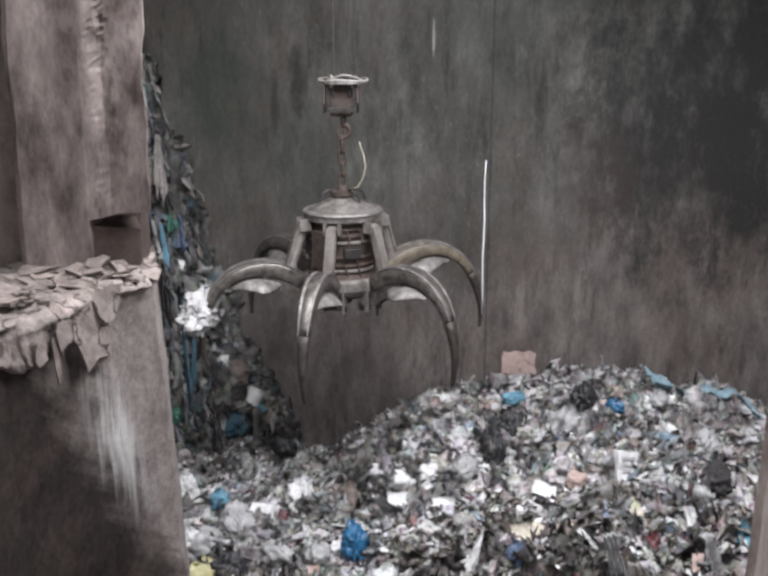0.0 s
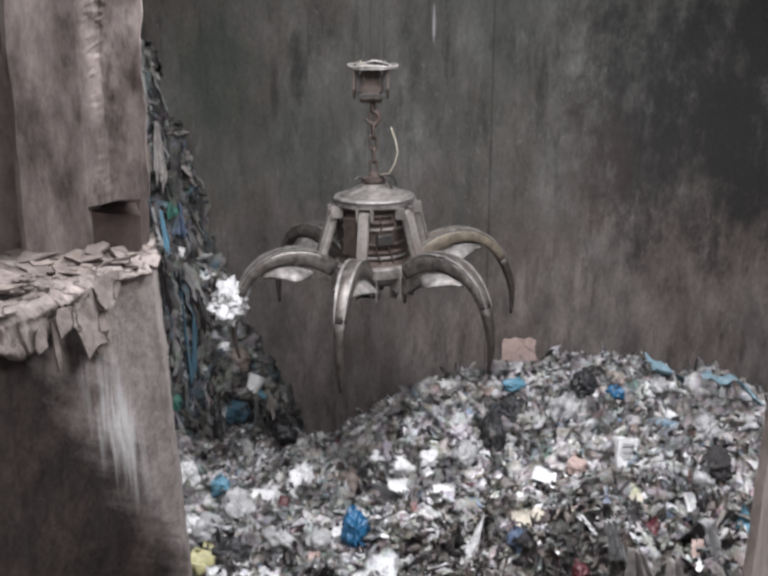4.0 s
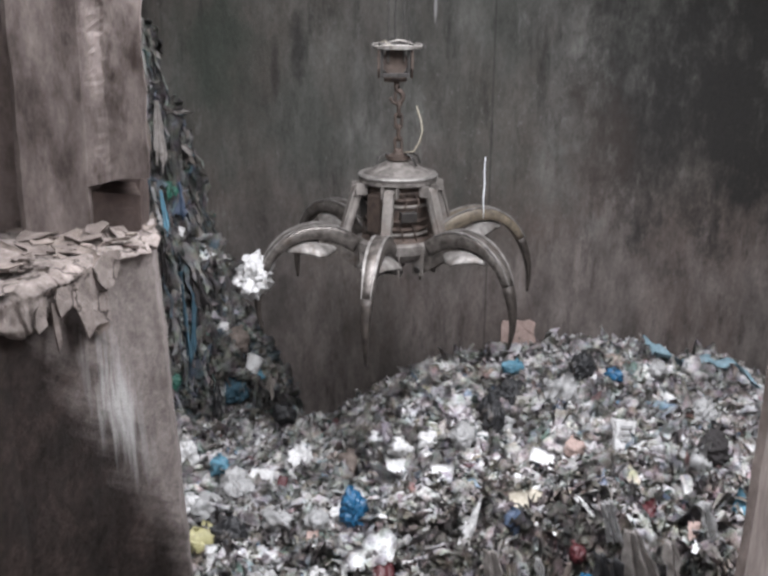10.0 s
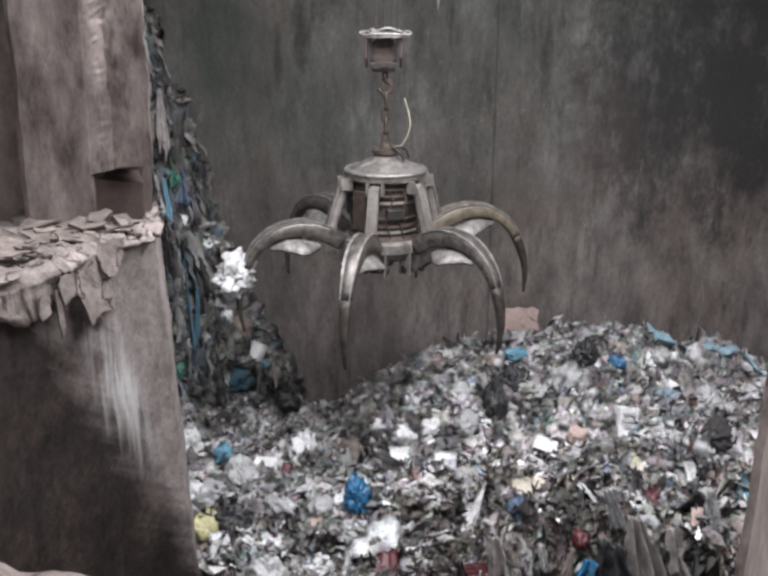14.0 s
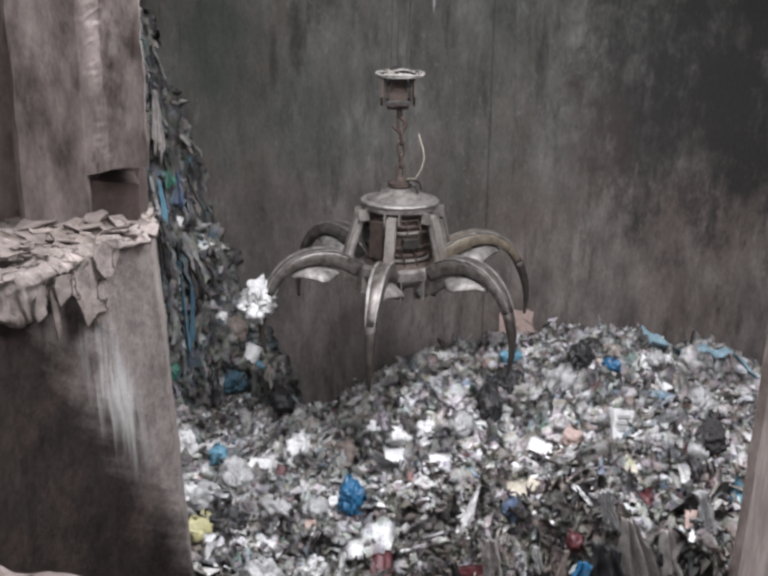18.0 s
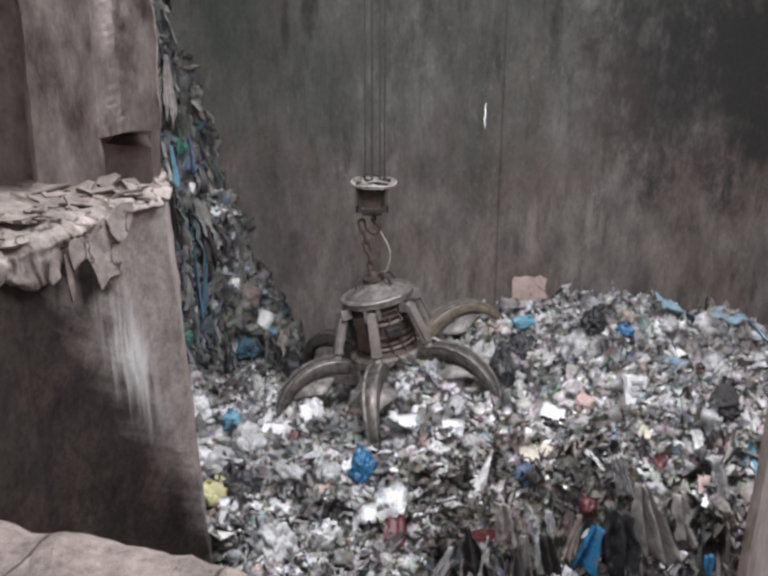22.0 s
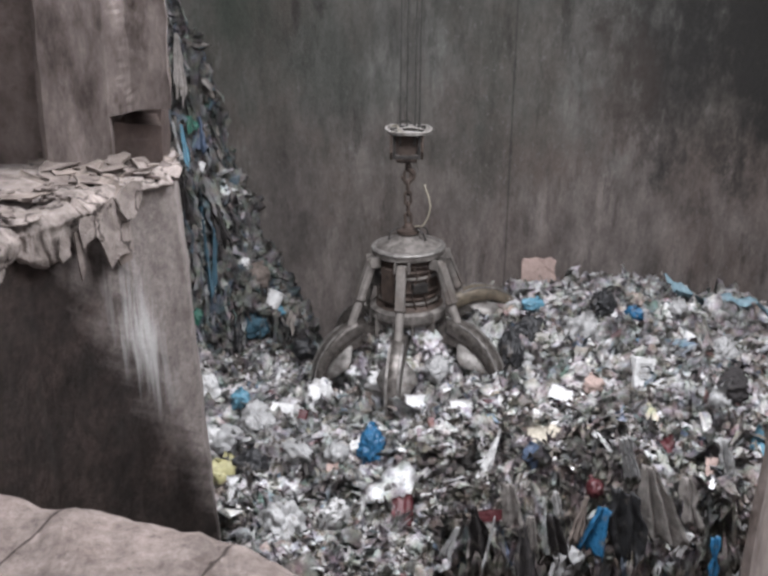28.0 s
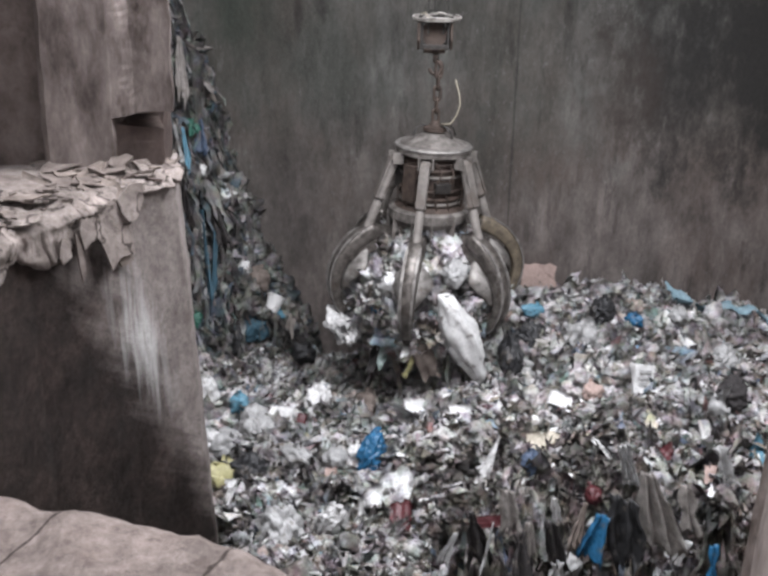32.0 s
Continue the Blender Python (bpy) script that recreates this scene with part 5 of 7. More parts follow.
def build_corner():
    root = tagged(new("waste_bank"), "steep bank of old dark waste clinging to the bunker corner", "waste heap", kind="stuff")
    v, f = surface_grid(corner, np.linspace(0, 1, 40), np.linspace(-1, 10.8, 150))
    tagged(raw("packed_bank", v, f, SOIL, root), "packed dark refuse")
    m = 2900
    u, z = rng.uniform(0.0, 0.8, m), rng.uniform(0.3, 9.6, m)
    p = corner(u, z)
    nrm = np.tile([0.35, -0.85, 0.35], (m, 1))
    stuff("bank_litter", sheets(p + nrm * rng.uniform(-0.03, 0.10, (m, 1)), nrm, np.minimum(rng.gamma(2.2, 0.08, m) + 0.05, 0.42), 0.4, 1.2, 0.7, (0.1, 0, 1), 6, 1.6), CLINGING, root, "torn dark film and rags")
    m = 2600
    u, z = rng.uniform(0.0, 0.7, m), rng.uniform(1.6, 9.8, m)
    tops = corner(u, z) + np.array([0.03, -0.1, 0.05])
    stuff("bank_strips", ribbons(tops, rng.gamma(3, 0.2, m) + 0.2, rng.gamma(2, 0.018, m) + 0.01, np.array([0.02, -0.06, 0])), CLINGING, root, "long hanging strips of film and net")
    m = 170
    u, z = rng.uniform(0.02, 0.55, m), rng.uniform(2.6, 9.4, m)
    tops = corner(u, z) + np.array([0.05, -0.16, 0.1])
    stuff("bank_drapes", drapes(tops, rng.gamma(4, 0.17, m) + 0.3, rng.gamma(3, 0.06, m) + 0.08, np.array([0.06, -0.03, 0])), CLINGING, root, "folded sheets of film and netting hanging down the bank")
    m = 420
    u, z = rng.uniform(0.0, 0.7, m), rng.uniform(0.6, 4.2, m)
    p = corner(u, z) + np.array([0.03, -0.08, 0])
    stuff("bank_bags", bags(p, np.tile([0.3, -0.9, 0.2], (m, 1)), rng.gamma(4, 0.055, m) + 0.08, 0.6, 0.36, 3), CLINGING, root, "crumpled dark bags")
    return root


HEAP = build_heap()
BANK = build_corner()


# ---- pieces that stand out ----
def crumpled(name, mat, at, size, aspect, normal, spin, label, category, crumple=0.22, k=7, group="", thick=0.012, jag=1.0):
    """One sheet of film, cloth or board, with creases and a little thickness."""
    global rng
    keep, rng = rng, np.random.default_rng(int(abs(at[0]) * 1000 + abs(at[1]) * 77 + size * 31))
    v, f = sheets(np.zeros((1, 3)), np.array([normal], float), np.array([size]), aspect, crumple, 0.02, spin, k, jag)
    rng = keep
    n = Vector(normal).normalized() * thick
    m, g = len(v), np.arange(k * k).reshape(k, k)
    rim = np.concatenate([g[0, :], g[1:, -1], g[-1, -2::-1], g[-2:0:-1, 0]])
    side = np.stack([rim, np.roll(rim, -1), np.roll(rim, -1) + m, rim + m], -1)
    me_ob = raw(name, np.concatenate([v, v - np.array(n)]), np.concatenate([f, f[:, ::-1] + m, side[:, ::-1]]), mat, None, True)
    me_ob.location = at
    return tagged(me_ob, label, category, group)


def sack(name, mat, at, dims, label, category="bag", turn=0.0, seed=1, rough=0.10, group=""):
    """A tied sack: a squashed, creased body with a gathered neck as its part."""
    r = np.random.default_rng(seed)
    bm = bmesh.new()
    bmesh.ops.create_icosphere(bm, subdivisions=4 + (max(dims) > 0.5), radius=0.5)
    off = Vector(r.uniform(-50, 50, 3))
    folds = [(Vector(r.normal(0, 1, 3)).normalized() * f, r.uniform(0, 6.283), w) for f, w in ((2.5, 0.9), (3.5, 0.8), (5.0, 0.7), (6.0, 0.5), (9.0, 0.55), (13.0, 0.45), (18.0, 0.36))]
    for v in bm.verts:
        c = v.co * 2
        c = c + 0.25 * Vector((noise.noise(c * 2 + off), noise.noise(c * 2 - off), noise.noise(c * 2.3 + off * 0.5)))
        d = 1 + rough * (1.3 * noise.noise(c * 1.3 + off) + sum(w * (0.64 - abs(math.sin(way.dot(c) + turn_by))) for way, turn_by, w in folds))
        v.co = Vector((v.co.x * dims[0], v.co.y * dims[1], v.co.z * dims[2])) * d
    ob = part(name, bm, mat, None, "", True)
    neck = [(0, 0, dims[2] * 0.40), (0.02, 0, dims[2] * 0.52), (0.05, 0.01, dims[2] * 0.62)]
    part("knot", tube_bm(neck, [0.05 * dims[0] + 0.02, 0.03 * dims[0] + 0.008, 0.07 * dims[0] + 0.02], 8), mat, ob)
    ob.matrix_basis = pose(*at, r.uniform(-25, 25), r.uniform(-25, 25), turn)
    return tagged(ob, label, category, group)


def hung(name, mat, top, length, width, slant, seed):
    """One rag that hangs in folds from its top, with a little thickness."""
    global rng
    keep, rng = rng, np.random.default_rng(seed)
    v, f = drapes(np.zeros((1, 3)), np.array([length]), np.array([width * 0.85]), np.array([slant, -0.1, 0]), 18, 13)
    v += rng.normal(0, 0.02 * width, v.shape) * [0.5, 1, 0.6]
    rng = keep
    m, g = len(v), np.arange(18 * 13).reshape(18, 13)
    rim = np.concatenate([g[0, :], g[1:, -1], g[-1, -2::-1], g[-2:0:-1, 0]])
    side = np.stack([rim, np.roll(rim, -1), np.roll(rim, -1) + m, rim + m], -1)
    ob = raw(name, np.concatenate([v, v + np.array([0, 0.012, 0.003])]), np.concatenate([f, f[:, ::-1] + m, side]), mat, None, True)
    ob.location = top
    return ob


def rest(x, y, lift=0.05):
    return (x, y, float(heap(x, y)) + lift)


LONG = [(0.55, 0, 0.8), (-0.6, 0, 0.8), (0.15, 0, 1)]


def carton(at, w, h, label):
    """A crushed carton with plain bars of print."""
    bm = box_bm(-w / 2, w / 2, -0.09, 0.09, -h / 2, h / 2, 0.012)
    bmesh.ops.subdivide_edges(bm, edges=bm.edges[:], cuts=2, use_grid_fill=True)
    for v in bm.verts:
        v.co += Vector((noise.noise(v.co * 6), noise.noise(v.co * 6 + Vector((9, 0, 0))), noise.noise(v.co * 6 + Vector((0, 9, 0))))) * 0.03
    ob = part("carton", bm, WHITE)
    for k in range(3):
        part("print_bar", box_bm(-w * 0.32, w * (0.3 - 0.1 * k), -0.118, -0.112, h * (0.25 - 0.2 * k), h * (0.32 - 0.2 * k)), GREYFILM, ob)
    ob.matrix_basis = pose(*at, -20, 6, 8)
    return tagged(ob, label, "carton", "refuse on the heap")


def build_notable():
    """Pieces that stand out from the heap, each a thing of its own."""
    blue = sack("bag", BLUE, (-0.43, 13.08, 1.61), (0.37, 0.33, 0.63), "crumpled bright blue plastic bag on the heap", "bag", 47, 1, 0.21, "refuse on the heap")
    sack("bag", WHITE, (-0.67, 13.11, 1.56), (0.21, 0.19, 0.24), "small knotted white bag beside a blue one", "bag", 94, 2, 0.21, "refuse on the heap")
    crumpled("sheet", WHITE, (0.92, 13.48, 2.01), 0.33, 0.89, (0.05, -0.75, 0.66), (0.1, 0, 1), "torn triangular white sheet on the heap", "sheet", 0.3, 9, "refuse on the heap")
    sack("packet", PEACH, (2.84, 13.45, 2.47), (0.31, 0.26, 0.29), "faded orange-pink crumpled packet", "packet", 55, 5, 0.21, "refuse on the heap")
    carton((3.63, 13.78, 2.54), 0.32, 0.45, "crushed white carton with grey print")
    sack("packet", BLUE, (3.83, 15.45, 2.83), (0.31, 0.18, 0.21), "small crumpled blue packet", "packet", 157, 11, 0.21, "refuse on the heap")
    sack("film", CYAN, (2.21, 15.89, 2.79), (0.40, 0.20, 0.23), "small light blue crumpled film", "film", 24, 12, 0.21, "refuse on the heap")
    sack("bag", BLACKFILM, (3.31, 15.50, 2.96), (0.53, 0.38, 0.43), "black refuse bag near the crest", "bag", 71, 13, 0.21, "refuse on the heap")
    sack("bag", BLACKFILM, (2.08, 15.1, 2.58), (0.56, 0.40, 0.58), "black refuse bag on the mound beside the grab", "bag", 31, 15, 0.21, "refuse on the heap")
    sack("bag", BLACKFILM, (1.74, 14.68, 2.48), (0.44, 0.34, 0.64), "torn black refuse bag in a hollow", "bag", 118, 14, 0.21, "refuse on the heap")
    crumpled("sheet", GREYFILM, (2.87, 14.78, 2.81), 0.56, 1.50, (0.05, -0.75, 0.66), (0.1, 0, 1), "large dull grey plastic sheet", "sheet", 1.3, 15, "refuse on the heap", 0.012, 2.2)
    crumpled("film", GREYFILM, (2.09, 14.53, 2.31), 0.69, 0.33, (0.05, -0.75, 0.66), LONG[1], "dull grey strip of film", "film", 0.30, 9, "refuse on the heap")
    sack("bag", GREYFILM, (5.18, 14.82, 2.42), (0.47, 0.42, 0.53), "grey translucent bag on the mound", "bag", 79, 17, 0.21, "refuse on the heap")
    crumpled("sheet", GREYFILM, (4.56, 13.11, 2.24), 0.75, 0.67, (0.05, -0.75, 0.66), (0.1, 0, 1), "grey plastic sheet hanging in folds", "sheet", 1.3, 15, "refuse on the heap", 0.012, 2.2)
    crumpled("cloth", RED, (1.18, 11.16, 1.68), 0.16, 2.09, (0.1, -0.95, 0.3), (0.06, 0, 1), "dark red cloth strip on the face", "cloth", 0.4, 11, "refuse on the heap", 0.012, 1.1)
    crumpled("film", CYAN, (4.89, 12.21, 2.25), 0.41, 0.54, (0.05, -0.75, 0.66), (0.1, 0, 1), "light blue scrap of film", "film", 0.3, 9, "refuse on the heap")
    sack("bag", GREYFILM, (2.2, 11.11, 1.03), (0.46, 0.30, 0.33), "dirty white crumpled bag", "bag", 33, 39, 0.21, "refuse on the heap")
    sack("packet", SLATE, (1.75, 11.86, 2.19), (0.35, 0.25, 0.28), "dull slate-blue packet on the heap", "packet", 80, 40, 0.21, "refuse on the heap")
    crumpled("board", CREAM, (1.88, 12.23, 2.26), 0.28, 1.06, (0.05, -0.75, 0.66), (0.1, 0, 1), "cream paperboard scrap on the heap", "board", 0.3, 9, "refuse on the heap")
    crumpled("board", CREAM, (2.09, 12.34, 2.28), 0.21, 1.00, (0.05, -0.75, 0.66), (0.1, 0, 1), "cream paperboard scrap on the heap", "board", 0.3, 9, "refuse on the heap")
    crumpled("cloth", RED, (3.54, 11.68, 2.43), 0.32, 0.57, (0.05, -0.75, 0.66), (0.1, 0, 1), "dull red cloth scrap", "cloth", 0.3, 9, "refuse on the heap")
    sack("cloth", RED, (2.52, 11.33, 2.01), (0.23, 0.21, 0.26), "dark red cloth bundle", "cloth", 88, 44, 0.16, "refuse on the heap")
    crumpled("paper", PEACH, (4.02, 11.42, 2.32), 0.25, 0.88, (0.05, -0.75, 0.66), (0.1, 0, 1), "pink paper scrap on the heap", "paper", 0.3, 9, "refuse on the heap")
    crumpled("lath", WHITE, (2.68, 11.75, 2.47), 0.39, 0.19, (0.05, -0.75, 0.66), LONG[1], "narrow white plastic lath", "lath", 0.30, 9, "refuse on the heap")
    crumpled("paper", WHITE, (2.37, 13.47, 2.32), 0.22, 1.77, (0.05, -0.75, 0.66), (0.1, 0, 1), "flat white torn paper", "paper", 0.3, 9, "refuse on the heap")
    crumpled("film", WHITE, (0.32, 13.89, 1.89), 0.30, 2.12, (0.05, -0.75, 0.66), (0.1, 0, 1), "crumpled white film on the heap", "film", 0.3, 9, "refuse on the heap")
    crumpled("paper", WHITE, (0.72, 13.84, 2.08), 0.23, 1.08, (0.05, -0.75, 0.66), (0.1, 0, 1), "white paper scrap on the heap", "paper", 0.3, 9, "refuse on the heap")
    crumpled("plate", WHITE, (4.76, 15.26, 2.48), 0.21, 1.27, (0.05, -0.75, 0.66), (0.1, 0, 1), "small white plate on the heap", "plate", 0.3, 9, "refuse on the heap")
    sack("packet", GREYFILM, (4.69, 15.89, 2.76), (0.29, 0.26, 0.34), "grey packet with a purple tint", "packet", 104, 52, 0.21, "refuse on the heap")
    sack("bag", CYAN, (-2.65, 14.75, 1.49), (0.33, 0.28, 0.31), "light blue crumpled bag", "bag", 151, 53, 0.21, "refuse on the heap")
    sack("bag", WHITE, (-3.24, 14.78, 1.60), (0.38, 0.34, 0.57), "bright white torn bag", "bag", 18, 54, 0.21, "refuse on the heap")
    sack("bag", WHITE, (-1.36, 14.51, 1.74), (0.52, 0.36, 0.40), "crumpled white bag on the heap", "bag", 65, 55, 0.21, "refuse on the heap")
    crumpled("paper", WHITE, (-1.89, 14.17, 1.63), 0.22, 1.50, (0.05, -0.75, 0.66), (0.1, 0, 1), "white folded paper on the heap", "paper", 0.3, 9, "refuse on the heap")
    sack("bag", GREYFILM, (-2.28, 14.04, 1.41), (0.61, 0.54, 0.60), "grey-green translucent bag on the heap", "bag", 159, 57, 0.21, "refuse on the heap")
    sack("bag", GREYFILM, (-1.56, 11.3, 1.33), (0.56, 0.50, 0.73), "pale grey knotted refuse bag", "bag", 26, 58, 0.21, "refuse on the heap")
    sack("bag", SCUFFED, (-0.91, 11.57, 1.3), (0.42, 0.38, 0.74), "dirty white bag leaning on the heap", "bag", 73, 59, 0.21, "refuse on the heap")
    crumpled("film", WHITE, (-0.55, 11.54, 1.35), 0.63, 0.21, (0.05, -0.75, 0.66), LONG[0], "twisted white ribbon of film", "film", 0.30, 9, "refuse on the heap")
    sack("bag", BLACKFILM, (-2.24, 12.70, 1.40), (0.54, 0.49, 0.61), "black refuse bag half buried", "bag", 167, 61, 0.21, "refuse on the heap")
    sack("film", YELLOW, (-2.59, 12.61, 1.33), (0.41, 0.37, 0.44), "crumpled yellow plastic film", "film", 34, 62, 0.21, "refuse on the heap")
    crumpled("film", YELLOW, (-2.54, 12.53, 1.52), 0.24, 1.20, (0.05, -0.75, 0.66), (0.1, 0, 1), "torn yellow plastic film", "film", 0.3, 9, "refuse on the heap")
    crumpled("film", YELLOW, (-2.60, 13.14, 1.27), 0.23, 1.31, (0.05, -0.75, 0.66), (0.1, 0, 1), "yellow plastic film on the heap", "film", 0.3, 9, "refuse on the heap")
    crumpled("fragment", WHITE, (-2.37, 12.44, 1.37), 0.13, 2.00, (0.05, -0.75, 0.66), (0.1, 0, 1), "white plastic ring fragment", "fragment", 0.3, 9, "refuse on the heap")
    crumpled("film", PEACH, (-1.00, 12.73, 1.42), 0.17, 1.60, (0.05, -0.75, 0.66), (0.1, 0, 1), "orange-red scrap of film", "film", 0.3, 9, "refuse on the heap")
    crumpled("packet", RED, (-1.56, 14.10, 1.57), 0.16, 1.44, (0.05, -0.75, 0.66), (0.1, 0, 1), "small red packet on the heap", "packet", 0.3, 9, "refuse on the heap")
    crumpled("film", WHITE, (-0.47, 12.20, 1.38), 0.23, 2.14, (0.05, -0.75, 0.66), (0.1, 0, 1), "white folded film on the heap", "film", 0.3, 9, "refuse on the heap")
    sack("bag", BLACKFILM, (-1.79, 16.70, 1.55), (0.46, 0.36, 0.40), "small black bag at the wall's foot", "bag", 3, 69, 0.21, "refuse on the heap")
    sack("packet", GREYFILM, (-0.94, 12.95, 1.53), (0.38, 0.29, 0.32), "dull grey crumpled packet on the heap", "packet", 50, 70, 0.21, "refuse on the heap")
    sack("sack", TAN, (-0.57, 14.74, 1.54), (0.49, 0.38, 0.42), "brown crumpled paper sack", "sack", 97, 71, 0.21, "refuse on the heap")
    crumpled("cloth", RED, (0.04, 11.22, 1.61), 0.54, 0.58, (0.05, -0.75, 0.66), (0.1, 0, 1), "dull red cloth in the heap", "cloth", 0.3, 9, "refuse on the heap")
    sack("bag", GREYFILM, (-2.69, 13.64, 1.32), (0.46, 0.41, 0.46), "pale grey bag beside the concrete wall", "bag", 11, 73, 0.21, "refuse on the heap")
    sack("bag", WHITE, (-2.91, 13.60, 1.38), (0.31, 0.28, 0.35), "white crumpled bag beside the concrete wall", "bag", 58, 74, 0.21, "refuse on the heap")
    sack("film", GREYFILM, (0.65, 15.42, 2.15), (0.59, 0.38, 0.42), "pale crumpled film between the tines", "film", 105, 75, 0.21, "refuse on the heap")
    sack("film", GREYFILM, (-1.54, 13.02, 1.49), (0.44, 0.33, 0.37), "grey crumpled film on the heap", "film", 152, 76, 0.21, "refuse on the heap")
    sack("cloth", DARKCLOTH, (4.95, 13.52, 2.45), (0.52, 0.47, 0.59), "dark rag bundle in a hollow", "cloth", 27, 81, 0.16, "refuse on the heap")
    tub = lathe_bm([(0.0, -0.16), (0.13, -0.16), (0.165, 0.13), (0.185, 0.135), (0.185, 0.16), (0.16, 0.16), (0.125, -0.13), (0.0, -0.13)], 20)
    tub = tagged(part("tub", tub, WHITE), "white plastic tub on the dark bank", "tub", "refuse on the bank")
    tub.matrix_basis = pose(-2.43, 17.5, 2.18, -32, 24, 0)
    sack("film", CYAN, (-2.38, 17.49, 1.97), (0.31, 0.18, 0.20), "light blue film under a white tub", "film", 35, 85, 0.21, "refuse on the bank")
    sack("bag", WHITE, (-2.98, 17.62, 2.87), (0.26, 0.20, 0.22), "small white bag on the dark bank", "bag", 82, 86, 0.21, "refuse on the bank")
    sack("film", GREEN, (-3.72, 16.61, 2.17), (0.23, 0.21, 0.30), "green film on the dark bank", "film", 129, 87, 0.21, "refuse on the bank")
    sack("net", GREEN, (-3.79, 17.8, 5.4), (0.14, 0.13, 0.19), "green net scrap on the dark bank", "net", 176, 88, 0.16, "refuse on the bank")
    sack("bag", TEAL, (-2.78, 17.37, 1.73), (0.50, 0.45, 0.55), "dark blue crumpled bag", "bag", 43, 89, 0.21, "refuse on the bank")
    crumpled("lid", WHITE, (-3.55, 16.9, 2.58), 0.22, 1.09, (0.2, -0.95, 0.2), (0.1, 0, 1), "small white lid on the heap", "lid", 0.3, 9, "refuse on the bank")
    crumpled("paper", WHITE, (-3.61, 17.24, 4.75), 0.26, 0.54, (0.2, -0.95, 0.2), (0.1, 0, 1), "white paper scrap on the bank", "paper", 0.3, 9, "refuse on the bank")
    crumpled("film", BEIGE, (-3.97, 16.87, 4.94), 0.84, 0.08, (0.2, -0.95, 0.2), LONG[2], "narrow pale strip hanging on the bank", "film", 0.30, 9, "refuse on the bank")
    crumpled("cord", BEIGE, (-4.17, 17.36, 5.52), 0.85, 0.09, (0.2, -0.95, 0.2), LONG[2], "pale grey cord hanging on the bank", "cord", 0.30, 9, "refuse on the bank")
    crumpled("net", BEIGE, (-3.97, 18.22, 6.77), 0.87, 0.10, (0.2, -0.95, 0.2), LONG[0], "pale grey netting hanging on the bank", "net", 0.30, 9, "refuse on the bank")
    crumpled("net", BEIGE, (-3.79, 18.27, 6.24), 0.68, 0.11, (0.2, -0.95, 0.2), LONG[1], "pale grey netting hanging on the bank", "net", 0.30, 9, "refuse on the bank")
    crumpled("cloth", DARKCLOTH, (-3.18, 17.0, 2.07), 0.62, 1.00, (0.2, -0.95, 0.2), (0.1, 0, 1), "dark rag bundle on the bank", "cloth", 0.3, 9, "refuse on the bank")
    sack("paper", TAN, (-2.72, 17.67, 2.6), (0.46, 0.42, 0.46), "brown crumpled paper on the bank", "paper", 114, 102, 0.16, "refuse on the bank")
    sack("cloth", DARKCLOTH, (-2.14, 18.03, 1.15), (0.58, 0.43, 0.48), "dark rag bundle at the bank's foot", "cloth", 161, 103, 0.16, "refuse on the bank")
    crumpled("cardboard", CRUST, (-3.04, 8.07, 6.94), 0.22, 3.12, (0.1, -0.25, 0.96), (0.1, 0, 1), "dusty torn cardboard lying on the concrete wall", "cardboard", 0.2, 7, "dusty scraps on the wall", 0.02, 0.45)
    crumpled("cardboard", TAN, (-2.71, 8.19, 6.94), 0.22, 2.29, (0.1, -0.25, 0.96), (0.1, 0, 1), "dusty torn cardboard lying on the concrete wall", "cardboard", 0.2, 7, "dusty scraps on the wall", 0.02, 0.45)
    crumpled("cardboard", TAN, (-2.32, 8.2, 6.94), 0.22, 2.08, (0.1, -0.25, 0.96), (0.1, 0, 1), "dusty torn cardboard lying on the concrete wall", "cardboard", 0.2, 7, "dusty scraps on the wall", 0.02, 0.45)
    crumpled("cardboard", TAN, (-2.18, 8.42, 6.94), 0.19, 2.33, (0.1, -0.25, 0.96), (0.1, 0, 1), "dusty torn cardboard lying on the concrete wall", "cardboard", 0.2, 7, "dusty scraps on the wall", 0.02, 0.45)
    crumpled("cardboard", TAN, (-2.1, 8.5, 6.94), 0.14, 1.92, (0.1, -0.25, 0.96), (0.1, 0, 1), "dusty torn cardboard lying on the concrete wall", "cardboard", 0.2, 7, "dusty scraps on the wall", 0.02, 0.45)
    crumpled("cardboard", TAN, (-2.4, 7.56, 6.94), 0.28, 1.50, (0.1, -0.25, 0.96), (0.1, 0, 1), "dusty torn cardboard lying on the concrete wall", "cardboard", 0.2, 7, "dusty scraps on the wall", 0.02, 0.45)
    crumpled("cardboard", TAN, (-2.54, 7.35, 6.94), 0.28, 1.67, (0.1, -0.25, 0.96), (0.1, 0, 1), "dusty torn cardboard lying on the concrete wall", "cardboard", 0.2, 7, "dusty scraps on the wall", 0.02, 0.45)
    crumpled("cardboard", TAN, (-2.87, 7.49, 6.94), 0.28, 1.50, (0.1, -0.25, 0.96), (0.1, 0, 1), "dusty torn cardboard lying on the concrete wall", "cardboard", 0.2, 7, "dusty scraps on the wall", 0.02, 0.45)
    crumpled("cloth", DARKCLOTH, (-2.82, 8.99, 6.94), 0.19, 1.23, (0.1, -0.25, 0.96), (0.1, 0, 1), "dark scrap standing on the concrete wall", "cloth", 0.2, 7, "dusty scraps on the wall", 0.02, 0.45)
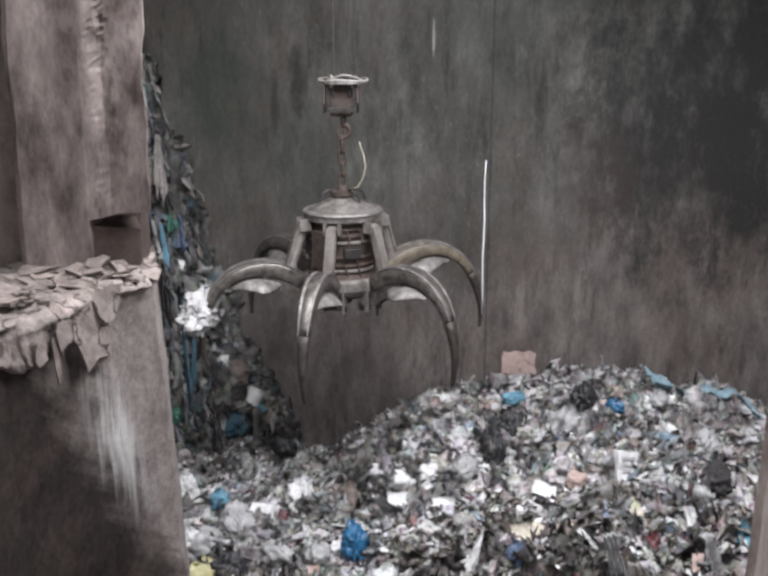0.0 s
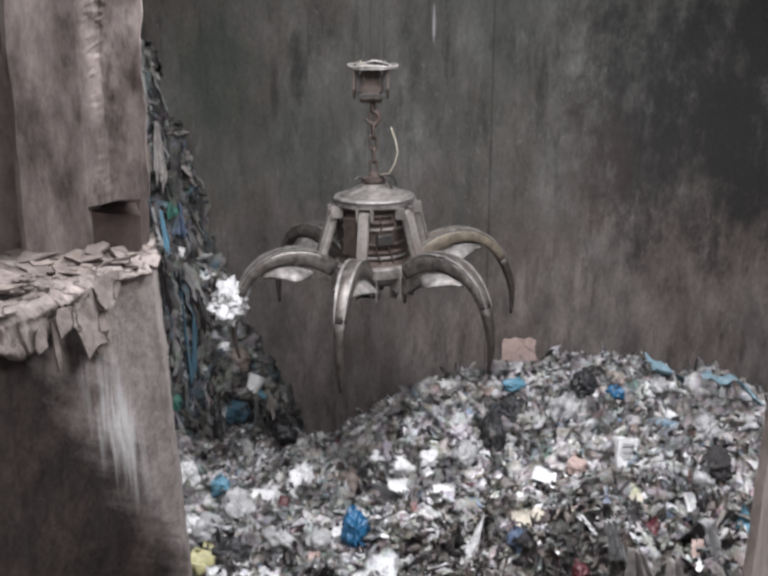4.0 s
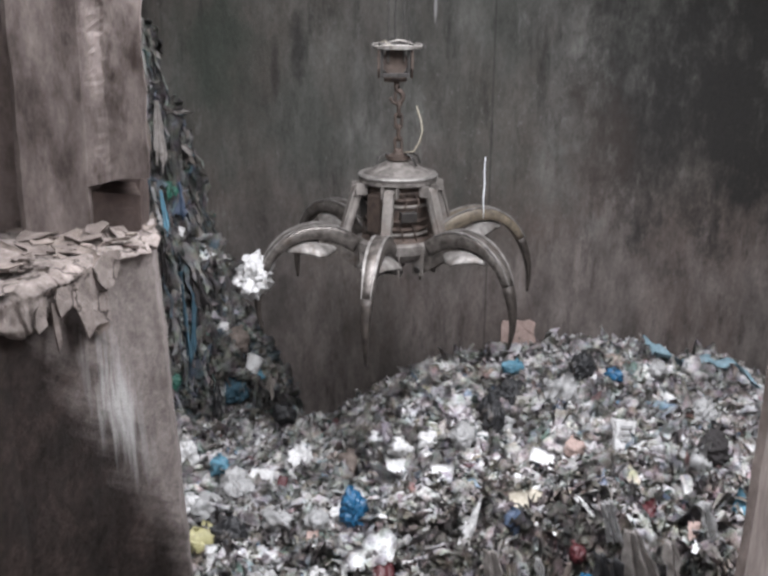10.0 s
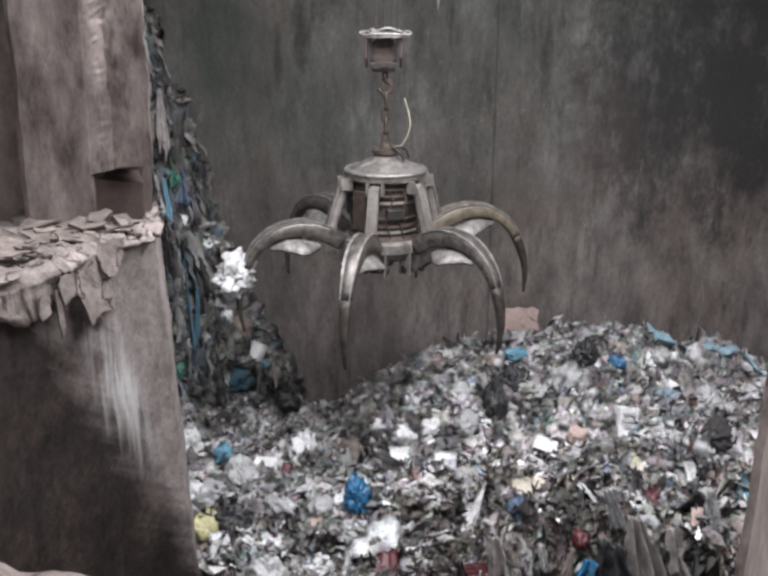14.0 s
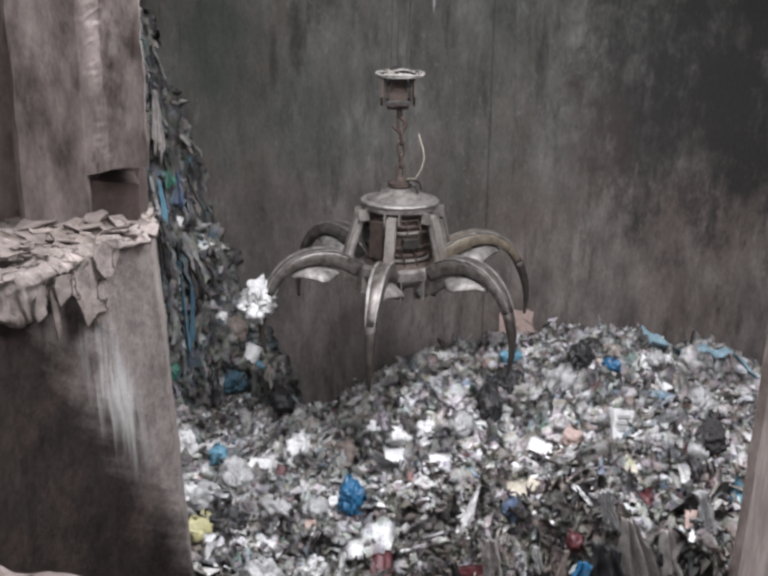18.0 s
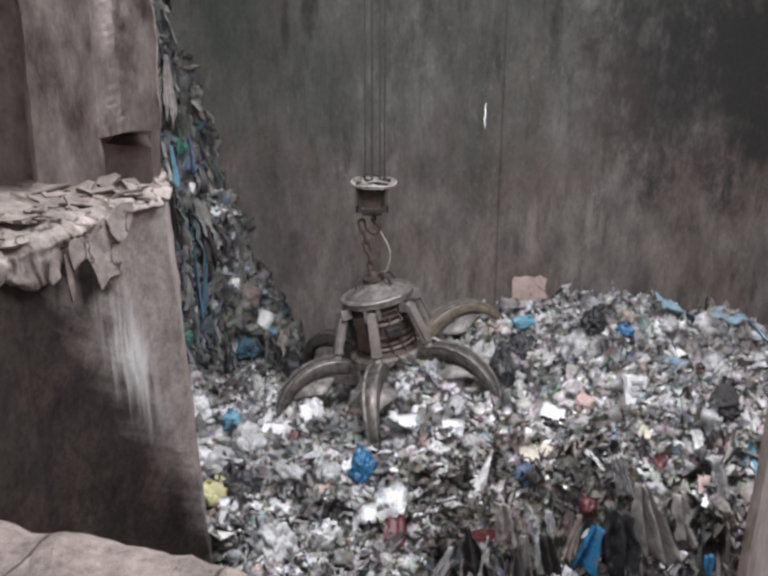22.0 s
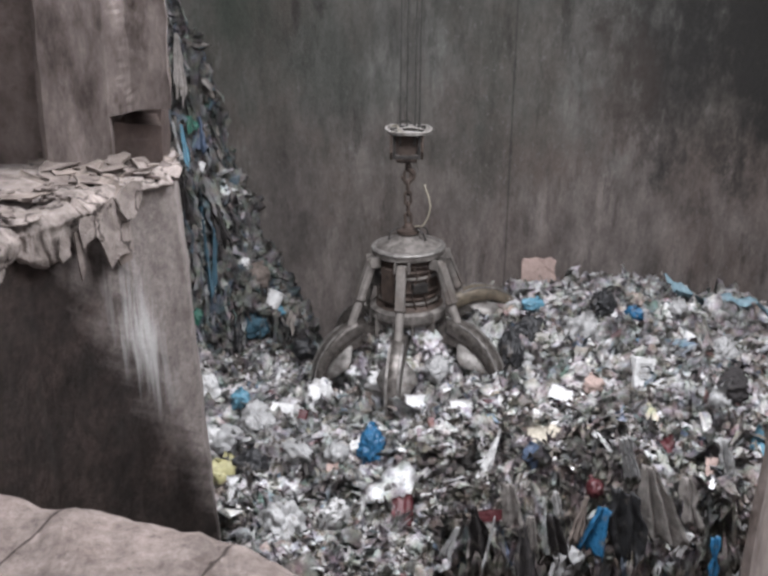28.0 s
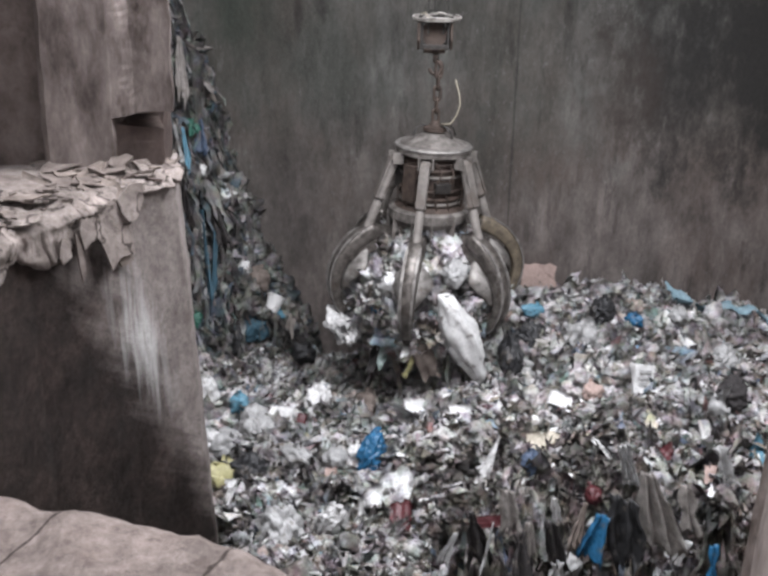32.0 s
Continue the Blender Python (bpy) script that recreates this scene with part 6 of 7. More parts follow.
    crumpled("cardboard", TAN, (-3.06, 8.63, 6.94), 0.17, 2.50, (0.1, -0.25, 0.96), (0.1, 0, 1), "dusty torn cardboard lying on the concrete wall", "cardboard", 0.2, 7, "dusty scraps on the wall", 0.02, 0.45)
    crumpled("cardboard", TAN, (-2.52, 8.55, 6.94), 0.17, 1.67, (0.1, -0.25, 0.96), (0.1, 0, 1), "dusty torn cardboard lying on the concrete wall", "cardboard", 0.2, 7, "dusty scraps on the wall", 0.02, 0.45)
    crumpled("paper", PEACH, (-2.97, 8.5, 6.94), 0.08, 1.79, (0.1, -0.25, 0.96), (0.1, 0, 1), "small reddish scrap on the concrete wall", "paper", 0.2, 7, "dusty scraps on the wall", 0.02, 0.45)
    crumpled("cardboard", TAN, (-2.28, 7.69, 6.93), 0.18, 0.42, (0.11, 0.09, 0.9), (0.1, 0, 1), "small dusty torn scrap on the concrete wall", "cardboard", 0.2, 7, "dusty scraps on the wall", 0.02, 0.45)
    crumpled("cardboard", CAKED, (-2.51, 7.99, 6.94), 0.12, 1.85, (0.13, -0.46, 0.9), (0.1, 0, 1), "small dusty torn scrap on the concrete wall", "cardboard", 0.2, 7, "dusty scraps on the wall", 0.02, 0.45)
    crumpled("cardboard", TAN, (-2.91, 8.3, 6.96), 0.16, 0.57, (0.34, -0.40, 0.9), (0.1, 0, 1), "small dusty torn scrap on the concrete wall", "cardboard", 0.2, 7, "dusty scraps on the wall", 0.02, 0.45)
    crumpled("cardboard", RECESS, (-2.89, 7.6, 6.96), 0.09, 1.75, (-0.06, -0.91, 0.9), (0.1, 0, 1), "small dusty torn scrap on the concrete wall", "cardboard", 0.2, 7, "dusty scraps on the wall", 0.02, 0.45)
    crumpled("cardboard", PILLAR, (-2.02, 8.14, 6.97), 0.16, 0.55, (-0.00, -0.49, 0.9), (0.1, 0, 1), "small dusty torn scrap on the concrete wall", "cardboard", 0.2, 7, "dusty scraps on the wall", 0.02, 0.45)
    crumpled("cardboard", TAN, (-2.16, 8.03, 6.95), 0.09, 1.33, (0.03, -0.47, 0.9), (0.1, 0, 1), "small dusty torn scrap on the concrete wall", "cardboard", 0.2, 7, "dusty scraps on the wall", 0.02, 0.45)
    crumpled("cardboard", CAKED, (-2.35, 7.56, 6.94), 0.20, 0.66, (-0.04, 0.00, 0.9), (0.1, 0, 1), "small dusty torn scrap on the concrete wall", "cardboard", 0.2, 7, "dusty scraps on the wall", 0.02, 0.45)
    crumpled("cardboard", TAN, (-2.35, 7.93, 6.96), 0.12, 0.92, (-0.30, -0.28, 0.9), (0.1, 0, 1), "small dusty torn scrap on the concrete wall", "cardboard", 0.2, 7, "dusty scraps on the wall", 0.02, 0.45)
    crumpled("cardboard", RECESS, (-2.72, 7.94, 6.94), 0.19, 1.05, (-0.06, -0.59, 0.9), (0.1, 0, 1), "small dusty torn scrap on the concrete wall", "cardboard", 0.2, 7, "dusty scraps on the wall", 0.02, 0.45)
    crumpled("cardboard", TAN, (-2.06, 8.37, 6.96), 0.14, 0.67, (0.04, -0.05, 0.9), (0.1, 0, 1), "small dusty torn scrap on the concrete wall", "cardboard", 0.2, 7, "dusty scraps on the wall", 0.02, 0.45)
    crumpled("cardboard", CAKED, (-3.04, 8.2, 6.95), 0.10, 0.78, (-0.16, -0.13, 0.9), (0.1, 0, 1), "small dusty torn scrap on the concrete wall", "cardboard", 0.2, 7, "dusty scraps on the wall", 0.02, 0.45)
    crumpled("cardboard", TAN, (-2.52, 7.07, 6.94), 0.13, 0.82, (-0.36, -0.49, 0.9), (0.1, 0, 1), "small dusty torn scrap on the concrete wall", "cardboard", 0.2, 7, "dusty scraps on the wall", 0.02, 0.45)
    crumpled("cardboard", RECESS, (-2.07, 7.95, 6.96), 0.09, 1.24, (0.12, 0.25, 0.9), (0.1, 0, 1), "small dusty torn scrap on the concrete wall", "cardboard", 0.2, 7, "dusty scraps on the wall", 0.02, 0.45)
    crumpled("cardboard", PILLAR, (-2.2, 8.28, 6.96), 0.16, 1.30, (0.37, -0.29, 0.9), (0.1, 0, 1), "small dusty torn scrap on the concrete wall", "cardboard", 0.2, 7, "dusty scraps on the wall", 0.02, 0.45)
    bm = box_bm(-0.32, 0.3, -0.02, 0.02, -0.4, 0.22)
    bmesh.ops.subdivide_edges(bm, edges=bm.edges[:], cuts=4, use_grid_fill=True)
    for v in bm.verts:
        v.co += Vector((noise.noise(v.co * 5 + Vector((3, 0, 0))) * 0.07, noise.noise(v.co * 4) * 0.05, noise.noise(v.co * 6) * 0.08 * (v.co.z > 0)))
    tagged(part("board", bm, PEACH), "pink torn board standing at the wall behind the crest", "board").matrix_basis = pose(2.62, 18.2, 2.62, -6, 3, 5)
    stick = tube_bm([(1.9, 16.2, 2.25), (2.2, 16.2, 2.32), (2.6, 16.25, 2.47), (3.0, 16.3, 2.56)], [0.05, 0.045, 0.04, 0.03], 8)
    tagged(part("branch", stick, GREYFILM, None, "", True), "grey bent stick on the crest of the heap", "stick")
    # rags and film that hang down the steep face: top, length, width and slant
    for i, (name, mat, x, y, z, length, width, slant, label) in enumerate((
            ("cloth", BEIGE, 3.06, 10.87, 2.62, 1.04, 0.52, 0.27, "grey-beige cloth hanging over the steep face"),
            ("film", BLUE, 2.54, 10.77, 2.07, 0.56, 0.32, -0.16, "bright blue film sticking out of the face"),
            ("film", BLACKFILM, 2.78, 10.81, 2.30, 0.97, 0.58, 0.11, "torn black film hanging down the steep face"),
            ("cloth", TAN, 2.32, 10.80, 2.22, 0.64, 0.15, -0.24, "narrow beige strip hanging on the face"),
            ("cloth", BEIGE, 1.33, 10.83, 2.36, 0.53, 0.34, 0.16, "crumpled beige rag hanging on the face"),
            ("film", SCUFFED, 1.92, 10.81, 2.27, 0.31, 0.18, 0.20, "small white film hanging on the face"),
            ("film", SCUFFED, 3.62, 10.70, 1.77, 0.34, 0.14, -0.09, "narrow white film hanging on the face"),
            ("film", BLUE, 3.94, 10.69, 1.73, 0.68, 0.22, 0.04, "bright blue sleeve hanging down the face"),
            ("cloth", GREYFILM, 0.72, 10.72, 1.79, 0.41, 0.14, -0.41, "dull grey cloth strip hanging on the face"),
            ("cloth", GREYFILM, 1.18, 10.75, 1.93, 0.64, 0.11, 0.04, "dull grey cloth strip hanging on the face"),
            ("cloth", BEIGE, 1.62, 10.75, 1.95, 0.46, 0.19, 0.18, "beige rag hanging down the face"),
            ("film", GREYFILM, 2.03, 10.65, 1.45, 0.41, 0.37, -0.28, "pale grey film hanging low on the face"),
            ("cloth", BEIGE, 3.53, 10.84, 2.48, 0.60, 0.26, 0.18, "grey-beige rag hanging beside a larger cloth"),
            # three dark cloths stand in for shaded hollows of the face
            ("cloth", DARKCLOTH, 1.53, 10.72, 1.83, 0.68, 0.37, 0.06, "dark sheet hanging for a shaded hollow in the steep face"),
            ("cloth", DARKCLOTH, 1.88, 10.75, 1.96, 0.68, 0.34, 0.10, "dark sheet hanging for a shaded hollow in the steep face"),
            ("cloth", DARKCLOTH, 0.91, 10.77, 2.06, 0.75, 0.37, 0.08, "dark sheet hanging for a shaded hollow in the steep face"),
            ("cloth", GREYFILM, 2.84, 11.34, 2.76, 0.59, 0.38, 0.29, "grey film hanging over the edge of the face"),
            ("cloth", GREYFILM, 4.08, 11.34, 2.76, 0.65, 0.38, 0.19, "grey film hanging over the edge of the face"),
    )):
        rag = hung(name, mat, (x, y, z), length, width, slant, 300 + i)
        tagged(rag, label, name, "refuse on the heap")
    # cloth and film that hang on the bank in the corner
    for i, (name, mat, x, y, z, length, width, slant, label) in enumerate((
            ("cloth", TEAL, -3.58, 16.95, 4.15, 1.55, 0.30, 0.14, "long teal-blue cloth hanging on the bank"),
            ("cloth", TEAL, -3.36, 17.0, 3.75, 1.10, 0.14, 0.16, "narrow blue-grey cloth strip hanging on the bank"),
            ("film", GREYFILM, -4.02, 17.1, 5.62, 0.72, 0.13, 0.20, "narrow pale film strip hanging on the bank"),
            ("film", CYAN, -3.90, 17.2, 5.55, 0.76, 0.13, 0.14, "faded light blue film hanging on the bank"),
            ("cloth", BEIGE, -3.54, 18.3, 4.97, 0.95, 0.26, 0.12, "pale grey-beige cloth hanging on the bank"),
            ("cloth", BEIGE, -4.08, 18.1, 7.0, 1.15, 0.24, 0.12, "pale beige cloth hanging high on the bank"),
            ("film", GREYFILM, -3.95, 18.4, 6.8, 0.90, 0.16, 0.16, "grey film hanging high on the bank"),
            ("film", SLATE, -3.80, 17.9, 5.55, 0.60, 0.42, 0.20, "slate blue film hanging on the bank"),
            ("cloth", DARKCLOTH, -3.84, 16.6, 4.95, 0.85, 0.44, 0.12, "dark cloth hanging on the bank"),
            ("cloth", DARKCLOTH, -3.45, 17.2, 4.22, 0.80, 0.44, 0.14, "dark cloth hanging on the bank"),
            ("film", BLACKFILM, -3.18, 17.8, 3.30, 0.70, 0.48, 0.18, "black film hanging on the bank"),
            ("film", BLACKFILM, -3.05, 16.95, 1.95, 0.55, 0.46, 0.08, "black film hanging low on the bank"),
            ("film", GREEN, -3.86, 17.75, 5.6, 0.34, 0.26, 0.10, "green film hanging on the bank"),
    )):
        rag = hung(name, mat, (x, y, z), length, width, slant, 400 + i)
        rag.rotation_euler.x = math.radians(-21)
        tagged(rag, label, name, "refuse on the bank")
    # a long wedge of film, narrow at its upper end
    wedge = loft_bm([[(-w * 0.5, -0.01 - 0.3 * w, z), (0, 0.05 - 0.6 * w, z + 0.02), (w * 0.5, -0.01, z - 0.03), (w * 0.5, 0.012, z - 0.03), (0, 0.07 - 0.6 * w, z + 0.02), (-w * 0.5, 0.012 - 0.3 * w, z)]
                     for w, z in ((0.15, -0.37), (0.22, -0.30), (0.19, -0.12), (0.12, 0.12), (0.05, 0.34), (0.015, 0.46))])
    wedge = tagged(part("film", wedge, SCUFFED), "long pale wedge of packaging film", "film", "refuse on the heap")
    wedge.matrix_basis = pose(1.20, 12.02, float(heap(1.2, 12.02)) + 0.25, -35, 27, 0)
    # the faded tarpaulin that lies over the crest
    line = [(4.75, 16.9), (5.04, 16.75), (5.39, 16.62), (5.75, 16.45), (6.07, 16.25), (6.4, 15.9)]
    xs = np.interp(np.linspace(0, 5, 26), range(6), [p[0] for p in line])
    ys = np.interp(np.linspace(0, 5, 26), range(6), [p[1] for p in line])
    verts, w = [], 9
    for i, (x, y) in enumerate(zip(xs, ys)):
        broad = 0.48 * (0.55 + 0.45 * math.sin(0.35 + i * 0.13)) * (1 + 0.35 * noise.noise(Vector((i * 0.6, 0, 0))))
        for j in range(w):
            c = j / (w - 1) - 0.5
            px, py = x + c * broad * 0.5, y - c * broad * 1.1
            verts.append((px, py, float(heap(px, py)) + 0.28 + 0.05 * math.sin(c * 14 + i * 0.35) + 0.05 * noise.noise(Vector((i * 0.45, j * 0.5, 3)))))
    g = np.arange(len(verts)).reshape(-1, w)
    cover = raw("tarpaulin", verts, np.stack([g[:-1, :-1], g[1:, :-1], g[1:, 1:], g[:-1, 1:]], -1).reshape(-1, 4), FADED, None, True)
    tagged(cover, "faded light blue tarpaulin strip over the crest", "tarpaulin", "refuse on the heap")
    return blue


BLUE_BAG = build_notable()


# ---- single scraps over the nearest stretch of the heap, sharing a few meshes ----
def scraps():
    global rng
    rng = np.random.default_rng(23)
    shapes = []
    for k in range(16):
        if k % 3 == 2:
            v, f = bags(np.zeros((1, 3)), np.array([[0, 0, 1.0]]), np.array([1.0]), 0.5, 0.14)
            name = "packet"
        else:
            v, f = sheets(np.zeros((1, 3)), np.array([[0, 0, 1.0]]), np.array([1.0]), 0.7, 0.24, 0.02, None, 5)
            name = ("paper_scrap", "film_scrap")[k % 2]
        ob = raw(name, v, f, PIECES)
        shapes.append((name, ob.data))
        bpy.data.objects.remove(ob)
    for i in range(300):
        name, me = shapes[i % 16]
        ob = new(name, me)
        x, y = rng.uniform(-2.2, 4.6), rng.uniform(11.2, 15.5)
        n = Vector(heap_normal(np.array(x), np.array(y))) + Vector((0, -0.35, 0))
        s = 0.13 + 0.24 * rng.random() ** 2
        turn = n.to_track_quat("Z", "Y").to_matrix().to_4x4()
        ob.parent = HEAP
        ob.matrix_basis = Matrix.Translation(rest(x, y, 0.05)) @ turn @ pose(0, 0, 0, rng.normal(0, 14), rng.normal(0, 14), rng.uniform(0, 360)) @ Matrix.Diagonal((s, s, s, 1))
    rag = shapes[0][1].copy()
    rag.materials.clear()
    rag.materials.append(RAGS)
    for i in range(70):
        ob = new("rag", rag)
        p = corner(np.array([rng.uniform(0.03, 0.6)]), np.array([rng.uniform(0.8, 8.6)]))[0]
        s = 0.15 + 0.22 * rng.random()
        ob.parent = BANK
        ob.matrix_basis = Matrix.Translation((p[0] + 0.06, p[1] - 0.14, p[2])) @ pose(0, 0, 0, 70 + rng.normal(0, 18), rng.normal(0, 20), rng.normal(10, 30)) @ Matrix.Diagonal((s * 0.5, s * 1.7, s, 1))


scraps()


# ---- waste caught in the grab, the white film on a tine, and the dribble of water ----
def build_caught():
    global rng
    rng = np.random.default_rng(31)
    root = tagged(new("caught_waste"), "clump of mixed waste held between the grapple's tines", "waste")
    m = 2300
    a, h = rng.uniform(0, 6.283, m), rng.random(m)
    r = rng.random(m) ** 0.3 * (0.55 + 0.75 * np.sin(h * 2.6)) * 1.04
    c = np.stack([r * np.cos(a), r * np.sin(a), -1.28 - 1.95 * h], -1)
    n = c * [1, 1, 0.3] + [0, 0, 0.6]
    n /= np.linalg.norm(n, axis=1, keepdims=True)
    tagged(raw("torn_litter", *sheets(c, n, rng.gamma(2.4, 0.055, m) + 0.06, 0.6, 1.2, 0.5, None, 6), LITTER, root), "torn film and paper", kind="stuff")
    m = 190
    a, h = rng.uniform(0, 6.283, m), rng.random(m) ** 1.2
    r = 0.92 * (0.55 + 0.75 * np.sin(h * 2.6))
    c = np.stack([r * np.cos(a), r * np.sin(a), -1.3 - 1.7 * h], -1)
    tagged(raw("crumpled_film", *bags(c, c * [1, 1, 0.2] + [0, 0, 0.5], rng.gamma(4, 0.05, m) + 0.1, 0.6, 0.36, 3), LITTER, root, True), "crumpled bags and film", kind="stuff")
    m = 70
    a = rng.uniform(0, 6.283, m)
    tops = np.stack([0.85 * np.cos(a), 0.85 * np.sin(a), rng.uniform(-3.1, -2.3, m)], -1)
    tagged(raw("film_fringe", *ribbons(tops, rng.gamma(3, 0.17, m) + 0.15, rng.gamma(3, 0.03, m) + 0.04, np.zeros(3)), HANGING, root), "dark strips hanging between the tines", kind="stuff")
    dark = sack("core", SOIL, (0, 0, -2.2), (1.6, 1.6, 1.6), "packed dark refuse", "", 0, 77, 0.14)
    dark.parent = root
    if "category" in dark:
        del dark["category"]
    for i, (x, y, z, d, mat, lab) in enumerate((
            (-0.52, -0.95, -1.95, 0.42, WHITE, "crumpled white bag"), (-0.10, -0.98, -1.78, 0.36, WHITE, "white bag"), (0.42, -1.02, -1.72, 0.45, GREYFILM, "grey crumpled bag"),
            (0.74, -0.8, -1.85, 0.3, WHITE, "white packet"), (-0.75, -0.7, -2.5, 0.3, BLUE, "small blue packet"), (-0.5, -0.9, -2.5, 0.35, TAN, "brown packet"),
            (0.15, -1.05, -2.55, 0.4, TAN, "tan paper sack"), (0.9, -0.7, -2.3, 0.35, GREYFILM, "grey packet"), (-0.28, -1.0, -2.15, 0.34, DARKCLOTH, "dark rag bundle"),
            (-0.5, -0.7, -3.0, 0.4, DARKCLOTH, "dark hanging rag"), (-0.3, -0.9, -2.9, 0.4, GREYFILM, "grey crumpled film"), (0.75, -0.8, -2.9, 0.4, DARKCLOTH, "dark hanging rag"))):
        ob = sack("bag", mat, (x, y, z), (d, d * 0.8, d * 0.8), lab, "", i * 40, 90 + i, 0.18)
        ob.parent = root
        if "category" in ob:
            del ob["category"]
    for i, (x, y, z, w, h, mat, lab) in enumerate(((0.0, -1.15, -3.0, 0.26, 0.95, TAN, "tan film hanging down"), (-0.12, -1.1, -3.1, 0.16, 0.75, YELLOW, "yellowish film hanging down"),
                                                   (-0.2, -1.1, -2.75, 0.22, 0.6, WHITE, "white film hanging down"), (-0.62, -0.9, -3.0, 0.3, 0.9, DARKCLOTH, "dark film hanging down"))):
        ob = crumpled("film", mat, (x, y, z), h, w / h, (0, -1, 0.1), (0.05, 0, 1), lab, "", 0.1, 8)
        ob.parent = root
    return root


CAUGHT = build_caught()


def white_sleeve():
    """A long filled white film sack that hangs out of the grab."""
    bm = bmesh.new()
    bmesh.ops.create_icosphere(bm, subdivisions=4, radius=0.5)
    for v in bm.verts:
        t = v.co.z + 0.5
        w = 0.36 + 0.14 * math.sin(t * 2.4)
        d = 1 + 0.3 * noise.noise(v.co * 4) + 0.35 * (0.3 - abs(noise.noise(v.co * 7))) + 0.2 * (0.3 - abs(noise.noise(v.co * 15)))
        v.co = Vector((v.co.x * w * d, v.co.y * w * 0.7 * d, v.co.z * (1.7 + 0.25 * noise.noise(v.co * 5))))
    ob = part("film_sack", bm, WHITE, None, "", True)
    part("knot", tube_bm([(0, 0, 0.68), (0.01, 0, 0.76), (0.03, 0.02, 0.84)], [0.07, 0.03, 0.08], 8), WHITE, ob)
    return tagged(ob, "long white film sack hanging from the grapple", "sack")


SLEEVE = white_sleeve()
SNAG = sack("snagged_film", SCUFFED, (0, 0, 0), (0.66, 0.46, 0.62), "crumpled white film with red print snagged on a tine", "film", 0, 5, 0.27)
part("print_patch", box_bm(-0.12, 0.02, -0.29, -0.26, -0.16, -0.1, 0.01), RED, SNAG, "red print")


def strand(length, width):
    n = 9
    pts = [(0.006 * math.sin(i * 1.7), 0.0, length * (i / (n - 1) - 0.5)) for i in range(n)]
    bm = tube_bm(pts, [width * (0.35 + 0.65 * math.sin(math.pi * (i + 0.6) / (n + 0.2))) for i in range(n)], 7)
    return tagged(part("water_dribble", bm, WATER, None, "", True), "thin falling dribble of water before the wall", "water", "falling water")


# ---- what moves ----
def held(rows, t):
    """Values of rows (t, v, ...) at a time between them."""
    ts = [r[0] for r in rows]
    return [float(np.interp(t, ts, [r[k] for r in rows])) for k in range(1, len(rows[0]))]


GRAB = [
    (0, -0.62, 15.00, 6.16, 0.5), (0.5, -0.58, 14.99, 6.18, 0.0), (1, -0.54, 14.99, 6.19, 0.5), (1.5, -0.47, 14.98, 6.20, 0.5), (2, -0.36, 14.97, 6.22, 0.0),
    (2.5, -0.30, 14.96, 6.21, 1.0), (3, -0.23, 14.96, 6.20, 1.0), (3.5, -0.18, 14.95, 6.19, 1.0), (5.5, -0.05, 14.42, 6.21, 0.0), (6, -0.01, 14.42, 6.19, 0.5),
    (6.5, 0.07, 14.42, 6.19, 0.0), (7, 0.12, 14.42, 6.19, 0.0), (7.5, 0.17, 14.54, 6.18, 1.0), (8, 0.23, 14.65, 6.19, 1.0), (8.5, 0.26, 14.78, 6.19, 0.5),
    (9, 0.25, 14.90, 6.20, 1.0), (9.5, 0.24, 15.00, 6.20, 0.0), (10, 0.21, 15.10, 6.20, 0.0), (10.5, 0.15, 15.13, 6.20, 1.0), (11, 0.09, 15.17, 6.20, 0.5),
    (11.5, 0.04, 15.20, 6.18, 0.0), (12, -0.02, 15.10, 6.18, 0.5), (12.5, -0.05, 15.00, 6.17, 0.0), (13, -0.06, 14.80, 6.19, -1.0), (13.5, -0.05, 14.60, 6.20, 0.0),
    (14, -0.02, 14.49, 6.20, 0.0), (14.5, 0.02, 14.38, 6.21, 0.0), (16.5, 0.20, 14.55, 6.20, 0.5), (17, 0.23, 14.70, 6.11, 0.5), (17.5, 0.26, 14.95, 5.92, 0.5),
    (18, 0.27, 15.20, 5.61, -0.5), (18.5, 0.27, 15.30, 5.23, 0.0), (19, 0.27, 15.40, 4.83, 0.0), (19.5, 0.25, 15.51, 4.43, 1.1), (20, 0.13, 15.62, 3.99, 2.8),
    (20.5, -0.02, 15.62, 3.78, 5.6), (21, -0.11, 15.63, 3.56, 7.9), (21.5, -0.23, 15.63, 3.41, 11.9), (22, -0.28, 15.63, 3.37, 11.9), (22.5, -0.24, 15.64, 3.40, 9.6),
    (23, -0.15, 15.64, 3.50, 7.3), (23.5, -0.07, 15.64, 3.57, 4.0), (24, 0.01, 15.64, 3.67, 2.8), (24.5, 0.07, 15.65, 3.76, 1.1), (25, 0.10, 15.65, 3.84, 1.1),
    (25.5, 0.11, 15.64, 3.85, 1.1), (27.5, 0.04, 15.61, 3.87, 2.2), (28, 0.08, 15.60, 3.86, 1.6), (28.5, 0.14, 15.58, 3.91, 1.6), (29, 0.27, 15.55, 4.05, 0.0),
    (29.5, 0.33, 15.52, 4.14, -2.1), (30, 0.41, 15.50, 4.31, -2.7), (30.5, 0.48, 15.50, 4.53, -3.1), (31, 0.51, 15.50, 4.84, -3.2), (31.5, 0.45, 15.50, 5.18, -2.1),
    (32, 0.42, 15.50, 5.64, -2.1),
]
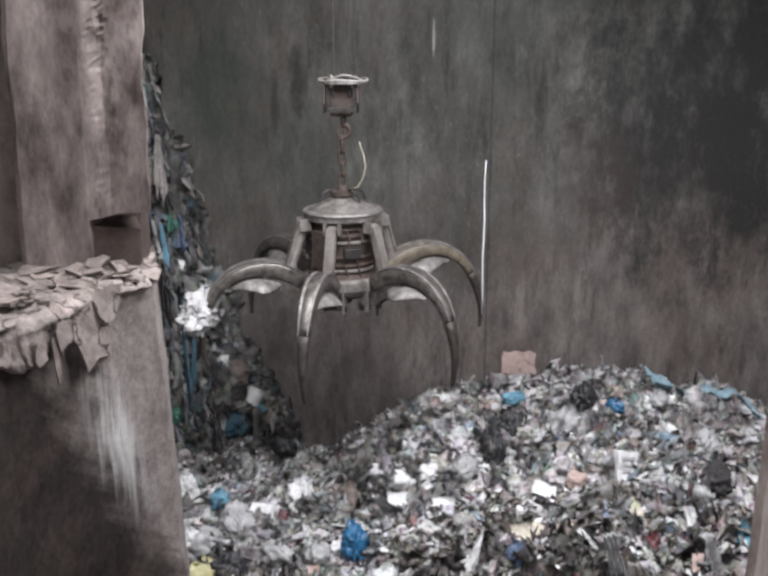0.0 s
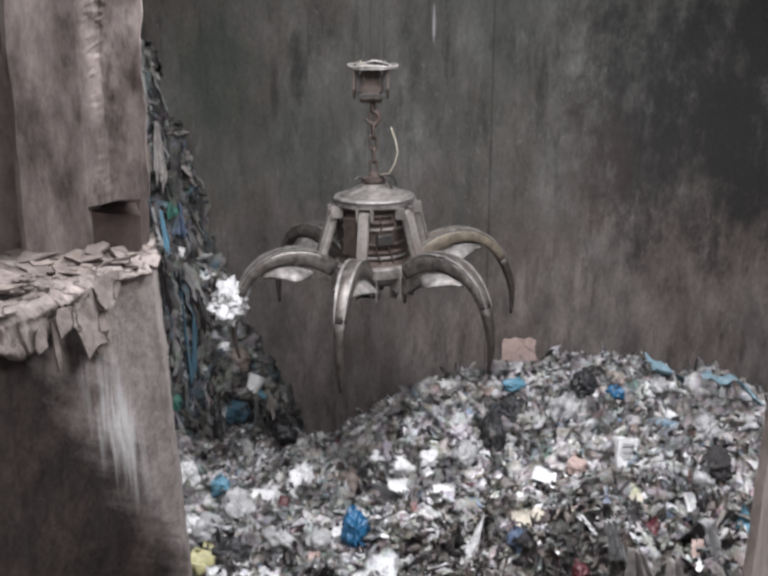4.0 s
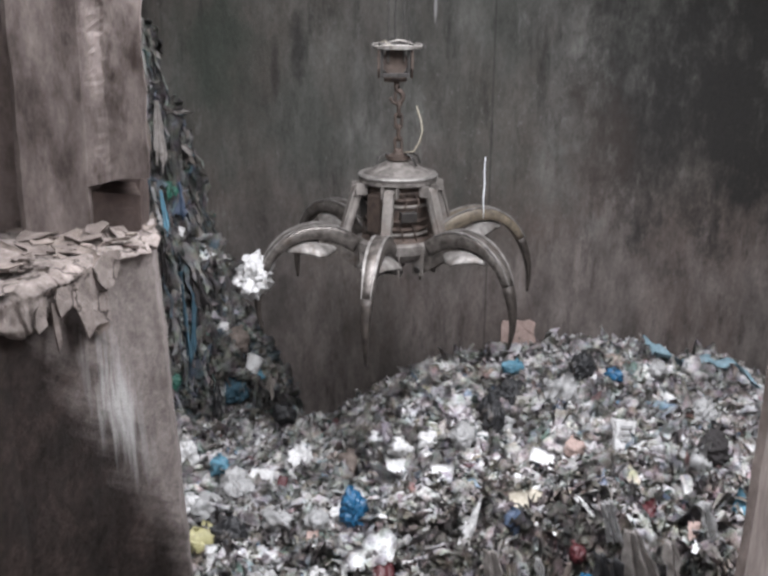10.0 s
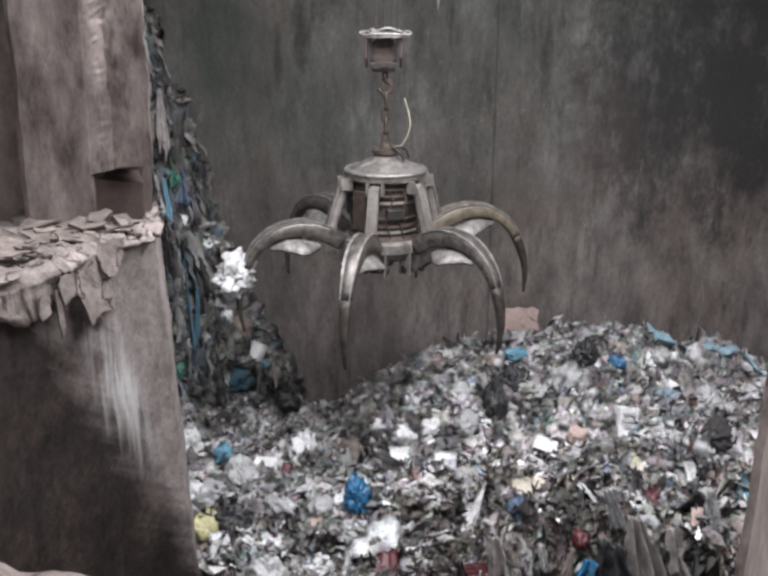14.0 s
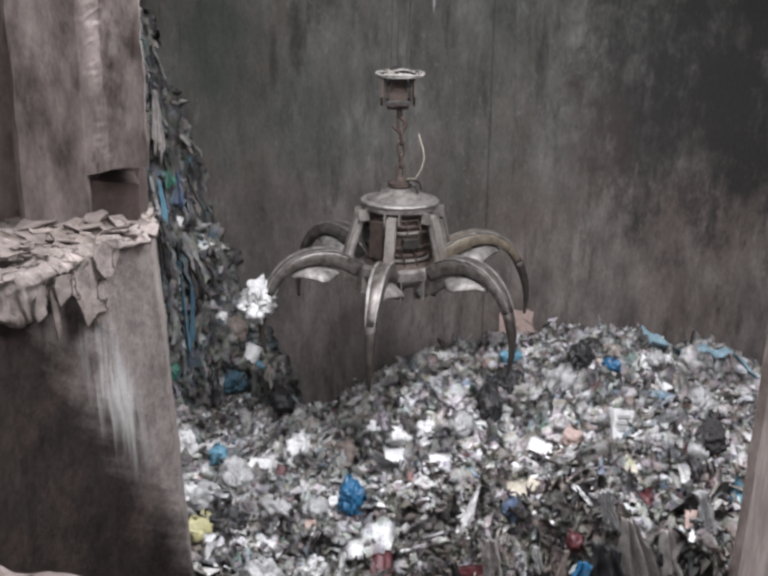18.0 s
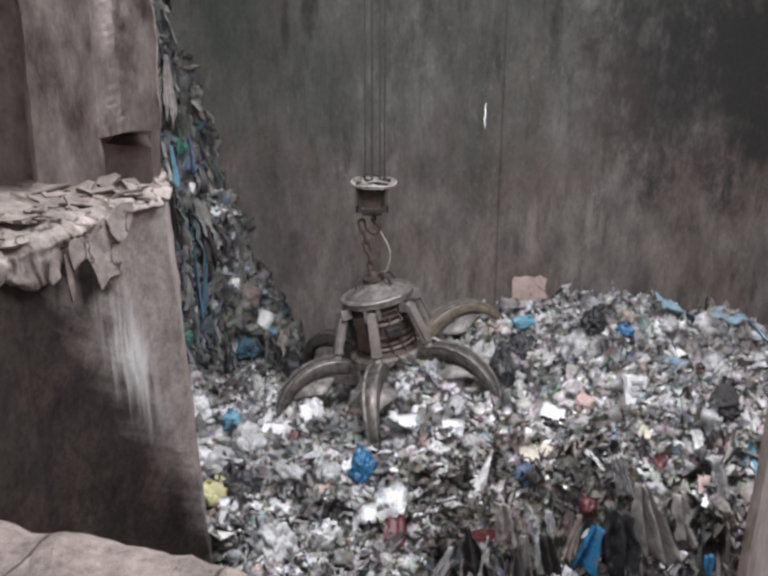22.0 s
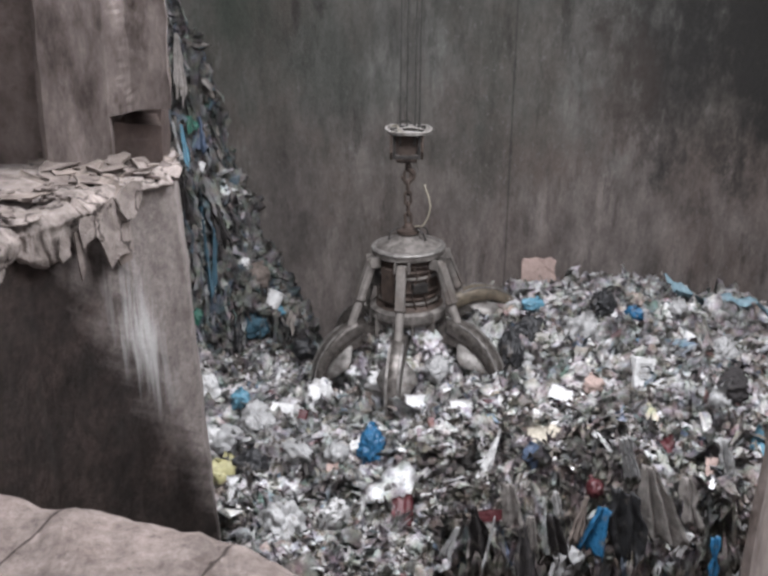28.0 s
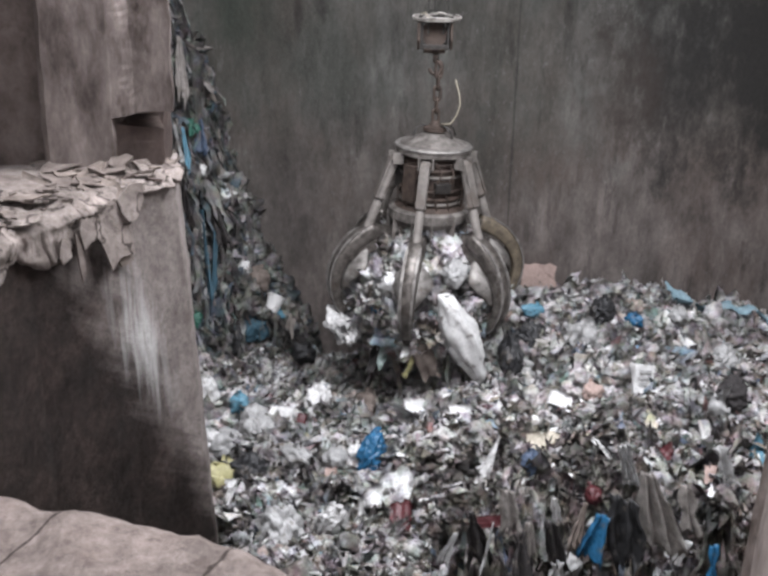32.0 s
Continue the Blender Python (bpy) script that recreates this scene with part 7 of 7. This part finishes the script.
BLOCK = [
    (0, -0.60, 15.00, 8.12), (0.5, -0.56, 14.99, 8.13), (1, -0.54, 14.99, 8.12), (1.5, -0.46, 14.98, 8.13), (2, -0.36, 14.97, 8.13),
    (2.5, -0.31, 14.96, 8.13), (3, -0.25, 14.96, 8.13), (3.5, -0.20, 14.95, 8.13), (5.5, -0.05, 14.42, 8.16), (6, 0.00, 14.42, 8.16),
    (6.5, 0.06, 14.42, 8.17), (7, 0.11, 14.42, 8.17), (7.5, 0.15, 14.54, 8.16), (8, 0.21, 14.65, 8.15), (8.5, 0.24, 14.78, 8.14),
    (9, 0.22, 14.90, 8.14), (9.5, 0.21, 15.00, 8.14), (10, 0.18, 15.10, 8.13), (10.5, 0.12, 15.13, 8.13), (11, 0.09, 15.17, 8.13),
    (11.5, 0.03, 15.20, 8.12), (12, -0.02, 15.10, 8.13), (12.5, -0.05, 15.00, 8.13), (13, -0.06, 14.80, 8.14), (13.5, -0.05, 14.60, 8.15),
    (14, -0.03, 14.49, 8.15), (14.5, 0.01, 14.38, 8.16), (16.5, 0.18, 14.55, 8.14), (17, 0.21, 14.70, 8.06), (17.5, 0.24, 14.95, 7.86),
    (18, 0.25, 15.20, 7.56), (18.5, 0.26, 15.30, 7.17), (19, 0.27, 15.40, 6.76), (19.5, 0.24, 15.51, 6.37), (20, 0.11, 15.62, 5.93),
    (20.5, -0.08, 15.62, 5.71), (21, -0.17, 15.63, 5.48), (21.5, -0.32, 15.63, 5.31), (22, -0.34, 15.63, 5.26), (22.5, -0.30, 15.64, 5.33),
    (23, -0.19, 15.64, 5.42), (23.5, -0.09, 15.64, 5.51), (24, 0.00, 15.64, 5.62), (24.5, 0.07, 15.65, 5.71), (25, 0.10, 15.65, 5.80),
    (25.5, 0.11, 15.64, 5.81), (27.5, 0.03, 15.61, 5.81), (28, 0.05, 15.60, 5.81), (28.5, 0.11, 15.58, 5.88), (29, 0.26, 15.55, 5.99),
    (29.5, 0.33, 15.52, 6.11), (30, 0.39, 15.50, 6.28), (30.5, 0.47, 15.50, 6.50), (31, 0.49, 15.50, 6.79), (31.5, 0.42, 15.50, 7.13),
    (32, 0.41, 15.50, 7.60),
]

YAW = [(0, -13), (3, -13), (6, -12.5), (9, -11), (13, -14.5), (16.5, -13), (19, -10), (23, -9), (28, -10), (32, -11)]
CLOSE = [(0, 0), (18.8, 0), (19.5, 2), (20, 5), (20.5, 8), (21, 10), (22, 12), (23, 18), (24, 26), (25, 39), (26.5, 50), (28, 55), (30, 59), (32, 61)]
# the front tine on the mound side closes a little later
SIDE = [(0, 0), (18.8, 0), (20, 4), (21, 8), (22, 11), (23, 13), (24, 16), (25.5, 28), (28, 38), (29, 45), (30, 54), (31, 58), (32, 60)]
# the tine at the back on the low side stands a little wider
WIDE = [(t, v - 8 * (1 - min(1, max(0, (t - 19) / 8)))) for t, v in CLOSE]
# the tine that lies on the mound closes last
LATE = [(0, -8), (18.8, -8), (22, -8), (24, -4), (25.5, 2), (28, 14), (29, 22), (30, 34), (31, 46), (32, 54)]


DRIBBLES = [(8, 6.6, 7.2, 1.56), (9, 6.9, 7.25, 1.45), (10, 5.8, 6.7, 1.42), (13, 6.3, 6.65, 1.43), (17.5, 5.9, 6.7, 1.4), (19, 6.2, 7.7, 1.34), (19.0, 2.9, 3.75, 1.45), (21, 7.4, 8.0, 1.38), (22, 6.45, 6.8, 1.25), (23, 7.2, 7.7, 1.27), (25, 7.5, 7.8, 1.34), (30, 7.2, 7.75, 1.17)]


def grab_pose(t):
    x, y, z, tilt = held(GRAB, t)
    return pose(x, y, z, 0, -tilt, held(YAW, t)[0])


def tine_pose(about, t, course=CLOSE):
    return about @ pose(PIVOT[0], 0, PIVOT[1], 0, held(course, t)[0], 0)


def motions():
    walk(HOOK_BLOCK, [(t, pose(x, y, z)) for t, x, y, z in BLOCK])
    walk(GRAPPLE, [(r[0], grab_pose(r[0])) for r in GRAB])
    for k, (about, tine, ram, rod) in enumerate(MOVERS):
        course = {1: SIDE, 2: LATE, 4: WIDE}.get(k, CLOSE)
        walk(tine, [(t, tine_pose(about, t, course)) for t, _ in course])
        rams, rods = [], []
        for t, close in course:
            x, z, lean = strut_angle(close)
            rams.append((t, about @ pose(TOPPIN[0], 0, TOPPIN[1], 0, lean, 0)))
            rods.append((t, about @ pose(x, 0, z, 0, lean, 0)))
        walk(ram, rams)
        walk(rod, rods)

    # the caught waste is a hump of the heap until the grab lifts it
    rows = [(t, pose(a, b, c)) for t, a, b, c in ((0, 0.82, 15.2, 4.02), (19.8, 0.82, 15.2, 4.02), (21, 0.70, 15.15, 3.86), (22, 0.55, 15.15, 3.72), (24, 0.36, 15.3, 3.76), (26, 0.1, 15.55, 3.88))]
    late = [28 + 0.5 * k for k in range(9)]
    lift = [(t, held(GRAB, t)) for t in late]
    walk(CAUGHT, rows + [(t, pose(a, b, c, 0, -d)) for t, (a, b, c, d) in lift])
    walk(SLEEVE, [(0, pose(0.9, 15.0, 0.9, 12, -24, 0)), (30.5, pose(0.9, 15.0, 0.9, 12, -24, 0)), (31.0, pose(0.95, 14.95, 1.4, 12, -24, 0)), (31.2, pose(0.98, 14.5, 2.0, 10, -24, 0))]
         + [(t, pose(a + 0.52, b - 1.25, c - 2.72, 8, -24, 0)) for t, (a, b, c, d) in [(t, held(GRAB, t)) for t in (31.4, 31.7, 32)]])
    # the film snagged on one tine
    about = MOVERS[5][0]
    walk(SNAG, [(r[0], grab_pose(r[0]) @ tine_pose(about, r[0]) @ pose(1.56 + ROOT[0], 0, -0.40 + ROOT[1], 10, 20, 60)) for r in GRAB])
    # the blue bag sinks and leans over as the grab bites beside it
    still = BLUE_BAG.matrix_basis.copy()
    lean = [(0, 0, 0, 0), (19.8, 0, 0, 0), (21, -0.015, -0.06, 2), (22, -0.03, -0.10, 3), (23, -0.02, -0.075, 4), (26, -0.03, -0.06, 10), (29, -0.02, -0.05, 16), (31, 0.0, -0.05, 30), (32, 0.0, -0.05, 32)]
    walk(BLUE_BAG, [(t, Matrix.Translation((x, 0, z)) @ Matrix.Translation(still.translation) @ pose(0, 0, 0, -8, a, 47)) for t, x, z, a in lean])
    # water: one long dribble at the start, then short ones; each falls from the roof and ends in the heap
    stream = strand(2.25, 0.012)
    walk(stream, [(0, pose(1.43, 14, 5.98)), (2.2, pose(1.47, 14, 5.9)), (2.5, pose(1.47, 14, 5.4)), (2.9, pose(1.47, 14, 0.2)), (32, pose(1.47, 14, 0.2))])
    for t, z0, z1, x in DRIBBLES:
        piece = strand(z1 - z0, 0.011)
        z = (z0 + z1) / 2
        top = ROOF + 0.02 - (z1 - z0) / 2
        walk(piece, [(0, pose(x, 14, top)), (t - 0.6, pose(x, 14, top)), (t - 0.3, pose(x, 14, z + 0.3 * 7.5)), (t, pose(x, 14, z)), (t + 0.3, pose(x, 14, z - 0.3 * 9)), (t + 0.7, pose(x, 14, -0.5)), (32.5, pose(x, 14, -0.5))])


motions()
